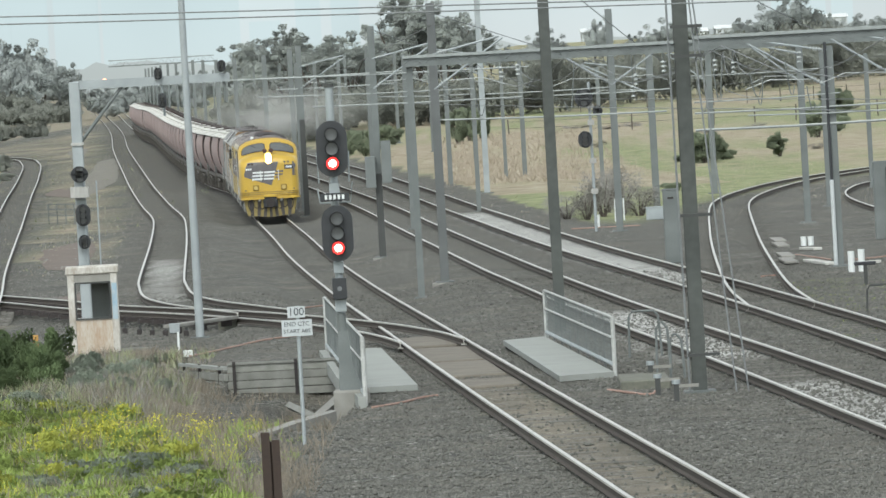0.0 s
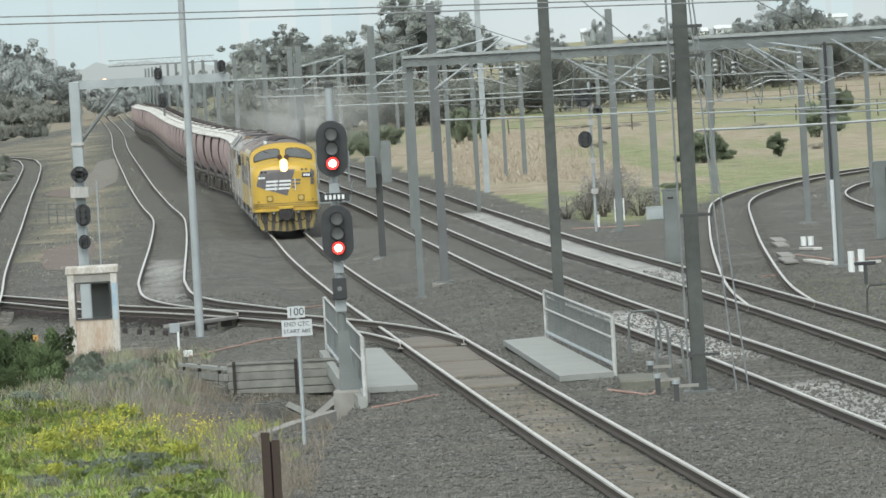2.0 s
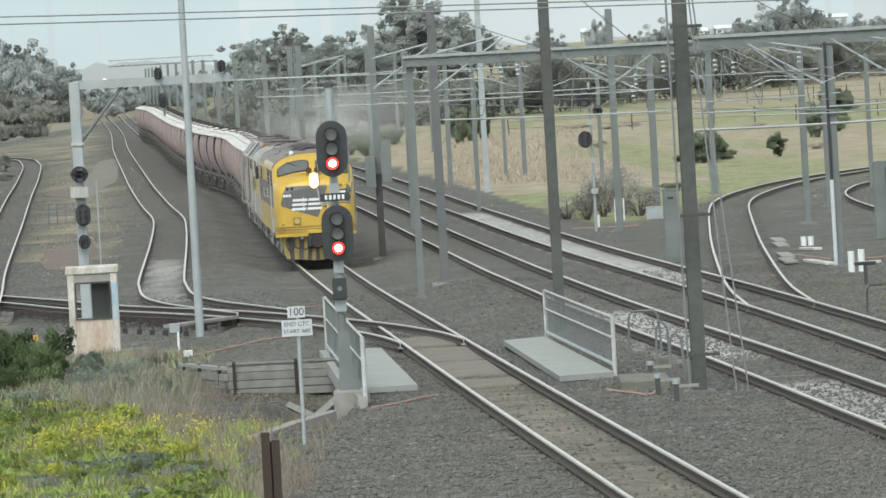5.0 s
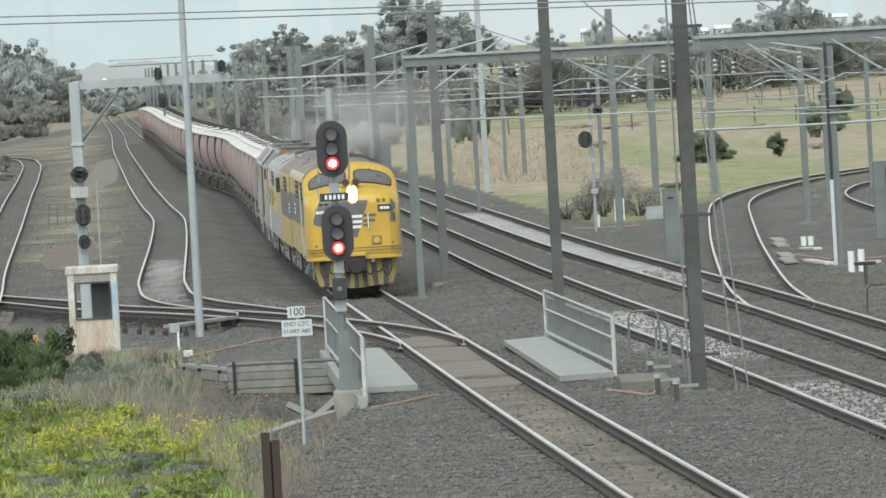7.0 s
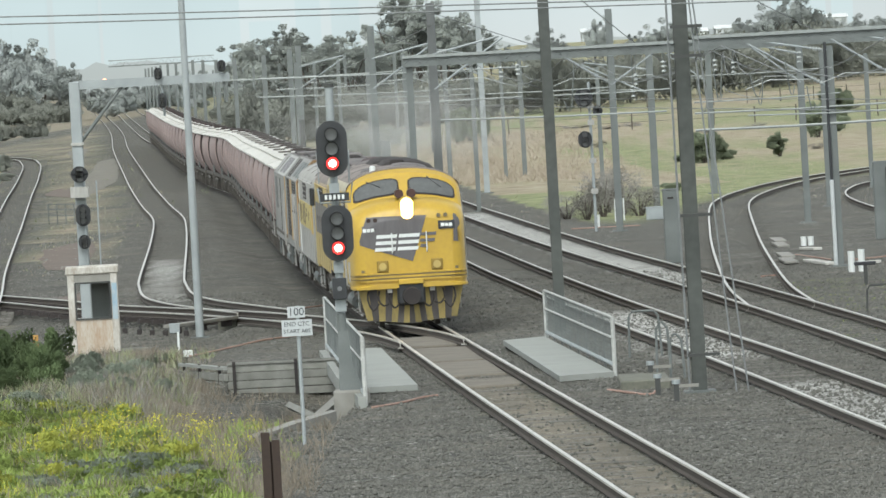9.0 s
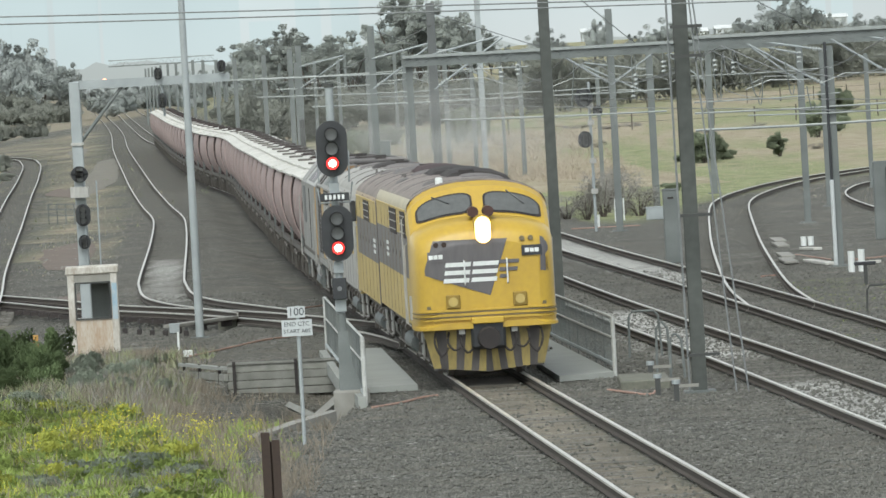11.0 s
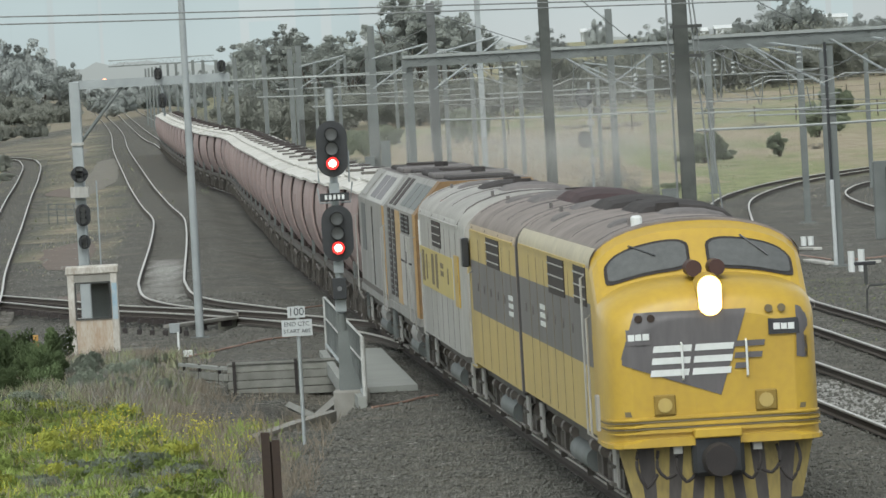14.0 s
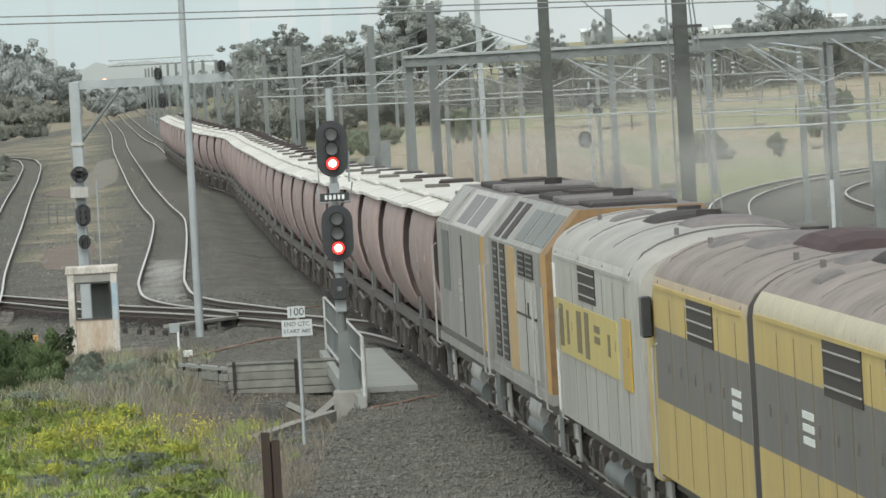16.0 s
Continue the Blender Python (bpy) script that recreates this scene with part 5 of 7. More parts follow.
for a in ((0.0, 7.2, 220.2, 4.74, 4.62, 0.026), (7.8, 13.9, 212.7, 4.06, 4.06, 0.035), (7.8, 13.9, 212.65, 4.57, 4.57, 0.026), (9.4, 13.9, 212.6, 4.42, 4.36, 0.022), (7.8, 12.2, 212.7, 4.9, 4.95, 0.018),
          (7.4, 12.0, 212.7, 5.7, 5.72, 0.016), (-7.5, 3.5, 259.7, 6.3, 6.2, 0.024), (-6.5, 1.5, 259.7, 5.62, 5.5, 0.02), (-4.5, 3.2, 259.7, 5.16, 5.1, 0.024), (-8.0, -2.0, 358, 5.6, 5.6, 0.03),
          (-9.0, -1.0, 358, 6.2, 6.2, 0.03), (-2.3, 1.4, 259.8, 5.4, 5.3, 0.02), (4.5, 9.2, 275, 5.0, 5.0, 0.025), (2.0, 7.0, 275, 5.2, 5.2, 0.02)):
    span(*a)


def cantilever(x, y, z, reach, label="pale tubular arm with insulators holding the wires"):
    c = thing("cantilever_arm", pose(x, y, z), label, "cantilever arm", "overhead line arms")
    part("top_tube", tube(B(), [(0, 0, 0.5), (reach * 0.95, 0, 0.95)], 0.036, 6), M["galv"], c)
    part("stay", tube(B(), [(0, 0, -0.6), (reach, 0, 0.9)], 0.036, 6), M["galv"], c)
    part("steady_arm", tube(B(), [(reach * 0.15, 0, -0.35), (reach * 0.7, 0, -0.3), (reach, 0, -0.55)], 0.016, 6), M["insul"], c)
    for z0, z1 in ((0.5, 0.95), (-0.6, 0.9)):
        for k in range(4):
            f = 0.08 + 0.035 * k
            part("insulator_disc", tube(B(), [(reach * f, 0, z0 + (z1 - z0) * f), (reach * (f + 0.014), 0, z0 + (z1 - z0) * (f + 0.014))], 0.07, 10), M["insul"], c)
    return c


for x, y, z, r in ((11.86, 212.7, 5.75, -2.5), (13.19, 199.0, 5.9, -2.3), (9.48, 309.8, 5.2, -3.0), (6.93, 275.0, 5.9, -2.3), (6.93, 275.0, 5.9, 2.2), (0.01, 220.1, 6.3, 2.2),
                   (-2.22, 259.7, 6.3, 2.2), (13.35, 343.1, 5.4, -2.0), (2.53, 376.9, 6.3, -2.5), (-6.77, 357.9, 6.2, 2.4), (14.08, 271.4, 5.6, -1.9)):
    cantilever(x, y, z, r)


def wire(pts, r, label):
    return tagged(part("overhead_wire", tube(B(), pts, r * 0.85, 5, caps=False), M["cable"]), label, "wire", "overhead wires")


def jumper(x, y, z0, z1, sag, label="dark cable loop hanging between the spans"):
    tagged(part("jumper_cable", tube(B(), spline([(x, y, z0), (x + sag * 0.5, y, (z0 + z1) / 2), (x + sag, y, z1 + 0.1), (x + sag * 1.7, y, z1), (x + sag * 2.4, y, z1 + 0.3)], 0.1), 0.018, 5), M["mid"]), label, "cable", "hanging jumper cables")


for x, z0, z1, sag in ((8.38, 6.4, 4.9, 0.12), (8.7, 6.2, 5.0, -0.1), (9.5, 5.7, 4.95, 0.14), (9.9, 5.6, 4.7, -0.08), (10.6, 6.0, 4.95, 0.1), (7.9, 5.6, 4.6, 0.12), (11.2, 5.2, 4.45, 0.1)):
    jumper(x, 212.55, z0, z1, sag)
for x, y, z0, z1, sag in ((1.2, 220.1, 6.4, 4.8, 0.15), (2.6, 220.1, 6.6, 5.6, 0.2), (4.4, 220.1, 6.3, 4.8, -0.15), (-4.0, 259.6, 6.2, 5.2, 0.2), (0.2, 259.6, 6.2, 5.3, 0.2)):
    jumper(x, y, z0, z1, sag)


def insulator_string(x, y, z, top):
    s = thing("insulator_string", pose(x, y, z), "pale porcelain insulator discs hanging from the beam", "insulator", "hanging insulators")
    part("rod", tube(B(), [(0, 0, -0.1), (0, 0, top - z)], 0.014, 5), M["mid"], s)
    disc = finish("disc", tube(B(), [(0, 0, -0.02), (0, 0, 0.03)], 0.078, 12, 0.045), M["insul"])
    for k in range(3):
        piece("disc", disc, s, Matrix.Translation((0, 0, 0.14 * k)))


for x, z in ((2.05, 6.0), (2.55, 6.05), (6.1, 5.55), (6.0, 5.2), (6.95, 5.9), (8.5, 5.85), (9.05, 5.75), (11.05, 5.95)):
    insulator_string(x, 213.2, z, 6.5)


def contact(name, y0, y1, off=0.0):
    ys = list(np.arange(y0, y1, 11.0))
    wire([(line_x(name, y) + off, y, grade(y) + 5.15) for y in ys], 0.011, "thin grey contact wire above the track")
    wire([(line_x(name, y) + off, y, grade(y) + 5.75 + 0.75 * (2 * abs(((y - y0) / 44.0) % 1 - 0.5)) ** 2) for y in ys], 0.013, "sagging grey messenger wire above the track")


contact("inner", 62, 820)
contact("outer", 62, 820)
contact("branch", 172, 395)
for za, zb, y in ((7.58, 7.03, 88.0), (7.47, 6.99, 88.6)):
    wire([(-9 + 1.5 * k, y, za + (zb - za) * (k / 12) ** 0.75) for k in range(13)], 0.011, "dark power line strung high across the view")
for a, b in (((0.0, 219, 8.1), (6.7, 274, 6.2)), ((-2.2, 259, 7.9), (4.5, 300, 5.2)), ((2.85, 171, 8.6), (9.1, 260, 5.6)), ((4.88, 136.8, 8.45), (11.5, 213, 6.9)), ((0.0, 219, 7.7), (-6.5, 357, 5.8))):
    wire([a, tuple((p + q) / 2 - (0.12 if i == 2 else 0) for i, (p, q) in enumerate(zip(a, b))), b], 0.016, "grey stay wire running from a mast")
# guy rods and step brackets of the big mast
for dx, px in ((0.28, 0.62), (0.48, 0.86)):
    wire([(4.89 + dx * 0.3, 136.6, 7.96), (4.89 + px, 135.8, -0.4)], 0.02, "pale guy rod beside the dark mast")
wire([(4.56, 136.8, 8.7), (4.63, 136.8, -0.1)], 0.026, "pale conduit running down the dark mast")
for z in (0.62, 3.32, 6.4, 6.97):
    tagged(part("mast_bracket", box(B(), (4.92, 136.4, z), (0.62, 0.1, 0.06)), M["dark"]), "dark steel cross bracket clamped to the mast", "bracket", "mast brackets")

# rows of masts along the line, far off
for i, y in enumerate(range(395, 1100, 52)):
    x = line_x("goods", y) + 2.25
    mast(round(float(x), 2), y, 8.4, 0.27, "mid", "mid", 0, "weathered steel mast far along the line")
    mast(round(float(line_x("outer", y + 14)) + 3.2, 2), y + 14, 7.6, 0.26, "mid", "mid", 0, grey)
    mast(round(float(line_x("outer", y + 30)) + 8.5, 2), y + 30, 7.2, 0.26, "mid", "mid", 0, grey)
for x, y, h in ((-7.2, 372, 7.6), (-3.9, 418, 8.1), (1.8, 331, 6.2), (-1.2, 300, 6.8), (4.0, 420, 6.5), (8.6, 372, 6.2), (16.5, 300, 6.4), (20.5, 335, 6.2)):
    mast(x, y, h, 0.2, "mid", "mid", 0, grey)


# ---- yard things ----
def hut():
    h = thing("concrete_hut", pose(-8.78, 176.2, -0.35, 0, 0, 2), "spray-painted concrete lineside hut with open front", "hut")
    w, d, t, z0, z1 = 1.24, 1.1, 0.17, 0.55, 2.3
    for s in (-1, 1):
        part("side_wall", box(B(), (s * (w / 2 - t / 2), 0, z1 / 2), (t, d, z1)), M["peel"], h, "peeling white painted wall", 0.02)
    part("roof_slab", box(B(), (0, 0, z1 - 0.09), (w + 0.08, d + 0.06, 0.2)), M["peel"], h, "chipped pale concrete roof slab", 0.03)
    part("lintel", box(B(), (0, -d / 2 + 0.09, z1 - 0.28), (w - 2 * t, 0.14, 0.2)), M["concrete"], h)
    part("sill_wall", box(B(), (0, -d / 2 + 0.09, 0.48), (w - 2 * t, 0.14, 0.98)), M["rustwash"], h, "rust-stained front sill wall")
    part("back_wall", box(B(), (0.2, d / 2 - 0.06, 1.15), (w - 2 * t - 0.4, 0.1, 2.0)), M["mid"], h)
    bm = B()
    x0, x1, za, zb, y = -w / 2 + t + 0.02, w / 2 - t - 0.02, 1.0, 1.9, -d / 2 + 0.02
    for c, s in (((x0, y, (za + zb) / 2), (0.04, 0.06, zb - za)), ((x1, y, (za + zb) / 2), (0.04, 0.06, zb - za)), ((0, y, za), (x1 - x0, 0.06, 0.04)), ((0, y, zb), (x1 - x0, 0.06, 0.04))):
        box(bm, c, s)
    part("window_frame", bm, M["dark"], h)
    part("paint_patch", box(B(), (w / 2 - t / 2, -d / 2 - 0.004, 1.42), (t * 0.75, 0.006, 0.9)), M["blue"], h, "blue spray paint")


hut()


def railing(x0, y0, x1, y1, h, n, label):
    """A tube railing with mesh infill."""
    r = thing("handrail_fence", pose(0, 0, 0), label, "railing", "walkway railings")
    p = lambda k: Vector((x0 + (x1 - x0) * k, y0 + (y1 - y0) * k, grade(y0 + (y1 - y0) * k)))
    for i in range(n + 1):
        q = p(i / n)
        part("post", tube(B(), [q - Vector((0, 0, 0.2)), q + Vector((0, 0, h))], 0.046 if i in (0, n) else 0.014, 8), M["railwhite" if i in (0, n) else "mid"], r)
    for z in (h, h * 0.58, 0.04):
        part("rail", tube(B(), [p(k / 8) + Vector((0, 0, z)) for k in range(9)], 0.027 if z > 0.1 else 0.045, 6), M["galv" if z < 0.1 else "railwhite"], r)
    bm = B()
    for k in range(int((y0 - y1) / 0.09)):
        q = p(k * 0.09 / (y0 - y1))
        box(bm, q + Vector((0, 0, h / 2)), (0.004, 0.006, h - 0.05))
    for k in range(11):
        a, b = p(0) + Vector((0, 0, 0.06 + k * 0.09)), p(1) + Vector((0, 0, 0.06 + k * 0.09))
        tube(bm, [a, b], 0.0022, 4, caps=False)
    tagged(part("mesh_infill", bm, M["mid"], r, "fine wire mesh"), kind="stuff")


railing(2.32, 165.9, 3.4, 145.4, 1.02, 8, "white tube railing with wire mesh beside a walkway deck")
railing(-2.84, 165.5, -1.68, 138.2, 1.16, 8, "white tube railing with wire mesh above the drain")


def deck(pts, label):
    """A slab through four corners, with a lip."""
    bm, top, low = B(), [], []
    for x, y in pts:
        top.append(bm.verts.new((x, y, grade(y) - 0.08)))
        low.append(bm.verts.new((x, y, grade(y) - 0.2)))
    bm.faces.new(top)
    bm.faces.new(low[::-1])
    for i in range(4):
        bm.faces.new((top[i], low[i], low[(i + 1) % 4], top[(i + 1) % 4]))
    d = part("walkway_deck", bm, M["deck"])
    tagged(d, label, "walkway deck", "walkway decks")
    return d


deck([(1.29, 165.4), (2.26, 166.6), (3.36, 145.0), (2.23, 144.3)], "pale grey flat walkway deck beside the goods track")
deck([(-1.95, 165.4), (-1.58, 165.1), (-0.67, 144.0), (-1.72, 144.0)], "pale grey tapering walkway deck beside the goods track")
bm = loft(B(), [[(-3.02, 165.0, -0.32), (-2.86, 165.0, -0.32), (-2.86, 165.0, -0.02), (-3.02, 165.0, -0.02)], [(-2.42, 150.0, -0.3), (-2.26, 150.0, -0.3), (-2.26, 150.0, 0.0), (-2.42, 150.0, 0.0)], [(-1.82, 138.0, -0.2), (-1.66, 138.0, -0.2), (-1.66, 138.0, 0.1), (-1.82, 138.0, 0.1)]], None, close=True, smooth=False)
tagged(part("kerb_beam", bm, M["deck"]), "pale concrete kerb beam along the drain", "kerb")
tagged(part("culvert_wall", box(B(), (-2.1, 152.0, -1.0), (0.2, 26.0, 1.5), Matrix.Rotation(radians(-2.4), 3, "Z")), M["concrete"]), "stained concrete culvert wall below the track", "culvert wall")


def timber_wall(x0, y0, x1, y1, z, rows, posts, label, gap=0.0):
    w = thing("sleeper_retaining_wall", Matrix(), label, "retaining wall", "sleeper retaining walls")
    a, b = Vector((x0, y0, 0)), Vector((x1, y1, 0))
    ang = math.atan2(y1 - y0, x1 - x0)
    L = (b - a).length
    for i in range(rows):
        part("plank", box(B(), (a + b) / 2 + Vector((0, 0, z - 0.11 - gap - i * 0.185)), (L - 0.06 * (i % 2), 0.12, 0.17), Matrix.Rotation(ang, 3, "Z")), M["timber"], w, "", 0.012)
    part("capping", box(B(), (a + b) / 2 + Vector((0, -0.02, z)), (L, 0.16, 0.07 if gap else 0.05), Matrix.Rotation(ang, 3, "Z")), M["deck" if gap else "timber"], w)
    for k in posts:
        p = a + (b - a) * k
        part("steel_post", box(B(), p + Vector((0, -0.1, z - rows * 0.1)), (0.07, 0.07, rows * 0.2 + 0.1)), M["soot"], w, "dark steel post")


timber_wall(-6.17, 162.5, -5.03, 158.8, -0.07, 3, (0.07, 0.42, 0.86), "short grey sleeper wall with steel posts", 0.1)
timber_wall(-4.98, 158.4, -2.5, 158.2, 0.04, 4, (0.06, 0.62), "grey timber sleeper wall across the drain")
tagged(part("loose_plank", tube(B(), [(-3.38, 147.0, -0.42), (-2.3, 135.5, -0.32)], 0.09, 4), M["timber"]), "pale plank lying down into the drain", "plank")
bm = loft(B(), [[(-3.9, 127.6, -0.2), (-3.65, 127.4, -0.2), (-3.65, 127.4, -0.05), (-3.9, 127.6, -0.05)], [(-3.0, 132.0, -0.2), (-2.8, 131.6, -0.2), (-2.8, 131.6, 0.0), (-3.0, 132.0, 0.0)], [(-2.3, 135.0, -0.2), (-2.2, 134.5, -0.2), (-2.2, 134.5, 0.02), (-2.3, 135.0, 0.02)]], None, close=True, smooth=False)
tagged(part("concrete_edge", bm, M["concrete"]), "broken pale concrete edge of the drain", "concrete edge")


def text_mesh(body, size, m, parent, pos, name="lettering"):
    """Built-in lettering turned into a thin mesh."""
    cu = bpy.data.curves.new(name, "FONT")
    cu.body, cu.size, cu.extrude, cu.align_x, cu.align_y = body, size, 0.002, "CENTER", "CENTER"
    tmp = bpy.data.objects.new(name, cu)
    scene.collection.objects.link(tmp)
    me = bpy.data.meshes.new_from_object(tmp.evaluated_get(bpy.context.evaluated_depsgraph_get()))
    bpy.data.objects.remove(tmp)
    me.materials.clear()
    me.materials.append(m)
    ob = new(name, me)
    ob.parent = parent
    ob.matrix_basis = pose(*pos, 90, 0, 0)
    return ob


def speed_sign():
    s = thing("speed_sign", pose(-2.66, 125.0, -0.12), "white speed board on a slim grey post", "sign")
    part("post", tube(B(), [(0.02, 0.03, 0), (0.02, 0.03, 2.5)], 0.035, 8), M["galv"], s)
    p1 = part("upper_board", box(B(), (0, -0.02, 2.39), (0.31, 0.015, 0.20)), M["board"], s)
    text_mesh("100", 0.19, M["black"], p1, (0, -0.03, 2.39))
    p2 = part("lower_board", box(B(), (0, -0.02, 2.11), (0.54, 0.015, 0.29)), M["board"], s)
    text_mesh("END CTC", 0.105, M["black"], p2, (0, -0.03, 2.175))
    text_mesh("START ABS", 0.098, M["black"], p2, (0, -0.03, 2.05))


speed_sign()
bm = B()
for dx, w, h in ((-0.075, 0.13, 1.3), (0.075, 0.12, 1.18)):
    box(bm, (dx, 0, h / 2 - 0.2), (w, 0.12, h))
box(bm, (0, 0.08, 0.4), (0.26, 0.04, 1.1))
rp = tagged(part("rusty_steel_post", bm, M["rust"]), "rusty cut-off steel column in the weeds", "steel post")
rp.matrix_basis = pose(-2.74, 105.6, 0.06)


def cabinet(x, y, w, d, h, m, label, cat="cabinet", door=True):
    c = thing("equipment_cabinet", pose(x, y, ground_z(x, y)), label, cat, "lineside cabinets")
    part("body", box(B(), (0, 0, h / 2), (w, d, h)), M[m], c, "", 0.015)
    part("lid", box(B(), (0, 0, h + 0.02), (w * 1.08, d * 1.08, 0.05)), M[m], c)
    if door:
        part("door", box(B(), (0, -d / 2 - 0.008, h * 0.5), (w * 0.84, 0.012, h * 0.86)), M[m], c)
    return c


cb = cabinet(7.38, 227.0, 0.48, 0.4, 2.35, "mid", "tall grey steel equipment cabinet beside the outer track")
part("handle", box(B(), (0, -0.23, 2.1), (0.18, 0.03, 0.06)), M["soot"], cb)
cabinet(8.87, 292.8, 0.75, 0.5, 0.5, "galv", "low pale grey equipment box by the grass")
cabinet(-5.92, 190.6, 0.5, 0.5, 0.24, "mossy", "low concrete pit lid by the slim pole", "pit", False)
tagged(part("cable_trough", box(B(), (-6.55, 188.4, -0.02), (4.4, 0.34, 0.09), Matrix.Rotation(radians(69), 3, "Z")), M["concrete"], None, "", 0.01), "dusty concrete cable trough lying by the pole", "cable trough")
for k in range(3):
    p = Vector((-6.55, 188.4, -0.15)) + Vector((0.62, 1.62, 0)) * (k - 1)
    tagged(part("trough_support", box(B(), p, (0.3, 0.18, 0.17)), M["soot"]), "dark packing block under the cable trough", "block", "packing blocks")
for x, y in ((-8.86, 194.2), (-8.43, 193.4), (-8.06, 192.9), (-7.66, 191.9), (-7.05, 190.6)):
    p = thing("rail_clamp", pose(x, y, ground_z(x, y)), "dark rail clamp stub on the crossover ballast edge", "clamp", "rail clamps")
    part("stub", box(B(), (0, 0, 0.06), (0.13, 0.3, 0.2)), M["soot"], p, "", 0.02)
    part("bolt", tube(B(), [(0.02, 0, 0.14), (0.02, 0, 0.24)], 0.035, 8), M["dark"], p)
for x, z, w, h in ((-1.9, 3.0, 0.36, 1.55), (-2.5, 2.65, 0.38, 1.15)):
    tagged(part("mast_box", box(B(), (x, 259.5, z), (w, 0.3, h)), M["mid"], None, "", 0.01), "grey equipment box clamped to the mast", "equipment box", "mast boxes")
WP = [(7.22, 292.7, 0.95), (7.61, 294.0, 0.95), (6.31, 283.9, 0.5), (12.18, 238.5, 0.32), (12.42, 238.5, 0.32), (11.98, 207.8, 0.62), (12.28, 207.8, 0.66), (-10.62, 178.6, 0.42), (-9.55, 177.7, 0.42), (-6.58, 172.5, 0.52)]
for x, y, h in WP:
    w = 0.2 if 11 < x < 13 else (0.06 if x < -6.5 or 7 < x < 8 else 0.1)
    tagged(part("marker_post", tube(B(), [(x, y, ground_z(x, y) - 0.05), (x, y, ground_z(x, y) + h)], w / 2, 8), M["white"], None, "", 0), "short white marker post in the ballast", "marker post", "white marker posts")
cabinet(-6.66, 172.6, 0.25, 0.24, 0.19, "galv", "small grey box on a short post", "box", False).location.z += 0.5
tagged(part("marker_block", box(B(), (-6.25, 169.4, -0.1), (0.22, 0.2, 0.16)), M["white"], None, "", 0.01), "small white block at the end of a conduit", "block")
tagged(part("timber_offcut", box(B(), (-7.75, 175.6, -0.16), (0.75, 0.22, 0.07)), M["timber"], None, "", 0.01), "weathered plank lying by the hut", "plank")
tagged(part("orange_marker", box(B(), (-10.45, 179.2, 0.0), (0.13, 0.05, 0.4)), M["orange"], None, "", 0.01), "orange marker board among the weeds", "marker")


for x0, y0, x1, y1, w in ((11.3, 219.5, 11.75, 215.0, 0.3), (12.35, 213.6, 13.2, 214.4, 0.22), (11.9, 233.5, 12.3, 232.0, 0.3)):
    a, b = Vector((x0, y0, ground_z(x0, y0) + 0.05)), Vector((x1, y1, ground_z(x1, y1) + 0.05))
    tagged(part("pale_offcut", box(B(), (a + b) / 2, ((b - a).length, w, 0.09), Matrix.Rotation(math.atan2(y1 - y0, x1 - x0), 3, "Z")), M["lid"], None, "", 0.012), "dusty white offcut lying on the ballast", "offcut", "offcuts")


def conduit(pts, label="orange plastic conduit lying on the ballast"):
    sp = spline([(x, y, ground_z(x, y) + 0.02) for x, y in pts], 0.6)
    tagged(part("cable_conduit", tube(B(), sp, 0.024, 6), M["conduit"]), label, "conduit", "orange conduits")


conduit([(-6.2, 169.2), (-5.4, 173.5), (-4.6, 178), (-3.7, 179.8)])
conduit([(-1.55, 137.5), (-1.0, 139.0), (-0.5, 141.2), (-0.2, 141.4)])
conduit([(3.1, 139.6), (3.6, 137.2), (3.85, 136.4), (4.05, 138.5)])
conduit([(5.2, 283.5), (6.2, 283.0), (7.2, 283.4), (8.1, 283.0)])
conduit([(11.4, 229), (11.8, 223), (12.1, 219.5)])
conduit([(12.6, 219), (13.4, 220), (14.4, 221.5)])
conduit([(9.3, 207.5), (9.7, 208.2), (10.1, 207.6)])
conduit([(-4.4, 207), (-4.0, 210), (-3.4, 212)])

# bits lying about the yard: low barrier, pads, bare soil
bar = thing("tube_barrier", Matrix(), "low grey tube barrier standing in dry weeds", "barrier")
for k in range(4):
    x, y = -19.9 + 0.5 * k, 358.7 - 1.23 * k
    part("post", tube(B(), [(x, y, ground_z(x, y) - 0.1), (x, y, ground_z(x, y) + 1.05)], 0.03, 6), M["mid"], bar)
for h in (0.45, 0.75, 1.02):
    part("rail", tube(B(), [(-19.9, 358.7, ground_z(-19.9, 358.7) + h), (-18.4, 355.0, ground_z(-18.4, 355.0) + h)], 0.024, 6), M["mid"], bar)


def pad(pts, m, label):
    """A thin uneven sheet on the ground, through the corners given."""
    rim = spline([(*p, 0) for p in pts] + [(*pts[0], 0)], 3.0)
    cx, cy = sum(p.x for p in rim) / len(rim), sum(p.y for p in rim) / len(rim)
    bm = B()
    mid = bm.verts.new((cx, cy, ground_z(cx, cy) + 0.05))
    vs = [bm.verts.new((p.x + 0.25 * noise.noise((p.x, p.y * 0.2, 3)), p.y, ground_z(p.x, p.y) + 0.02)) for p in rim]
    for i in range(len(vs)):
        bm.faces.new((mid, vs[i], vs[(i + 1) % len(vs)]))
    tagged(part("ground_pad", bm, M[m]), label, "ground patch", "", "structure")


pad([(-22.0, 446), (-22.4, 478), (-23.4, 515), (-28.6, 632), (-29.6, 618), (-26.0, 520), (-23.6, 452)], "palegravel", "pale gravel pad beside the siding")
pad([(-34.2, 660), (-33.8, 672), (-37.0, 748), (-38.4, 738)], "palegravel", "pale gravel pad beside the siding")
pad([(-16.9, 300), (-15.6, 312), (-14.0, 280), (-14.3, 262), (-15.5, 272)], "redsoil", "bare reddish soil among dry weeds")
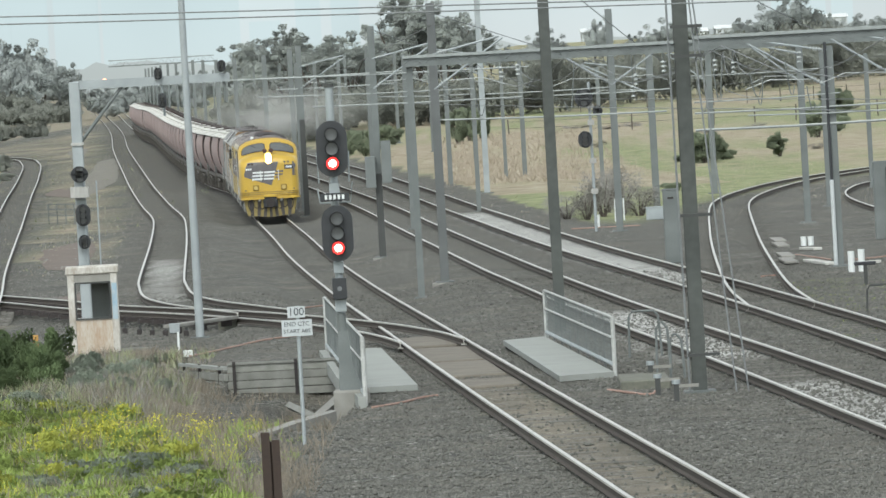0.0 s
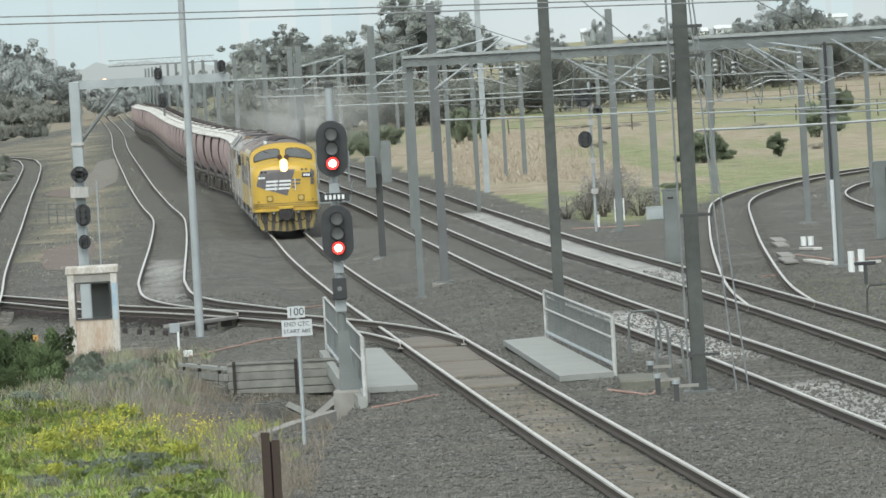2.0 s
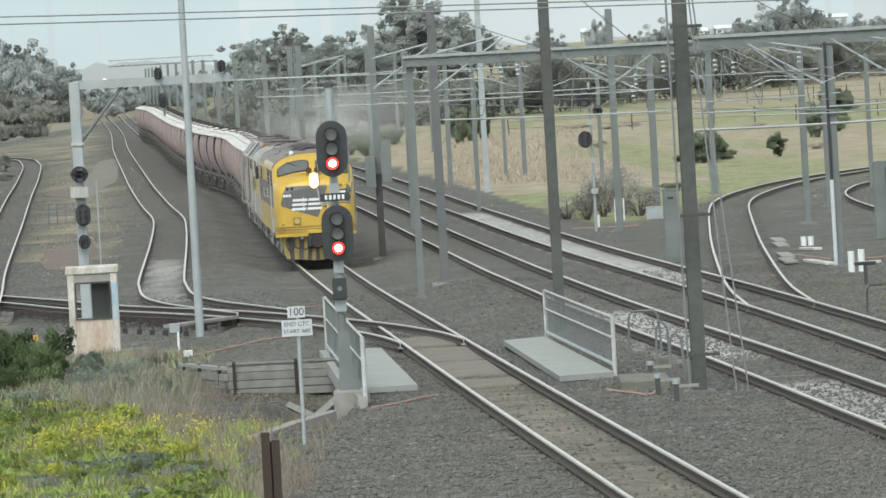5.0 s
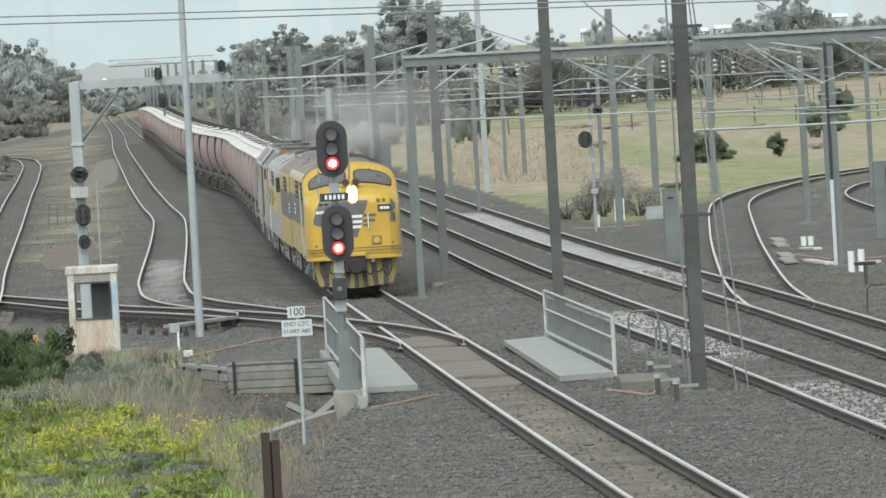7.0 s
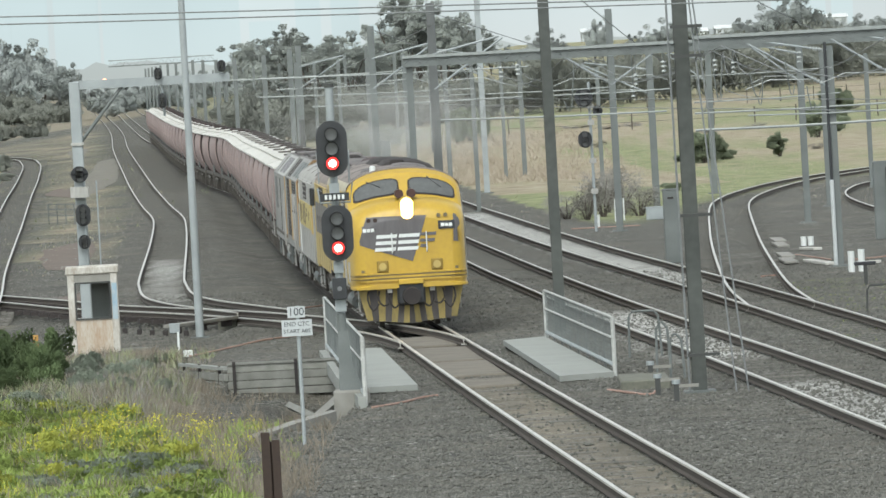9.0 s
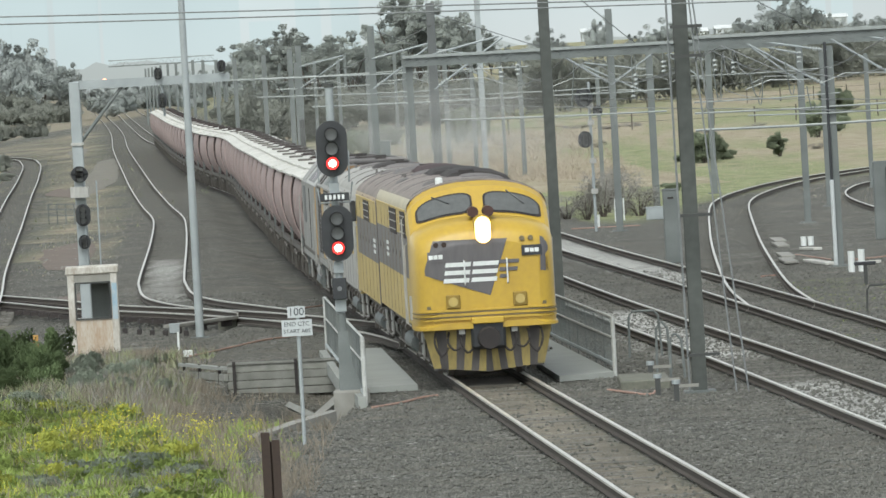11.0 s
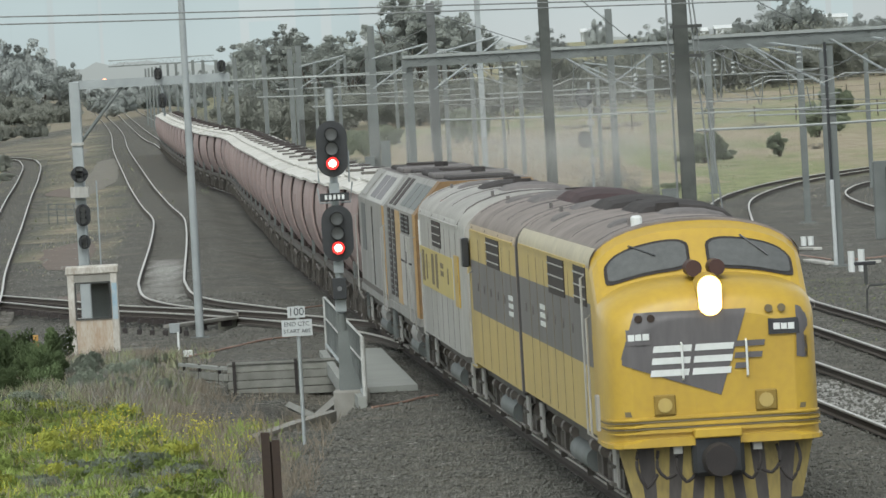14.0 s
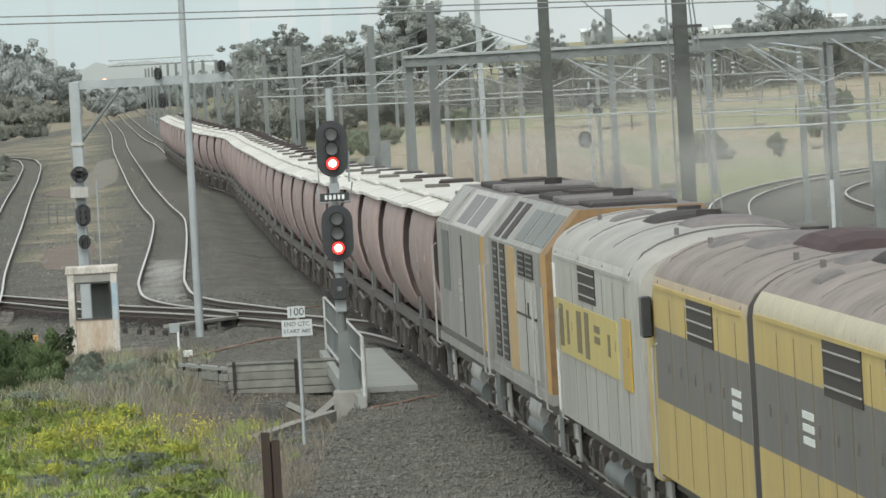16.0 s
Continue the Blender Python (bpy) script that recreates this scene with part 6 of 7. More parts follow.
pad([(-22.6, 436), (-23.0, 452), (-25.6, 478), (-25.2, 452)], "redsoil", "bare reddish soil among dry weeds")
pad([(-12.4, 226), (-11.6, 232), (-11.2, 222), (-11.9, 218)], "redsoil", "bare reddish soil among dry weeds")

# worn boards between the rails of the goods line
for y, l in ((153.0, 7.0), (161.5, 7.5), (170.0, 5.5), (145.5, 3.2)):
    x = float(line_x("goods", y))
    ang = math.atan2(float(line_x("goods", y - 2) - line_x("goods", y + 2)), 4.0)
    tp = thing("track_panel", pose(x, y, grade(y), 0, 0, math.degrees(ang)), "dusty tan board panel lying between the goods rails", "track panel", "panels between the rails")
    part("board", box(B(), (0, 0, -0.235), (1.24, l, 0.14)), M["tan"], tp, "", 0.03)

# works beside the deck
tagged(part("concrete_block", box(B(), (3.85, 140.8, -0.12), (0.98, 3.0, 0.36)), [M["mossy"]], None, "", 0.03), "stained concrete block with a mossy top", "block")


def point_motor(x, y):
    p = thing("point_rod_stand", pose(x, y, ground_z(x, y)), "small pale steel fitting on a short post", "fitting", "steel fittings")
    part("post", box(B(), (0, 0, 0.16), (0.1, 0.1, 0.36)), M["dark"], p)
    part("cap", tube(B(), [(0, 0, 0.34), (0, 0, 0.42)], 0.08, 8), M["galv"], p)
    part("arm", box(B(), (0.2, 0, 0.3), (0.45, 0.05, 0.06)), M["concrete"], p)


for x, y in ((4.04, 142.3), (4.0, 136.4), (4.25, 133.2)):
    point_motor(x, y)


def hoop(x0, x1, y, h, m, label):
    tagged(part("pipe_hoop", tube(B(), [(x0, y, -0.15), (x0 + 0.02, y, h - 0.12), (x0 + 0.1, y, h), (x1 - 0.1, y, h), (x1, y, h - 0.12), (x1 + 0.04, y, -0.15)], 0.03, 6), M[m]), label, "pipe hoop", "pipe hoops")


hoop(3.95, 4.62, 154.5, 0.86, "mid", "bent grey pipe hoop guarding the fittings")
hoop(4.3, 4.55, 146.5, 0.9, "mid", "narrow dark pipe hoop beside the mast")
hoop(4.45, 4.7, 142.5, 0.8, "mid", "narrow grey pipe hoop beside the mast")
for k in (1, 2, 4, 5):
    y = 214 + k * 6.6
    tagged(part("cover_slab", box(B(), (10.5 + 0.037 * (y - 214), y, ground_z(10, y) + 0.05), (0.42, 4.2, 0.08)), M["concrete"], None, "", 0.01), "flat concrete cover slab beside the branch track", "cover slab", "cover slabs")
hoop(10.3, 10.9, 173.0, 0.5, "dark", "dark bent pipe frame beside the outer track")
tagged(part("buffer_beam", box(B(), (11.6, 194.7, 0.35), (0.6, 0.2, 0.1)), M["black"], None, "", 0.02), "short black steel beam on a stand", "beam")
tagged(part("beam_stand", box(B(), (11.6, 194.7, 0.02), (0.1, 0.15, 0.6)), M["dark"]), "dark stand under the steel beam", "stand")
pb = thing("pole_box", pose(14.0, 226.0, ground_z(14.0, 226.0)), "grey equipment box on a dark steel post", "equipment box", "lineside cabinets")
part("box_body", box(B(), (0.22, 0, 1.7), (0.7, 0.5, 2.5)), M["mid"], pb, "", 0.015)
part("box_door", box(B(), (0.22, -0.256, 1.7), (0.58, 0.012, 2.3)), M["mid"], pb)
part("post", box(B(), (0.32, -0.34, 1.3), (0.13, 0.13, 2.9)), M["dark"], pb)
tagged(part("white_pipe", tube(B(), [(11.80, 212.62, -0.3), (11.80, 212.62, 2.35)], 0.065, 10), M["board"]), "white downpipe strapped to the mast", "pipe")
tagged(part("black_pipe", tube(B(), [(11.80, 212.62, 2.35), (11.80, 212.62, 6.5)], 0.045, 8), M["black"]), "black cable pipe running up the mast", "pipe")


# ---- growth ----
def leaf_quads(verts, faces, c, r, n, size, rng, flat=0.75):
    """Small leaves scattered through a clump."""
    for _ in range(n):
        d = Vector((rng.gauss(0, 1), rng.gauss(0, 1), rng.gauss(0, 1)))
        d = d.normalized() * rng.random() ** 0.4
        p = Vector(c) + Vector((d.x * r, d.y * r, d.z * r * flat))
        u = Vector((rng.gauss(0, 1), rng.gauss(0, 1), rng.gauss(0, 1))).normalized()
        w = u.orthogonal().normalized() * size * (0.5 + rng.random())
        u = u * size * (0.4 + rng.random() * 0.5)
        i = len(verts)
        verts.extend((p - u - w, p + u - w * 0.6, p + u * 1.2 + w, p - u * 0.7 + w * 0.8))
        faces.append((i, i + 1, i + 2, i + 3))


def mesh_of(name, verts, faces, m, middle=None):
    """A mesh from points and faces; middle: the point from which its leaves face outwards."""
    me = bpy.data.meshes.new(name)
    me.from_pydata([tuple(v) for v in verts], [], faces)
    me.materials.append(m)
    if middle is not None:
        d = np.array([tuple(v) for v in verts]) - np.array(middle)
        outward(me, d / np.maximum(1e-6, np.linalg.norm(d, axis=1, keepdims=True)))
    return me


def outward(me, d):
    me.attributes.new("outward", "FLOAT_VECTOR", "POINT").data.foreach_set("vector", np.asarray(d, dtype=np.float32).ravel())


def mass(name, spots, label, category):
    """Many plants that nobody could count, joined into one growth. spots: plant, x, y, width, height, turn, sink."""
    P, D, mats = [], [], []
    for src, x, y, sx, sz, turn, sink in spots:
        me = next(o for o in src.children if "outward" in o.data.attributes).data
        n = len(me.vertices)
        co, dr = np.empty(n * 3, np.float32), np.empty(n * 3, np.float32)
        me.vertices.foreach_get("co", co)
        me.attributes["outward"].data.foreach_get("vector", dr)
        r = np.array(Matrix.Rotation(turn, 3, "Z"))
        P.append((co.reshape(-1, 3) * (sx, sx, sz)) @ r.T + (x, y, ground_z(x, y) - sink))
        D.append(dr.reshape(-1, 3) @ r.T)
        if me.materials[0] not in mats:
            mats.append(me.materials[0])
    P, D = np.concatenate(P), np.concatenate(D)
    me = bpy.data.meshes.new(name)
    me.from_pydata(P, [], np.arange(len(P)).reshape(-1, 4))
    me.materials.append(mats[0])
    outward(me, D)
    return tagged(new(name, me), label, category, "", "stuff")


def tree(seed, h, w, dense, label, m="leaf", leaves=110, size=0.1):
    """A gum tree: leaning trunk, forked limbs, crown of open leaf clumps."""
    rng = random.Random(seed)
    t = thing("tree", Matrix.Translation((0, -900, 0)), label, "tree", "trees beyond the yard")
    bm, tips = B(), []
    fork = Vector((rng.uniform(-0.4, 0.4), 0, h * 0.32))
    tube(bm, [(0, 0, -0.3), fork * 0.6, fork], 0.045 * h * 0.6, 8, 0.03 * h * 0.5)
    for k in range(7):
        a = 2 * math.pi * (k + rng.random() * 0.6) / 7
        tip = Vector((math.cos(a) * w * rng.uniform(0.15, 0.42), math.sin(a) * w * rng.uniform(0.15, 0.42), h * rng.uniform(0.55, 0.93)))
        tube(bm, [fork, (fork + tip) / 2 + Vector((0, 0, h * 0.05)), tip], 0.014 * h, 6, 0.03)
        tips.append(tip)
    part("trunk", bm, M["bark"], t)
    V, F = [], []
    for tip in tips:
        for _ in range(dense):
            c = tip + Vector((rng.gauss(0, w * 0.14), rng.gauss(0, w * 0.14), rng.gauss(0, h * 0.08)))
            leaf_quads(V, F, c, w * rng.uniform(0.06, 0.16), leaves, size, rng)
    ob = new("crown", mesh_of("crown", V, F, M[m], (0, 0, h * 0.45)))
    ob.parent = t
    return t


def shrub(seed, h, w, label, m="bush", size=0.09, n=60):
    rng = random.Random(seed)
    t = thing("shrub", Matrix.Translation((0, -900, 0)), label, "shrub", "shrubs")
    bm, V, F = B(), [], []
    for k in range(9):
        a = rng.random() * 6.28
        tip = Vector((math.cos(a) * w * 0.33, math.sin(a) * w * 0.33, h * rng.uniform(0.35, 0.85)))
        tube(bm, [(0, 0, -0.1), tip * 0.5 + Vector((0, 0, h * 0.1)), tip], 0.03 * h, 5, 0.01)
        for _ in range(4):
            leaf_quads(V, F, tip + Vector((rng.gauss(0, w * 0.1), rng.gauss(0, w * 0.1), rng.gauss(0, h * 0.09))), w * 0.16, n, size, rng)
        leaf_quads(V, F, tip * 0.5, w * 0.2, n, size, rng)
    part("stem", bm, M["bark"], t)
    ob = new("leaves", mesh_of("leaves", V, F, M[m], (0, 0, h * 0.05)))
    ob.parent = t
    return t


def place(src, x, y, sx, sz, turn, sink=0.1):
    """A copy of a plant, stretched and turned."""
    return copy_thing(src, Matrix.Translation((x, y, ground_z(x, y) - sink)) @ Matrix.Rotation(turn, 4, "Z") @ Matrix.Diagonal((sx, sx, sz, 1)))


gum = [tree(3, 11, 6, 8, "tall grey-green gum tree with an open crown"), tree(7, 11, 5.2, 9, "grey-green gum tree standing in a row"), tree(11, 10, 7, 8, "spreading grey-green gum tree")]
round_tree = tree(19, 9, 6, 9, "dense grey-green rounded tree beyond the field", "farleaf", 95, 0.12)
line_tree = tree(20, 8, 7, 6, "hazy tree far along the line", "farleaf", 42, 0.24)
rng = random.Random(5)
# the row along the line: distance across and along, height
ROW = [(-23.0, 890, 12.4), (-21.4, 870, 12.4), (-19.6, 850, 13.4), (-17.6, 830, 12.0), (-15.8, 790, 11.4), (-14.2, 720, 8.6), (-12.4, 715, 10.6), (-10.8, 700, 10.2), (-9.0, 716, 10.8), (-8.0, 700, 10.4), (-6.6, 720, 9.4), (-5.2, 705, 10.8), (-3.6, 716, 11.2), (-2.2, 700, 12.6), (-1.2, 712, 13.4), (0.2, 722, 11.0), (1.2, 700, 10.4), (2.4, 718, 10.3), (3.6, 740, 9.8)]
for i, (x, y, h) in enumerate(ROW):
    k = rng.uniform(0.85, 1.15)
    place(gum[i % 3], x, y, k, (h * (0.82 if x < -4 else 1.0) + 0.5) / 11, rng.random() * 6)
# the rise beyond the field: rounded trees standing apart and in clumps
RISE = [(7.4, 4.8, 0.55), (9.8, 4.6, 0.6), (12.0, 4.2, 0.5), (17.0, 4.6, 0.6), (19.4, 5.2, 0.6), (21.6, 4.6, 0.55), (27.4, 6.0, 0.5), (28.8, 6.2, 0.55), (34.5, 4.2, 0.5), (37.2, 4.8, 0.7), (40.0, 5.4, 0.8), (42.6, 5.6, 0.7),
        (51.5, 5.0, 0.8), (54.2, 5.6, 0.9), (57.0, 7.0, 0.9), (59.8, 8.4, 1.1), (62.8, 7.6, 0.95), (66.0, 5.2, 0.7), (69.0, 4.4, 0.7), (72.0, 4.8, 0.8), (75.0, 4.6, 0.7), (78.0, 5.4, 0.8), (81.0, 5.0, 0.8)]
for x, h, k in RISE:
    y = 1190 + rng.uniform(-25, 25)
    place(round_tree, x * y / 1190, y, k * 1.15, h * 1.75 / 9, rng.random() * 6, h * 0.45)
# scrub along the line, lost in the distance
far = []
for i in range(90):
    y = rng.uniform(1280, 1800)
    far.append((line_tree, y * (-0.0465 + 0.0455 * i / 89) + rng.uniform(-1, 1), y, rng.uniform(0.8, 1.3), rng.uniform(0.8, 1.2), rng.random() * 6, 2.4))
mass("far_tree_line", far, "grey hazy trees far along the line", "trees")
# lower scrub under and between the trees
scrub = shrub(23, 4.2, 6.0, "low dark scrub under the trees", "scrubleaf", 0.14, 58)
row = []
for i in range(136):
    x = -26.5 + i * 0.72
    y = 690 + 4.2 * max(0, x) + 20 * max(0, -15 - x) + rng.uniform(-15, 15)
    tall = (1.0 + 0.5 * noise.noise((x * 0.13, 0, 4))) * (1.0 if x < 14 else 1.3)
    row.append((scrub, x, min(y, 960), rng.uniform(0.55, 0.95), rng.uniform(0.7, 1.15) * tall, rng.random() * 6, 0.1))
mass("understorey_scrub", row, "dull scrub filling in under the trees", "scrub")
# the wooded rise and scrub on the other side
for x, y, h, k in ((-83, 1330, 14.2, 1.5), (-79, 1300, 14.6, 1.5), (-75.5, 1320, 14.4, 1.4), (-72, 1300, 12.6, 1.3), (-69.6, 1320, 10.4, 1.1), (-67.6, 1310, 8.0, 0.9), (-87, 1310, 13.0, 1.5), (-81, 1290, 11, 1.4), (-77, 1285, 11, 1.4), (-73, 1280, 9.5, 1.2)):
    place(round_tree, x, y, k * 1.05, (h + 3.6) / 9, rng.random() * 6, 2.5)
row = [(scrub, -90 + i * 0.95 + rng.uniform(-1, 1), 1275 + rng.uniform(-8, 8), rng.uniform(0.8, 1.3), rng.uniform(1.0, 1.9) * (1.0 if i < 16 else 0.8), rng.random() * 6, 1.8) for i in range(26)]
mass("wood_edge_scrub", row, "dull scrub along the foot of the wooded rise", "scrub")
for i in range(30):
    y = rng.uniform(960, 1220)
    x = float(line_x("siding", y)) - rng.uniform(7.5, 19) * y / 800
    place(scrub, x, y, rng.uniform(0.15, 0.35), rng.uniform(0.3, 0.6), rng.random() * 6, 0.8)
# low scrub on the waste ground past the yard track
dry_scrub = shrub(25, 1.5, 2.6, "dull brown-green scrub on waste ground", "scrubleaf", 0.12, 28)
row = []
for i in range(90):
    y = rng.uniform(420, 1000)
    x = min(float(line_x("yard", min(y, 735))) - 2.5, -0.0515 * y) - rng.random() ** 1.5 * 0.018 * y
    row.append((dry_scrub, x, y, rng.uniform(0.5, 1.3), rng.uniform(0.4, 1.3), rng.random() * 6, 0.1))
mass("waste_ground_scrub", row, "dull brown-green scrub on waste ground", "scrub")
# bushes in the field
bushy = shrub(29, 1.8, 2.2, "dark green bush in the dry field", "fieldbush", 0.065, 110)
pale_shrub = shrub(30, 2.4, 1.3, "upright grey-green shrub in the dry field", "fieldbush", 0.05, 120)
place(pale_shrub, 21.3, 440, 1.0, 0.85, 1.0)
for x, y, k, z in ((-5.8, 560, 0.85, 1.25), (-7.0, 575, 0.8, 1.2), (-4.6, 570, 0.8, 1.05), (-3.4, 575, 0.6, 0.8), (1.6, 560, 0.8, 1.5), (2.6, 570, 0.9, 1.6), (3.6, 580, 0.8, 1.4), (16.3, 432, 0.9, 1.15), (16.9, 436, 0.8, 0.85), (17.8, 440, 0.7, 0.4), (27.0, 500, 1.0, 1.5), (15.2, 440, 0.5, 0.3), (29.5, 520, 0.8, 0.7), (31.8, 560, 1.1, 1.6), (11.6, 355, 0.5, 0.3)):
    place(bushy, x, y, k, z, rng.random() * 6)
twiggy = shrub(31, 1.7, 1.9, "leafless grey thicket beside the outer track", "twig", 0.02, 110)
for x, y, k in ((6.2, 300, 1.0), (7.0, 304, 1.25), (7.9, 306, 1.2), (5.4, 303, 0.7), (7.4, 312, 1.3), (8.5, 302, 0.8)):
    place(twiggy, x, y, 1.0, k, rng.random() * 6)


for _ in range(10):
    y = rng.uniform(420, 690)
    place(twiggy, rng.uniform(4, 30) * y / 480, y, rng.uniform(0.5, 1.3), rng.uniform(0.15, 0.35), rng.random() * 6)


def fence(y, x0, x1, label):
    """Leaning posts with two wires across the field."""
    f = thing("field_fence", Matrix(), label, "fence", "field fences")
    frng = random.Random(int(y))
    xs = [x0 + i * 3.4 for i in range(int((x1 - x0) / 3.4))]
    me = finish("post", tube(B(), [(0, 0, -0.2), (0, 0, 1.35)], 0.06, 6), M["bark"])
    for x in xs:
        piece("post", me, f, pose(x, y, ground_z(x, y), 0, frng.uniform(-3, 3), 0))
    for h in (0.6, 1.15):
        part("wire", tube(B(), [(x, y, ground_z(x, y) + h) for x in xs], 0.012, 4, caps=False), M["rust"], f)


fence(585, 6, 62, "old timber post and wire fence across the field")
fence(720, 8, 70, "far timber post and wire fence below the trees")


def blades(name, spots, h, w, m, label, lean=0.5, seed=1):
    """Many thin leaves or stalks as one growth."""
    rng = random.Random(seed)
    V, F = [], []
    for x, y in spots:
        z = ground_z(x, y) - 0.03
        hh = h * rng.uniform(0.5, 1.3)
        d = Vector((rng.gauss(0, lean), rng.gauss(0, lean), 1)).normalized() * hh
        s = Vector((rng.gauss(0, 1), rng.gauss(0, 1), 0)).normalized() * w * rng.uniform(0.6, 1.3)
        p = Vector((x, y, z))
        i = len(V)
        V += [p - s, p + s, p + d * 0.6 + s * 0.7, p + d, p + d * 0.6 - s * 0.7]
        F.append((i, i + 1, i + 2, i + 3, i + 4))
    return tagged(new(name, mesh_of(name, V, F, M[m])), label, "growth", "", "stuff")


def scatter(n, x0, x1, y0, y1, keep, seed, clump=0.0):
    rng = random.Random(seed)
    out = []
    while len(out) < n:
        x, y = rng.uniform(x0, x1), rng.uniform(y0, y1)
        if keep(x, y) + clump * noise.noise((x * 1.6, y * 0.45, seed)) > rng.random():
            out.append((x, y))
    return out


edge = bank_edge
weeds = lambda x, y: 1.0 if x < edge(y) else 0.0


def heads(name, spots, z0, z1, size, m, label, seed=1):
    """Small flower heads held above the ground."""
    rng = random.Random(seed)
    V, F = [], []
    for x, y in spots:
        leaf_quads(V, F, (x, y, ground_z(x, y) + rng.uniform(z0, z1)), size, 2, size * 0.6, rng)
    return tagged(new(name, mesh_of(name, V, F, M[m])), label, "flowers", "", "stuff")


blades("weed_bed", scatter(46000, -9.8, -2.6, 98, 143, lambda x, y: weeds(x, y) * (0.8 if y < 138 else 0.4), 3, 0.5), 0.14, 0.009, "weed", "bright green weeds covering the bank", 0.9)
blades("tall_weed_tufts", scatter(7000, -9.8, -3.0, 104, 146, lambda x, y: weeds(x, y) * 0.1, 5, 1.4), 0.27, 0.010, "weed", "taller green tufts among the weeds", 0.6, 2)
bloom = lambda x, y: weeds(x - 0.1, y) * (0.42 if 125 < y < 141 and x > -7.6 + 0.03 * (y - 125) else -0.5)
blades("flowering_stems", scatter(3500, -8.8, -3.6, 104, 144, bloom, 9, 1.8), 0.24, 0.012, "yellowgreen", "yellow-green flowering weed stems on the bank", 0.7, 16)
blades("olive_herbs", scatter(6500, -10.5, -5.6, 142, 170, lambda x, y: 0.3 if x < -5.8 - 0.06 * (y - 145) else 0.0, 67, 1.3), 0.36, 0.013, "olive", "olive-green herbs among the dry stalks", 0.7, 17)
heads("yellow_flower_heads", scatter(900, -8.8, -3.6, 104, 144, lambda x, y: weeds(x - 0.1, y) * (0.42 if 125 < y < 141 and x > -7.6 + 0.03 * (y - 125) else -0.5), 9, 1.1), 0.08, 0.3, 0.022, "flower", "yellow flower heads among the weeds", 4)
dryside = lambda x, y: 0.0 if (x > -6.5 and y > 146) else (1.0 if edge(y) - 0.15 < x < edge(y) + 1.5 else 0.0)
blades("dry_stalk_patch", scatter(9500, -8.5, -2.2, 108, 160, lambda x, y: dryside(x, y) * 0.3, 33, 1.0), 0.34, 0.007, "dry", "dry brown stalks on the drain bank", 0.5, 7)
blades("grey_stalk_thicket", scatter(2600, -8.9, -5.6, 141, 166, lambda x, y: 0.4 if x < -6.0 - 0.1 * max(0, y - 150) and x > edge(y) + 0.1 else 0.0, 71, 1.5), 0.42, 0.006, "twig", "tall bare grey stalks standing on the drain bank", 0.35, 18)
blades("brown_stalk_thicket", scatter(2200, -8.0, -4.9, 133, 160, lambda x, y: 0.4 if x < -5.2 - 0.08 * max(0, y - 140) and x > edge(y) + 0.1 else 0.0, 73, 1.5), 0.36, 0.006, "dry", "brown dead stalks standing on the drain bank", 0.4, 19)
blades("dry_grass_strip", scatter(9000, -11, -5.6, 142, 174, lambda x, y: 0.5 if x < -6.4 - 0.04 * (y - 150) else 0.0, 35, 1.0), 0.3, 0.009, "dry", "dry grass and rubbish behind the bushes", 0.6, 8)
blades("grey_herbs", scatter(4500, -11, -6.0, 140, 168, lambda x, y: 0.35 if x < -6.6 else 0.0, 37, 1.2), 0.3, 0.016, "grey_leaf", "grey-green herbs behind the bank", 0.8, 9)
blades("yard_weeds", scatter(2500, -34, -12, 255, 600, lambda x, y: 0.8 if line_x("yard", y) + 1.6 < x < line_x("siding", y) - 2.0 else 0.0, 41, 0.8), 0.08, 0.03, "straw", "dry weeds between yard track and siding", 0.6, 10)
blades("scrubby_grass", scatter(9000, -75, -14, 260, 900, lambda x, y: 0.6 if x < line_x("yard", min(y, 730)) - 2.4 - max(0, y - 730) * 0.02 else 0.0, 61, 1.0), 0.2, 0.045, "olive", "scrubby grey-green grass beyond the yard track", 0.9, 14)
blades("straw_tufts", scatter(5000, -75, -14, 260, 900, lambda x, y: 0.5 if x < line_x("yard", min(y, 730)) - 2.4 - max(0, y - 730) * 0.02 else 0.0, 63, 1.2), 0.16, 0.045, "straw", "pale straw tufts beyond the yard track", 0.9, 15)
blades("field_grass", scatter(26000, 0, 60, 290, 620, lambda x, y: 0.7 if x > line_x("outer", y) + 5 and y > np.interp(x, FIELD_X, FIELD_Y) + 3 else 0.0, 43, 1.0), 0.14, 0.02, "straw", "tufts of pale dry grass in the field", 0.7, 11)
blades("tall_dry_grass", scatter(11000, 0, 12, 402, 600, lambda x, y: 0.5 if line_x("outer", y) + 3.6 < x < line_x("outer", y) + 12 - (y - 385) * 0.02 else 0.0, 81, 1.4), 0.42, 0.022, "pinkgrass", "tall pinkish dry grass standing beside the line", 0.65, 20)
blades("trackside_weeds", scatter(2600, 9.5, 13.8, 174, 202, lambda x, y: 0.4 if x > line_x("outer", y) + 1.6 else 0.0, 47, 1.4), 0.07, 0.012, "weed", "low green weeds beside the outer track", 0.9, 12)
blades("ballast_weeds", scatter(1200, 9.0, 12.0, 128, 170, lambda x, y: 0.1 if line_x("inner", y) + 1.4 < x < line_x("outer", y) - 1.4 else 0.0, 53, 1.2), 0.07, 0.012, "weed", "thin green weeds in the ballast between tracks", 0.9, 13)
near_bush = shrub(37, 1.15, 1.5, "dark green bush on the bank", "bush", 0.035, 130)
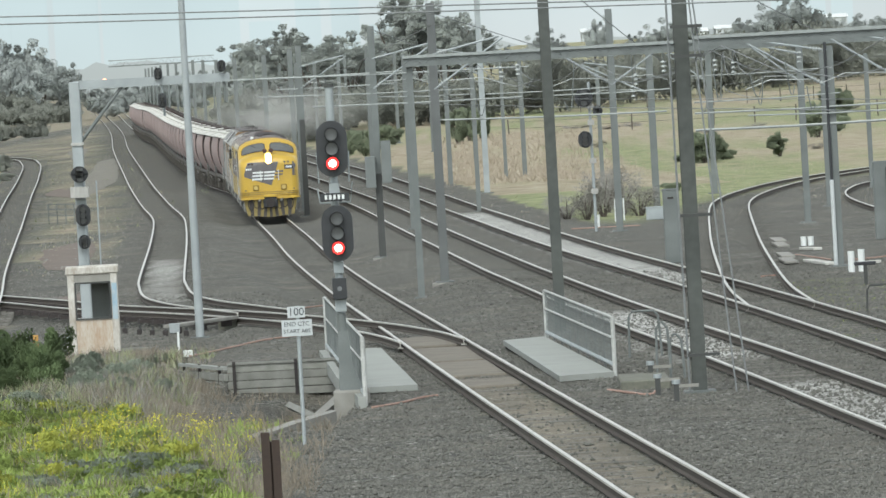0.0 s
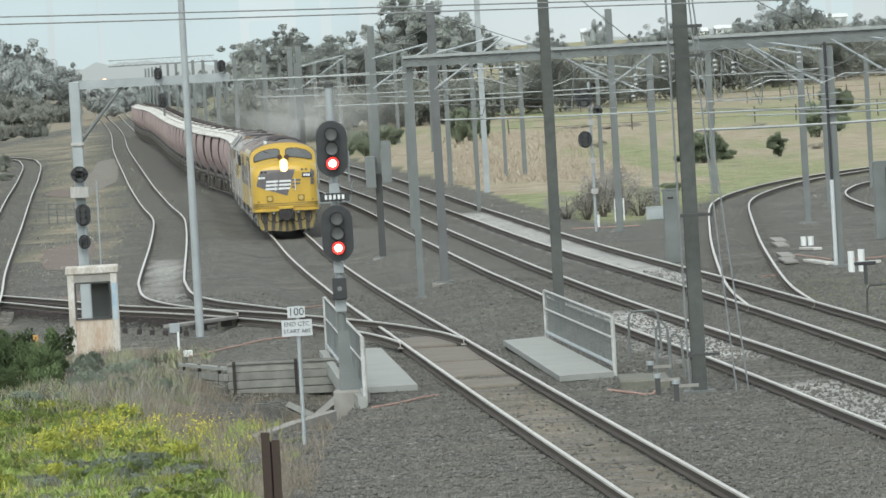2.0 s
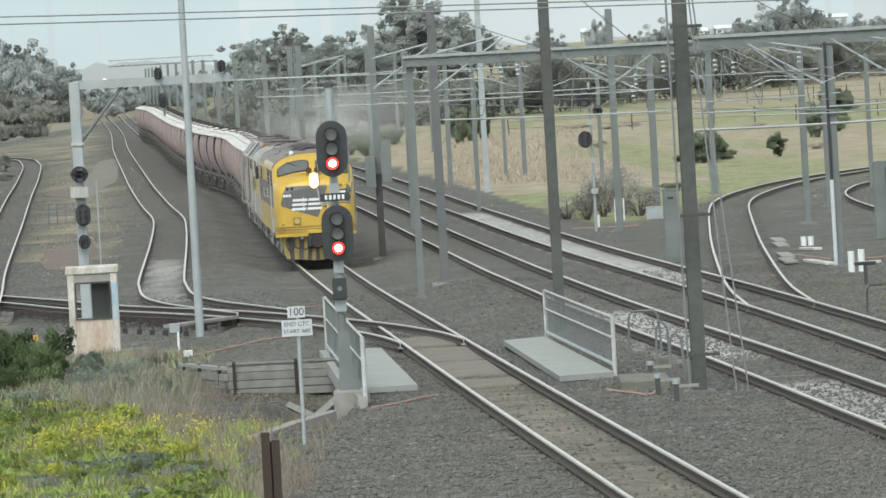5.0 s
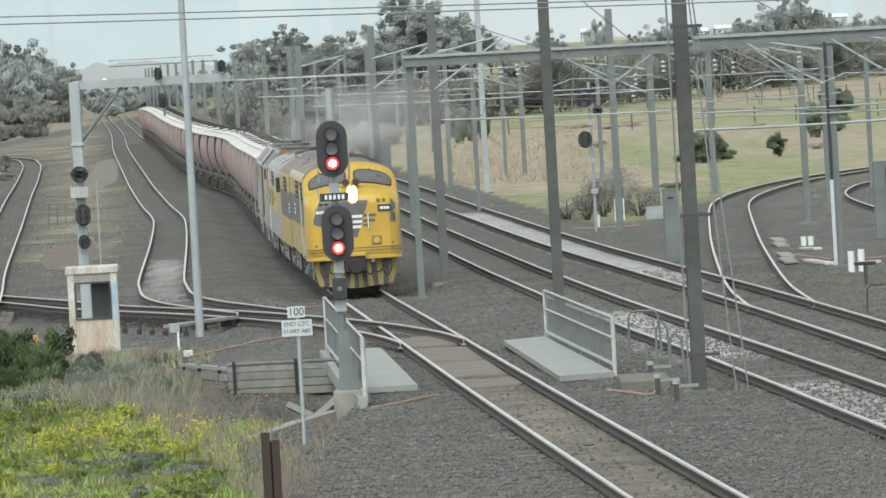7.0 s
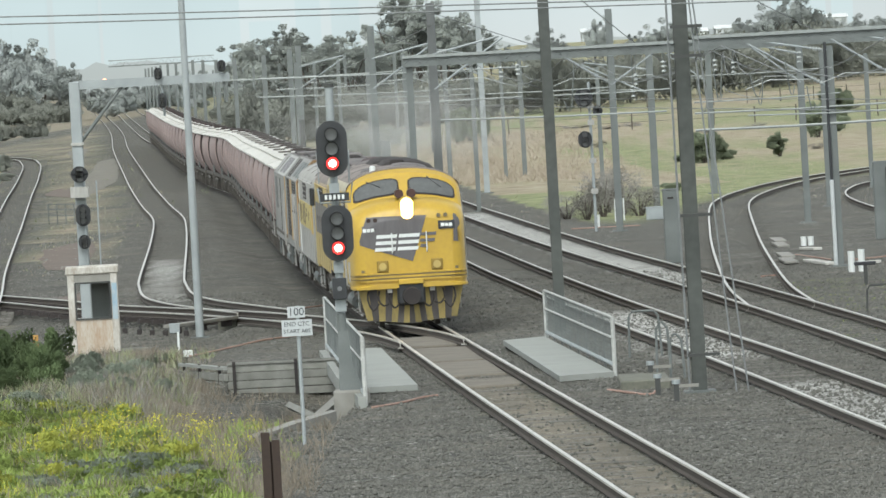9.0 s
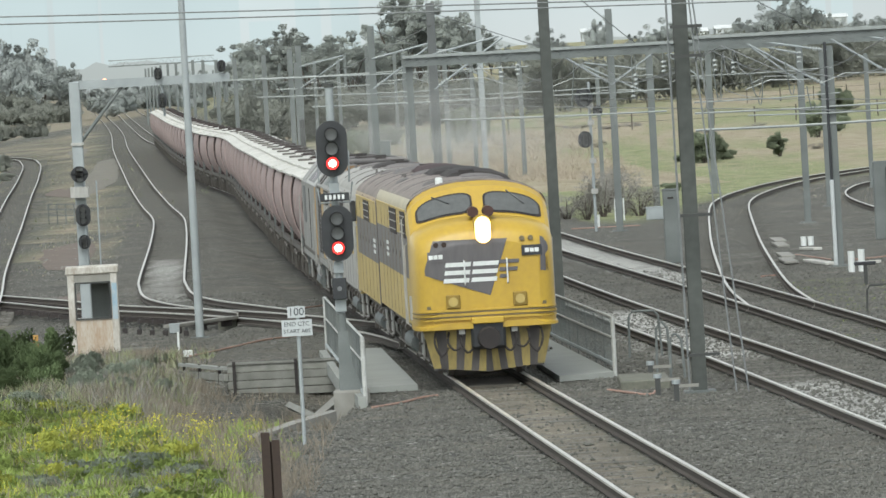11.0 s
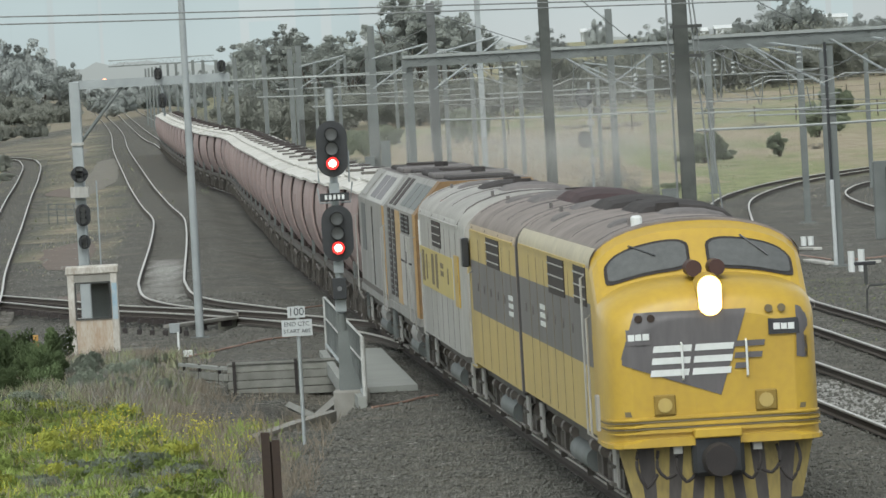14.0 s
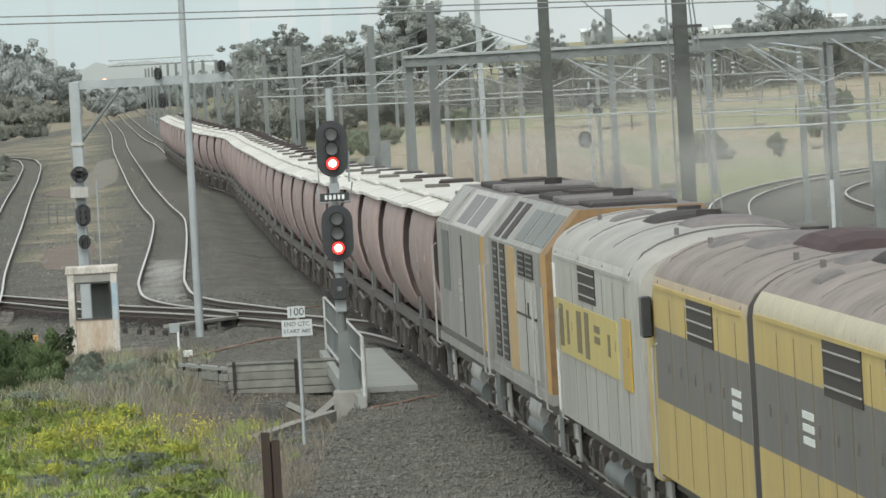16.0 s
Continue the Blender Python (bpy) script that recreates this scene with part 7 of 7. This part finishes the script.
for x, y, k, z in ((-9.6, 158.5, 0.75, 1.15), (-9.2, 156, 0.65, 1.0), (-10.2, 158, 0.8, 1.2), (-8.8, 155, 0.5, 0.8), (-9.7, 152, 0.7, 0.7), (-9.2, 160, 0.6, 1.1), (-9.9, 148, 0.5, 0.5)):
    place(near_bush, x, y, k, z, rng.random() * 6)
pale_bush = shrub(41, 0.8, 1.3, "grey-green leafy bush on the bank", "grey_leaf", 0.035, 90)
for x, y, k, z in ((-7.9, 152, 0.6, 0.7), (-7.4, 157, 0.6, 0.6), (-8.9, 146, 0.6, 0.45), (-7.1, 161, 0.5, 0.5), (-8.3, 158, 0.7, 0.7), (-9.2, 147, 0.5, 0.4), (-8.0, 147, 0.4, 0.4), (-7.0, 151, 0.4, 0.5), (-6.4, 156, 0.4, 0.4), (-8.4, 163, 0.6, 0.7)):
    place(pale_bush, x, y, k, z, rng.random() * 6)
green_mound = shrub(45, 0.32, 1.1, "lush green herb clump on the bank", "greenmound", 0.038, 22)
yellow_mound = shrub(46, 0.36, 1.0, "yellow-flowering herb clump on the bank", "yellowmound", 0.034, 24)
herbs = {green_mound: [], yellow_mound: []}
for _ in range(300):
    y = rng.uniform(104, 146)
    x = rng.uniform(-9.8, edge(y) - 0.25)
    bright = 0.6 if y > 124 and x > -8.0 else 0.15
    kind = yellow_mound if rng.random() < bright else green_mound
    herbs[kind].append((kind, x, y, rng.uniform(0.4, 1.0), rng.uniform(0.35, 0.9), rng.random() * 6, 0.1))
mass("green_herb_clumps", herbs[green_mound], "lush green herb clumps covering the bank", "herbs")
mass("flowering_herb_clumps", herbs[yellow_mound], "yellow-flowering herb clumps on the bank", "herbs")
mound = shrub(43, 0.3, 1.0, "low grey-green leafy clump among the weeds", "grey_leaf", 0.026, 60)
for _ in range(40):
    y = rng.uniform(104, 122)
    x = rng.uniform(-7.8, edge(y) - 0.3)
    place(mound, x, y, rng.uniform(0.4, 0.9), rng.uniform(0.5, 1.0), rng.random() * 6)
for src in (*gum, round_tree, scrub, bushy, pale_shrub, twiggy, near_bush, pale_bush, mound, dry_scrub, line_tree, green_mound, yellow_mound):
    for o in (src, *src.children_recursive):
        bpy.data.objects.remove(o)
# pale rubble and litter round the hut
rng = random.Random(78)
V, F = [], []
for k in range(700):
    x, y = rng.gauss(-9.9, 0.9), rng.uniform(164, 181)
    if k > 420:
        y = rng.uniform(215, 350)
        x = float(line_x("siding", y)) - rng.uniform(1.8, 5.5)
    if abs(x + 8.78) < 0.8 and 175 < y < 177.5:
        continue
    r = rng.uniform(0.02, 0.055)
    c = Vector((x, y, ground_z(x, y) + r * 0.4))
    i = len(V)
    V += [c + Vector((rng.uniform(0.6, 1.5) * a * r, rng.uniform(0.6, 1.5) * b * r, rng.uniform(0.5, 1.1) * d * r)) for a, b, d in ((1, 0, 0), (-1, 0, 0), (0, 1, 0), (0, -1, 0), (0, 0, 1), (0, 0, -1))]
    F += [(i, i + 2, i + 4), (i + 2, i + 1, i + 4), (i + 1, i + 3, i + 4), (i + 3, i, i + 4), (i + 2, i, i + 5), (i + 1, i + 2, i + 5), (i + 3, i + 1, i + 5), (i, i + 3, i + 5)]
tagged(new("pale_rubble", mesh_of("pale_rubble", V, F, M["concrete"])), "pale broken rubble and litter round the hut", "rubble", "", "stuff")
# stones lying about
rng = random.Random(77)
V, F = [], []
for _ in range(42000):
    y = 100 + 120 * rng.random() ** 1.7
    x = rng.uniform(-3.2, 13.5) if y < 170 else rng.uniform(-12, 15)
    if x < edge(min(y, 160)) + 1.0 and y < 160:
        continue
    if y < 178 and abs(x - line_x("goods", y)) < 0.72 and rng.random() < 0.75:
        continue
    r = rng.uniform(0.018, 0.04) if rng.random() < 0.97 else rng.uniform(0.04, 0.062)
    c = Vector((x, y, ground_z(x, y) + r * 0.3))
    i = len(V)
    V += [c + Vector((rng.uniform(0.6, 1.3) * a * r, rng.uniform(0.6, 1.3) * b * r, rng.uniform(0.7, 1.3) * d * r)) for a, b, d in ((1, 0, 0), (-1, 0, 0), (0, 1, 0), (0, -1, 0), (0, 0, 1), (0, 0, -1))]
    F += [(i, i + 2, i + 4), (i + 2, i + 1, i + 4), (i + 1, i + 3, i + 4), (i + 3, i, i + 4), (i + 2, i, i + 5), (i + 1, i + 2, i + 5), (i + 3, i + 1, i + 5), (i, i + 3, i + 5)]
M["pebble"] = mat("loose_stones", (0.20, 0.195, 0.172), (0.055, 0.055, 0.048), 0.9, scale=7, fine=30, bump=0)
tagged(new("loose_ballast_stones", mesh_of("loose_ballast_stones", V, F, M["pebble"])), "loose grey ballast stones strewn over the yard", "ballast", "", "stuff")


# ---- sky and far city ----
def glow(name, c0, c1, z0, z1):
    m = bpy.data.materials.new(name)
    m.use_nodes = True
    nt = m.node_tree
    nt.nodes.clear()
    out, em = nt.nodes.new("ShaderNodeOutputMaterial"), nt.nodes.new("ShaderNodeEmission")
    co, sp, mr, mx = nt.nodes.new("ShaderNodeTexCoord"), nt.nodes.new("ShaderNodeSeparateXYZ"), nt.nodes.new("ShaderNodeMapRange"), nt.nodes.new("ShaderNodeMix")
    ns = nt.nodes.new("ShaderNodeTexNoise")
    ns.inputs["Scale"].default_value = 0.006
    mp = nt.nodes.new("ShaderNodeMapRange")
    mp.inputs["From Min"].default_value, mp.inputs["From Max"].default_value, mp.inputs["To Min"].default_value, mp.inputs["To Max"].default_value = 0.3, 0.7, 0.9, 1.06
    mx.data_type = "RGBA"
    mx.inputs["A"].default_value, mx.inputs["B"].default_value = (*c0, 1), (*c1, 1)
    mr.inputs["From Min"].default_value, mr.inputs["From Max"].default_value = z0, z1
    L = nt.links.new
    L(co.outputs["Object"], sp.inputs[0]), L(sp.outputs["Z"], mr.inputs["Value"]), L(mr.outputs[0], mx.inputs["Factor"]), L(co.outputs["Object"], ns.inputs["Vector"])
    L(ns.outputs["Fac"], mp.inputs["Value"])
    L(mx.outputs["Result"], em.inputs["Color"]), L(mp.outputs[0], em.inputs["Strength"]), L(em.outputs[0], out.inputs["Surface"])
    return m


bm = B()
vs = [bm.verts.new(p) for p in ((-900, 4880, -30), (900, 4880, -30), (900, 4880, 420), (-900, 4880, 420))]
bm.faces.new(vs)
structure("backdrop", bm, glow("hazy_overcast_sky", SKY0, SKY1, 5, 60), "pale hazy overcast sky above the far city", "sky")
# Towers glow evenly in a haze colour; no haze lies before them.
city = glow("haze_coloured_tower_glow", CITY0, CITY1, 0, 50)


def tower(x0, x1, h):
    tagged(part("city_tower", box(B(), ((x0 + x1) / 2, 4700, h / 2), (x1 - x0, 40, h)), city), "pale blue tower block glowing in a haze colour", "tower", "far city towers")


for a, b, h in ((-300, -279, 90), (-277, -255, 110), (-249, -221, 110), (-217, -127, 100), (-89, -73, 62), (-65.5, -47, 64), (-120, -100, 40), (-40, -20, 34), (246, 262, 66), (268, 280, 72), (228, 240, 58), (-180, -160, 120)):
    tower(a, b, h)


def shed(x0, x1, z, h):
    """A long pale warehouse on the rise, with a shallow roof."""
    b = thing("warehouse", pose((x0 + x1) / 2, 1720, z), "pale long warehouse on the far rise", "warehouse", "far warehouses")
    w = (x1 - x0) / 2
    part("wall", box(B(), (0, 0, h / 2 - 3), (2 * w, 14, h + 6)), M["board"], b)
    part("roof", loft(B(), [[(-w - 0.3, -7.3, h), (-w - 0.3, 0, h + 0.9), (-w - 0.3, 7.3, h)], [(w + 0.3, -7.3, h), (w + 0.3, 0, h + 0.9), (w + 0.3, 7.3, h)]], None, smooth=False), M["white"], b, "white sheet roof")


for x0, x1, z, h in ((36.5, 42.5, 9.8, 2.0), (55, 67, 8.4, 2.0), (69, 78, 8.6, 2.2), (92, 101, 9.4, 2.6)):
    shed(x0, x1, z, h)
rg = []
for k in range(240):
    x = -900 + k * 7.5
    rg.append((x, 15 + 6 * noise.noise((x * 0.02, 0, 0)) + 4 * noise.noise((x * 0.09, 0, 3)) + 1.5 * noise.noise((x * 0.4, 0, 6))))
# The woods emit one flat haze colour in place of real haze.
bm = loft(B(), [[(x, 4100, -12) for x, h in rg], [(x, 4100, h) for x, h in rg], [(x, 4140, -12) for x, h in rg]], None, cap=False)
tagged(structure("far_woods", bm, glow("haze_coloured_woods_glow", RIDGE, RIDGE, 0, 20), "haze-coloured line of far woods on the horizon", "woods"), kind="stuff")
M["lamp"] = mat("far_red_lamp", (0.8, 0.1, 0.05), None, 0.3, 0, bump=0, emit=(1.0, 0.25, 0.12), power=6.0)
fs = thing("distant_signal", pose(-61.8, 1330.0, -0.5), "distant signal showing a red light beside the line", "signal")
part("post", tube(B(), [(0, 0, 0), (0, 0, 7.2)], 0.12, 8), M["mid"], fs)
part("lamp", tube(B(), [(0, -0.2, 7.0), (0, 0, 7.0)], 0.4, 12), M["lamp"], fs, "glowing red lamp")


# ---- exhaust haze beside the train: thin curved veils that travel with it ----
def haze_material():
    m = bpy.data.materials.new("thin_exhaust_haze")
    m.use_nodes = True
    nt = m.node_tree
    L, N = nt.links.new, nt.nodes.new
    nt.nodes.clear()
    out, mix, tr, df = N("ShaderNodeOutputMaterial"), N("ShaderNodeMixShader"), N("ShaderNodeBsdfTransparent"), N("ShaderNodeBsdfDiffuse")
    df.inputs["Color"].default_value = (0.40, 0.40, 0.385, 1)
    co, gr, ns, mul = N("ShaderNodeTexCoord"), N("ShaderNodeTexGradient"), N("ShaderNodeTexNoise"), N("ShaderNodeMath")
    gr.gradient_type = "QUADRATIC_SPHERE"
    ns.inputs["Scale"].default_value, ns.inputs["Detail"].default_value = 2.2, 4
    mr = N("ShaderNodeMapRange")
    mr.inputs["From Min"].default_value, mr.inputs["From Max"].default_value, mr.inputs["To Max"].default_value = 0.3, 0.75, 0.72
    mul.operation = "MULTIPLY"
    L(co.outputs["Object"], gr.inputs[0]), L(co.outputs["Object"], ns.inputs["Vector"]), L(ns.outputs["Fac"], mr.inputs["Value"])
    L(gr.outputs["Fac"], mul.inputs[0]), L(mr.outputs[0], mul.inputs[1])
    L(mul.outputs[0], mix.inputs[0]), L(tr.outputs[0], mix.inputs[1]), L(df.outputs[0], mix.inputs[2]), L(mix.outputs[0], out.inputs[0])
    return m


HAZE = haze_material()
g = [[(u, 0.16 * (u * u + v * v), v) for u in np.linspace(-1, 1, 13)] for v in np.linspace(-1, 1, 9)]
HAZE_MESH = finish("exhaust_haze", loft(B(), g, None, cap=False), HAZE)
PUFFS = []
for back, off, z, w, h in ((42, 1.8, 4.9, 5.0, 2.0), (72, 3.0, 4.7, 6.0, 2.4), (118, 4.0, 4.5, 7.5, 2.8), (165, 4.6, 4.6, 8.5, 3.0)):
    ob = new("exhaust_haze", HAZE_MESH)
    ob.scale = (w, 2.0, h)
    tagged(ob, "thin grey exhaust haze drifting beside the train", "haze", "drifting exhaust haze")
    PUFFS.append((ob, back, off, z))

motions()
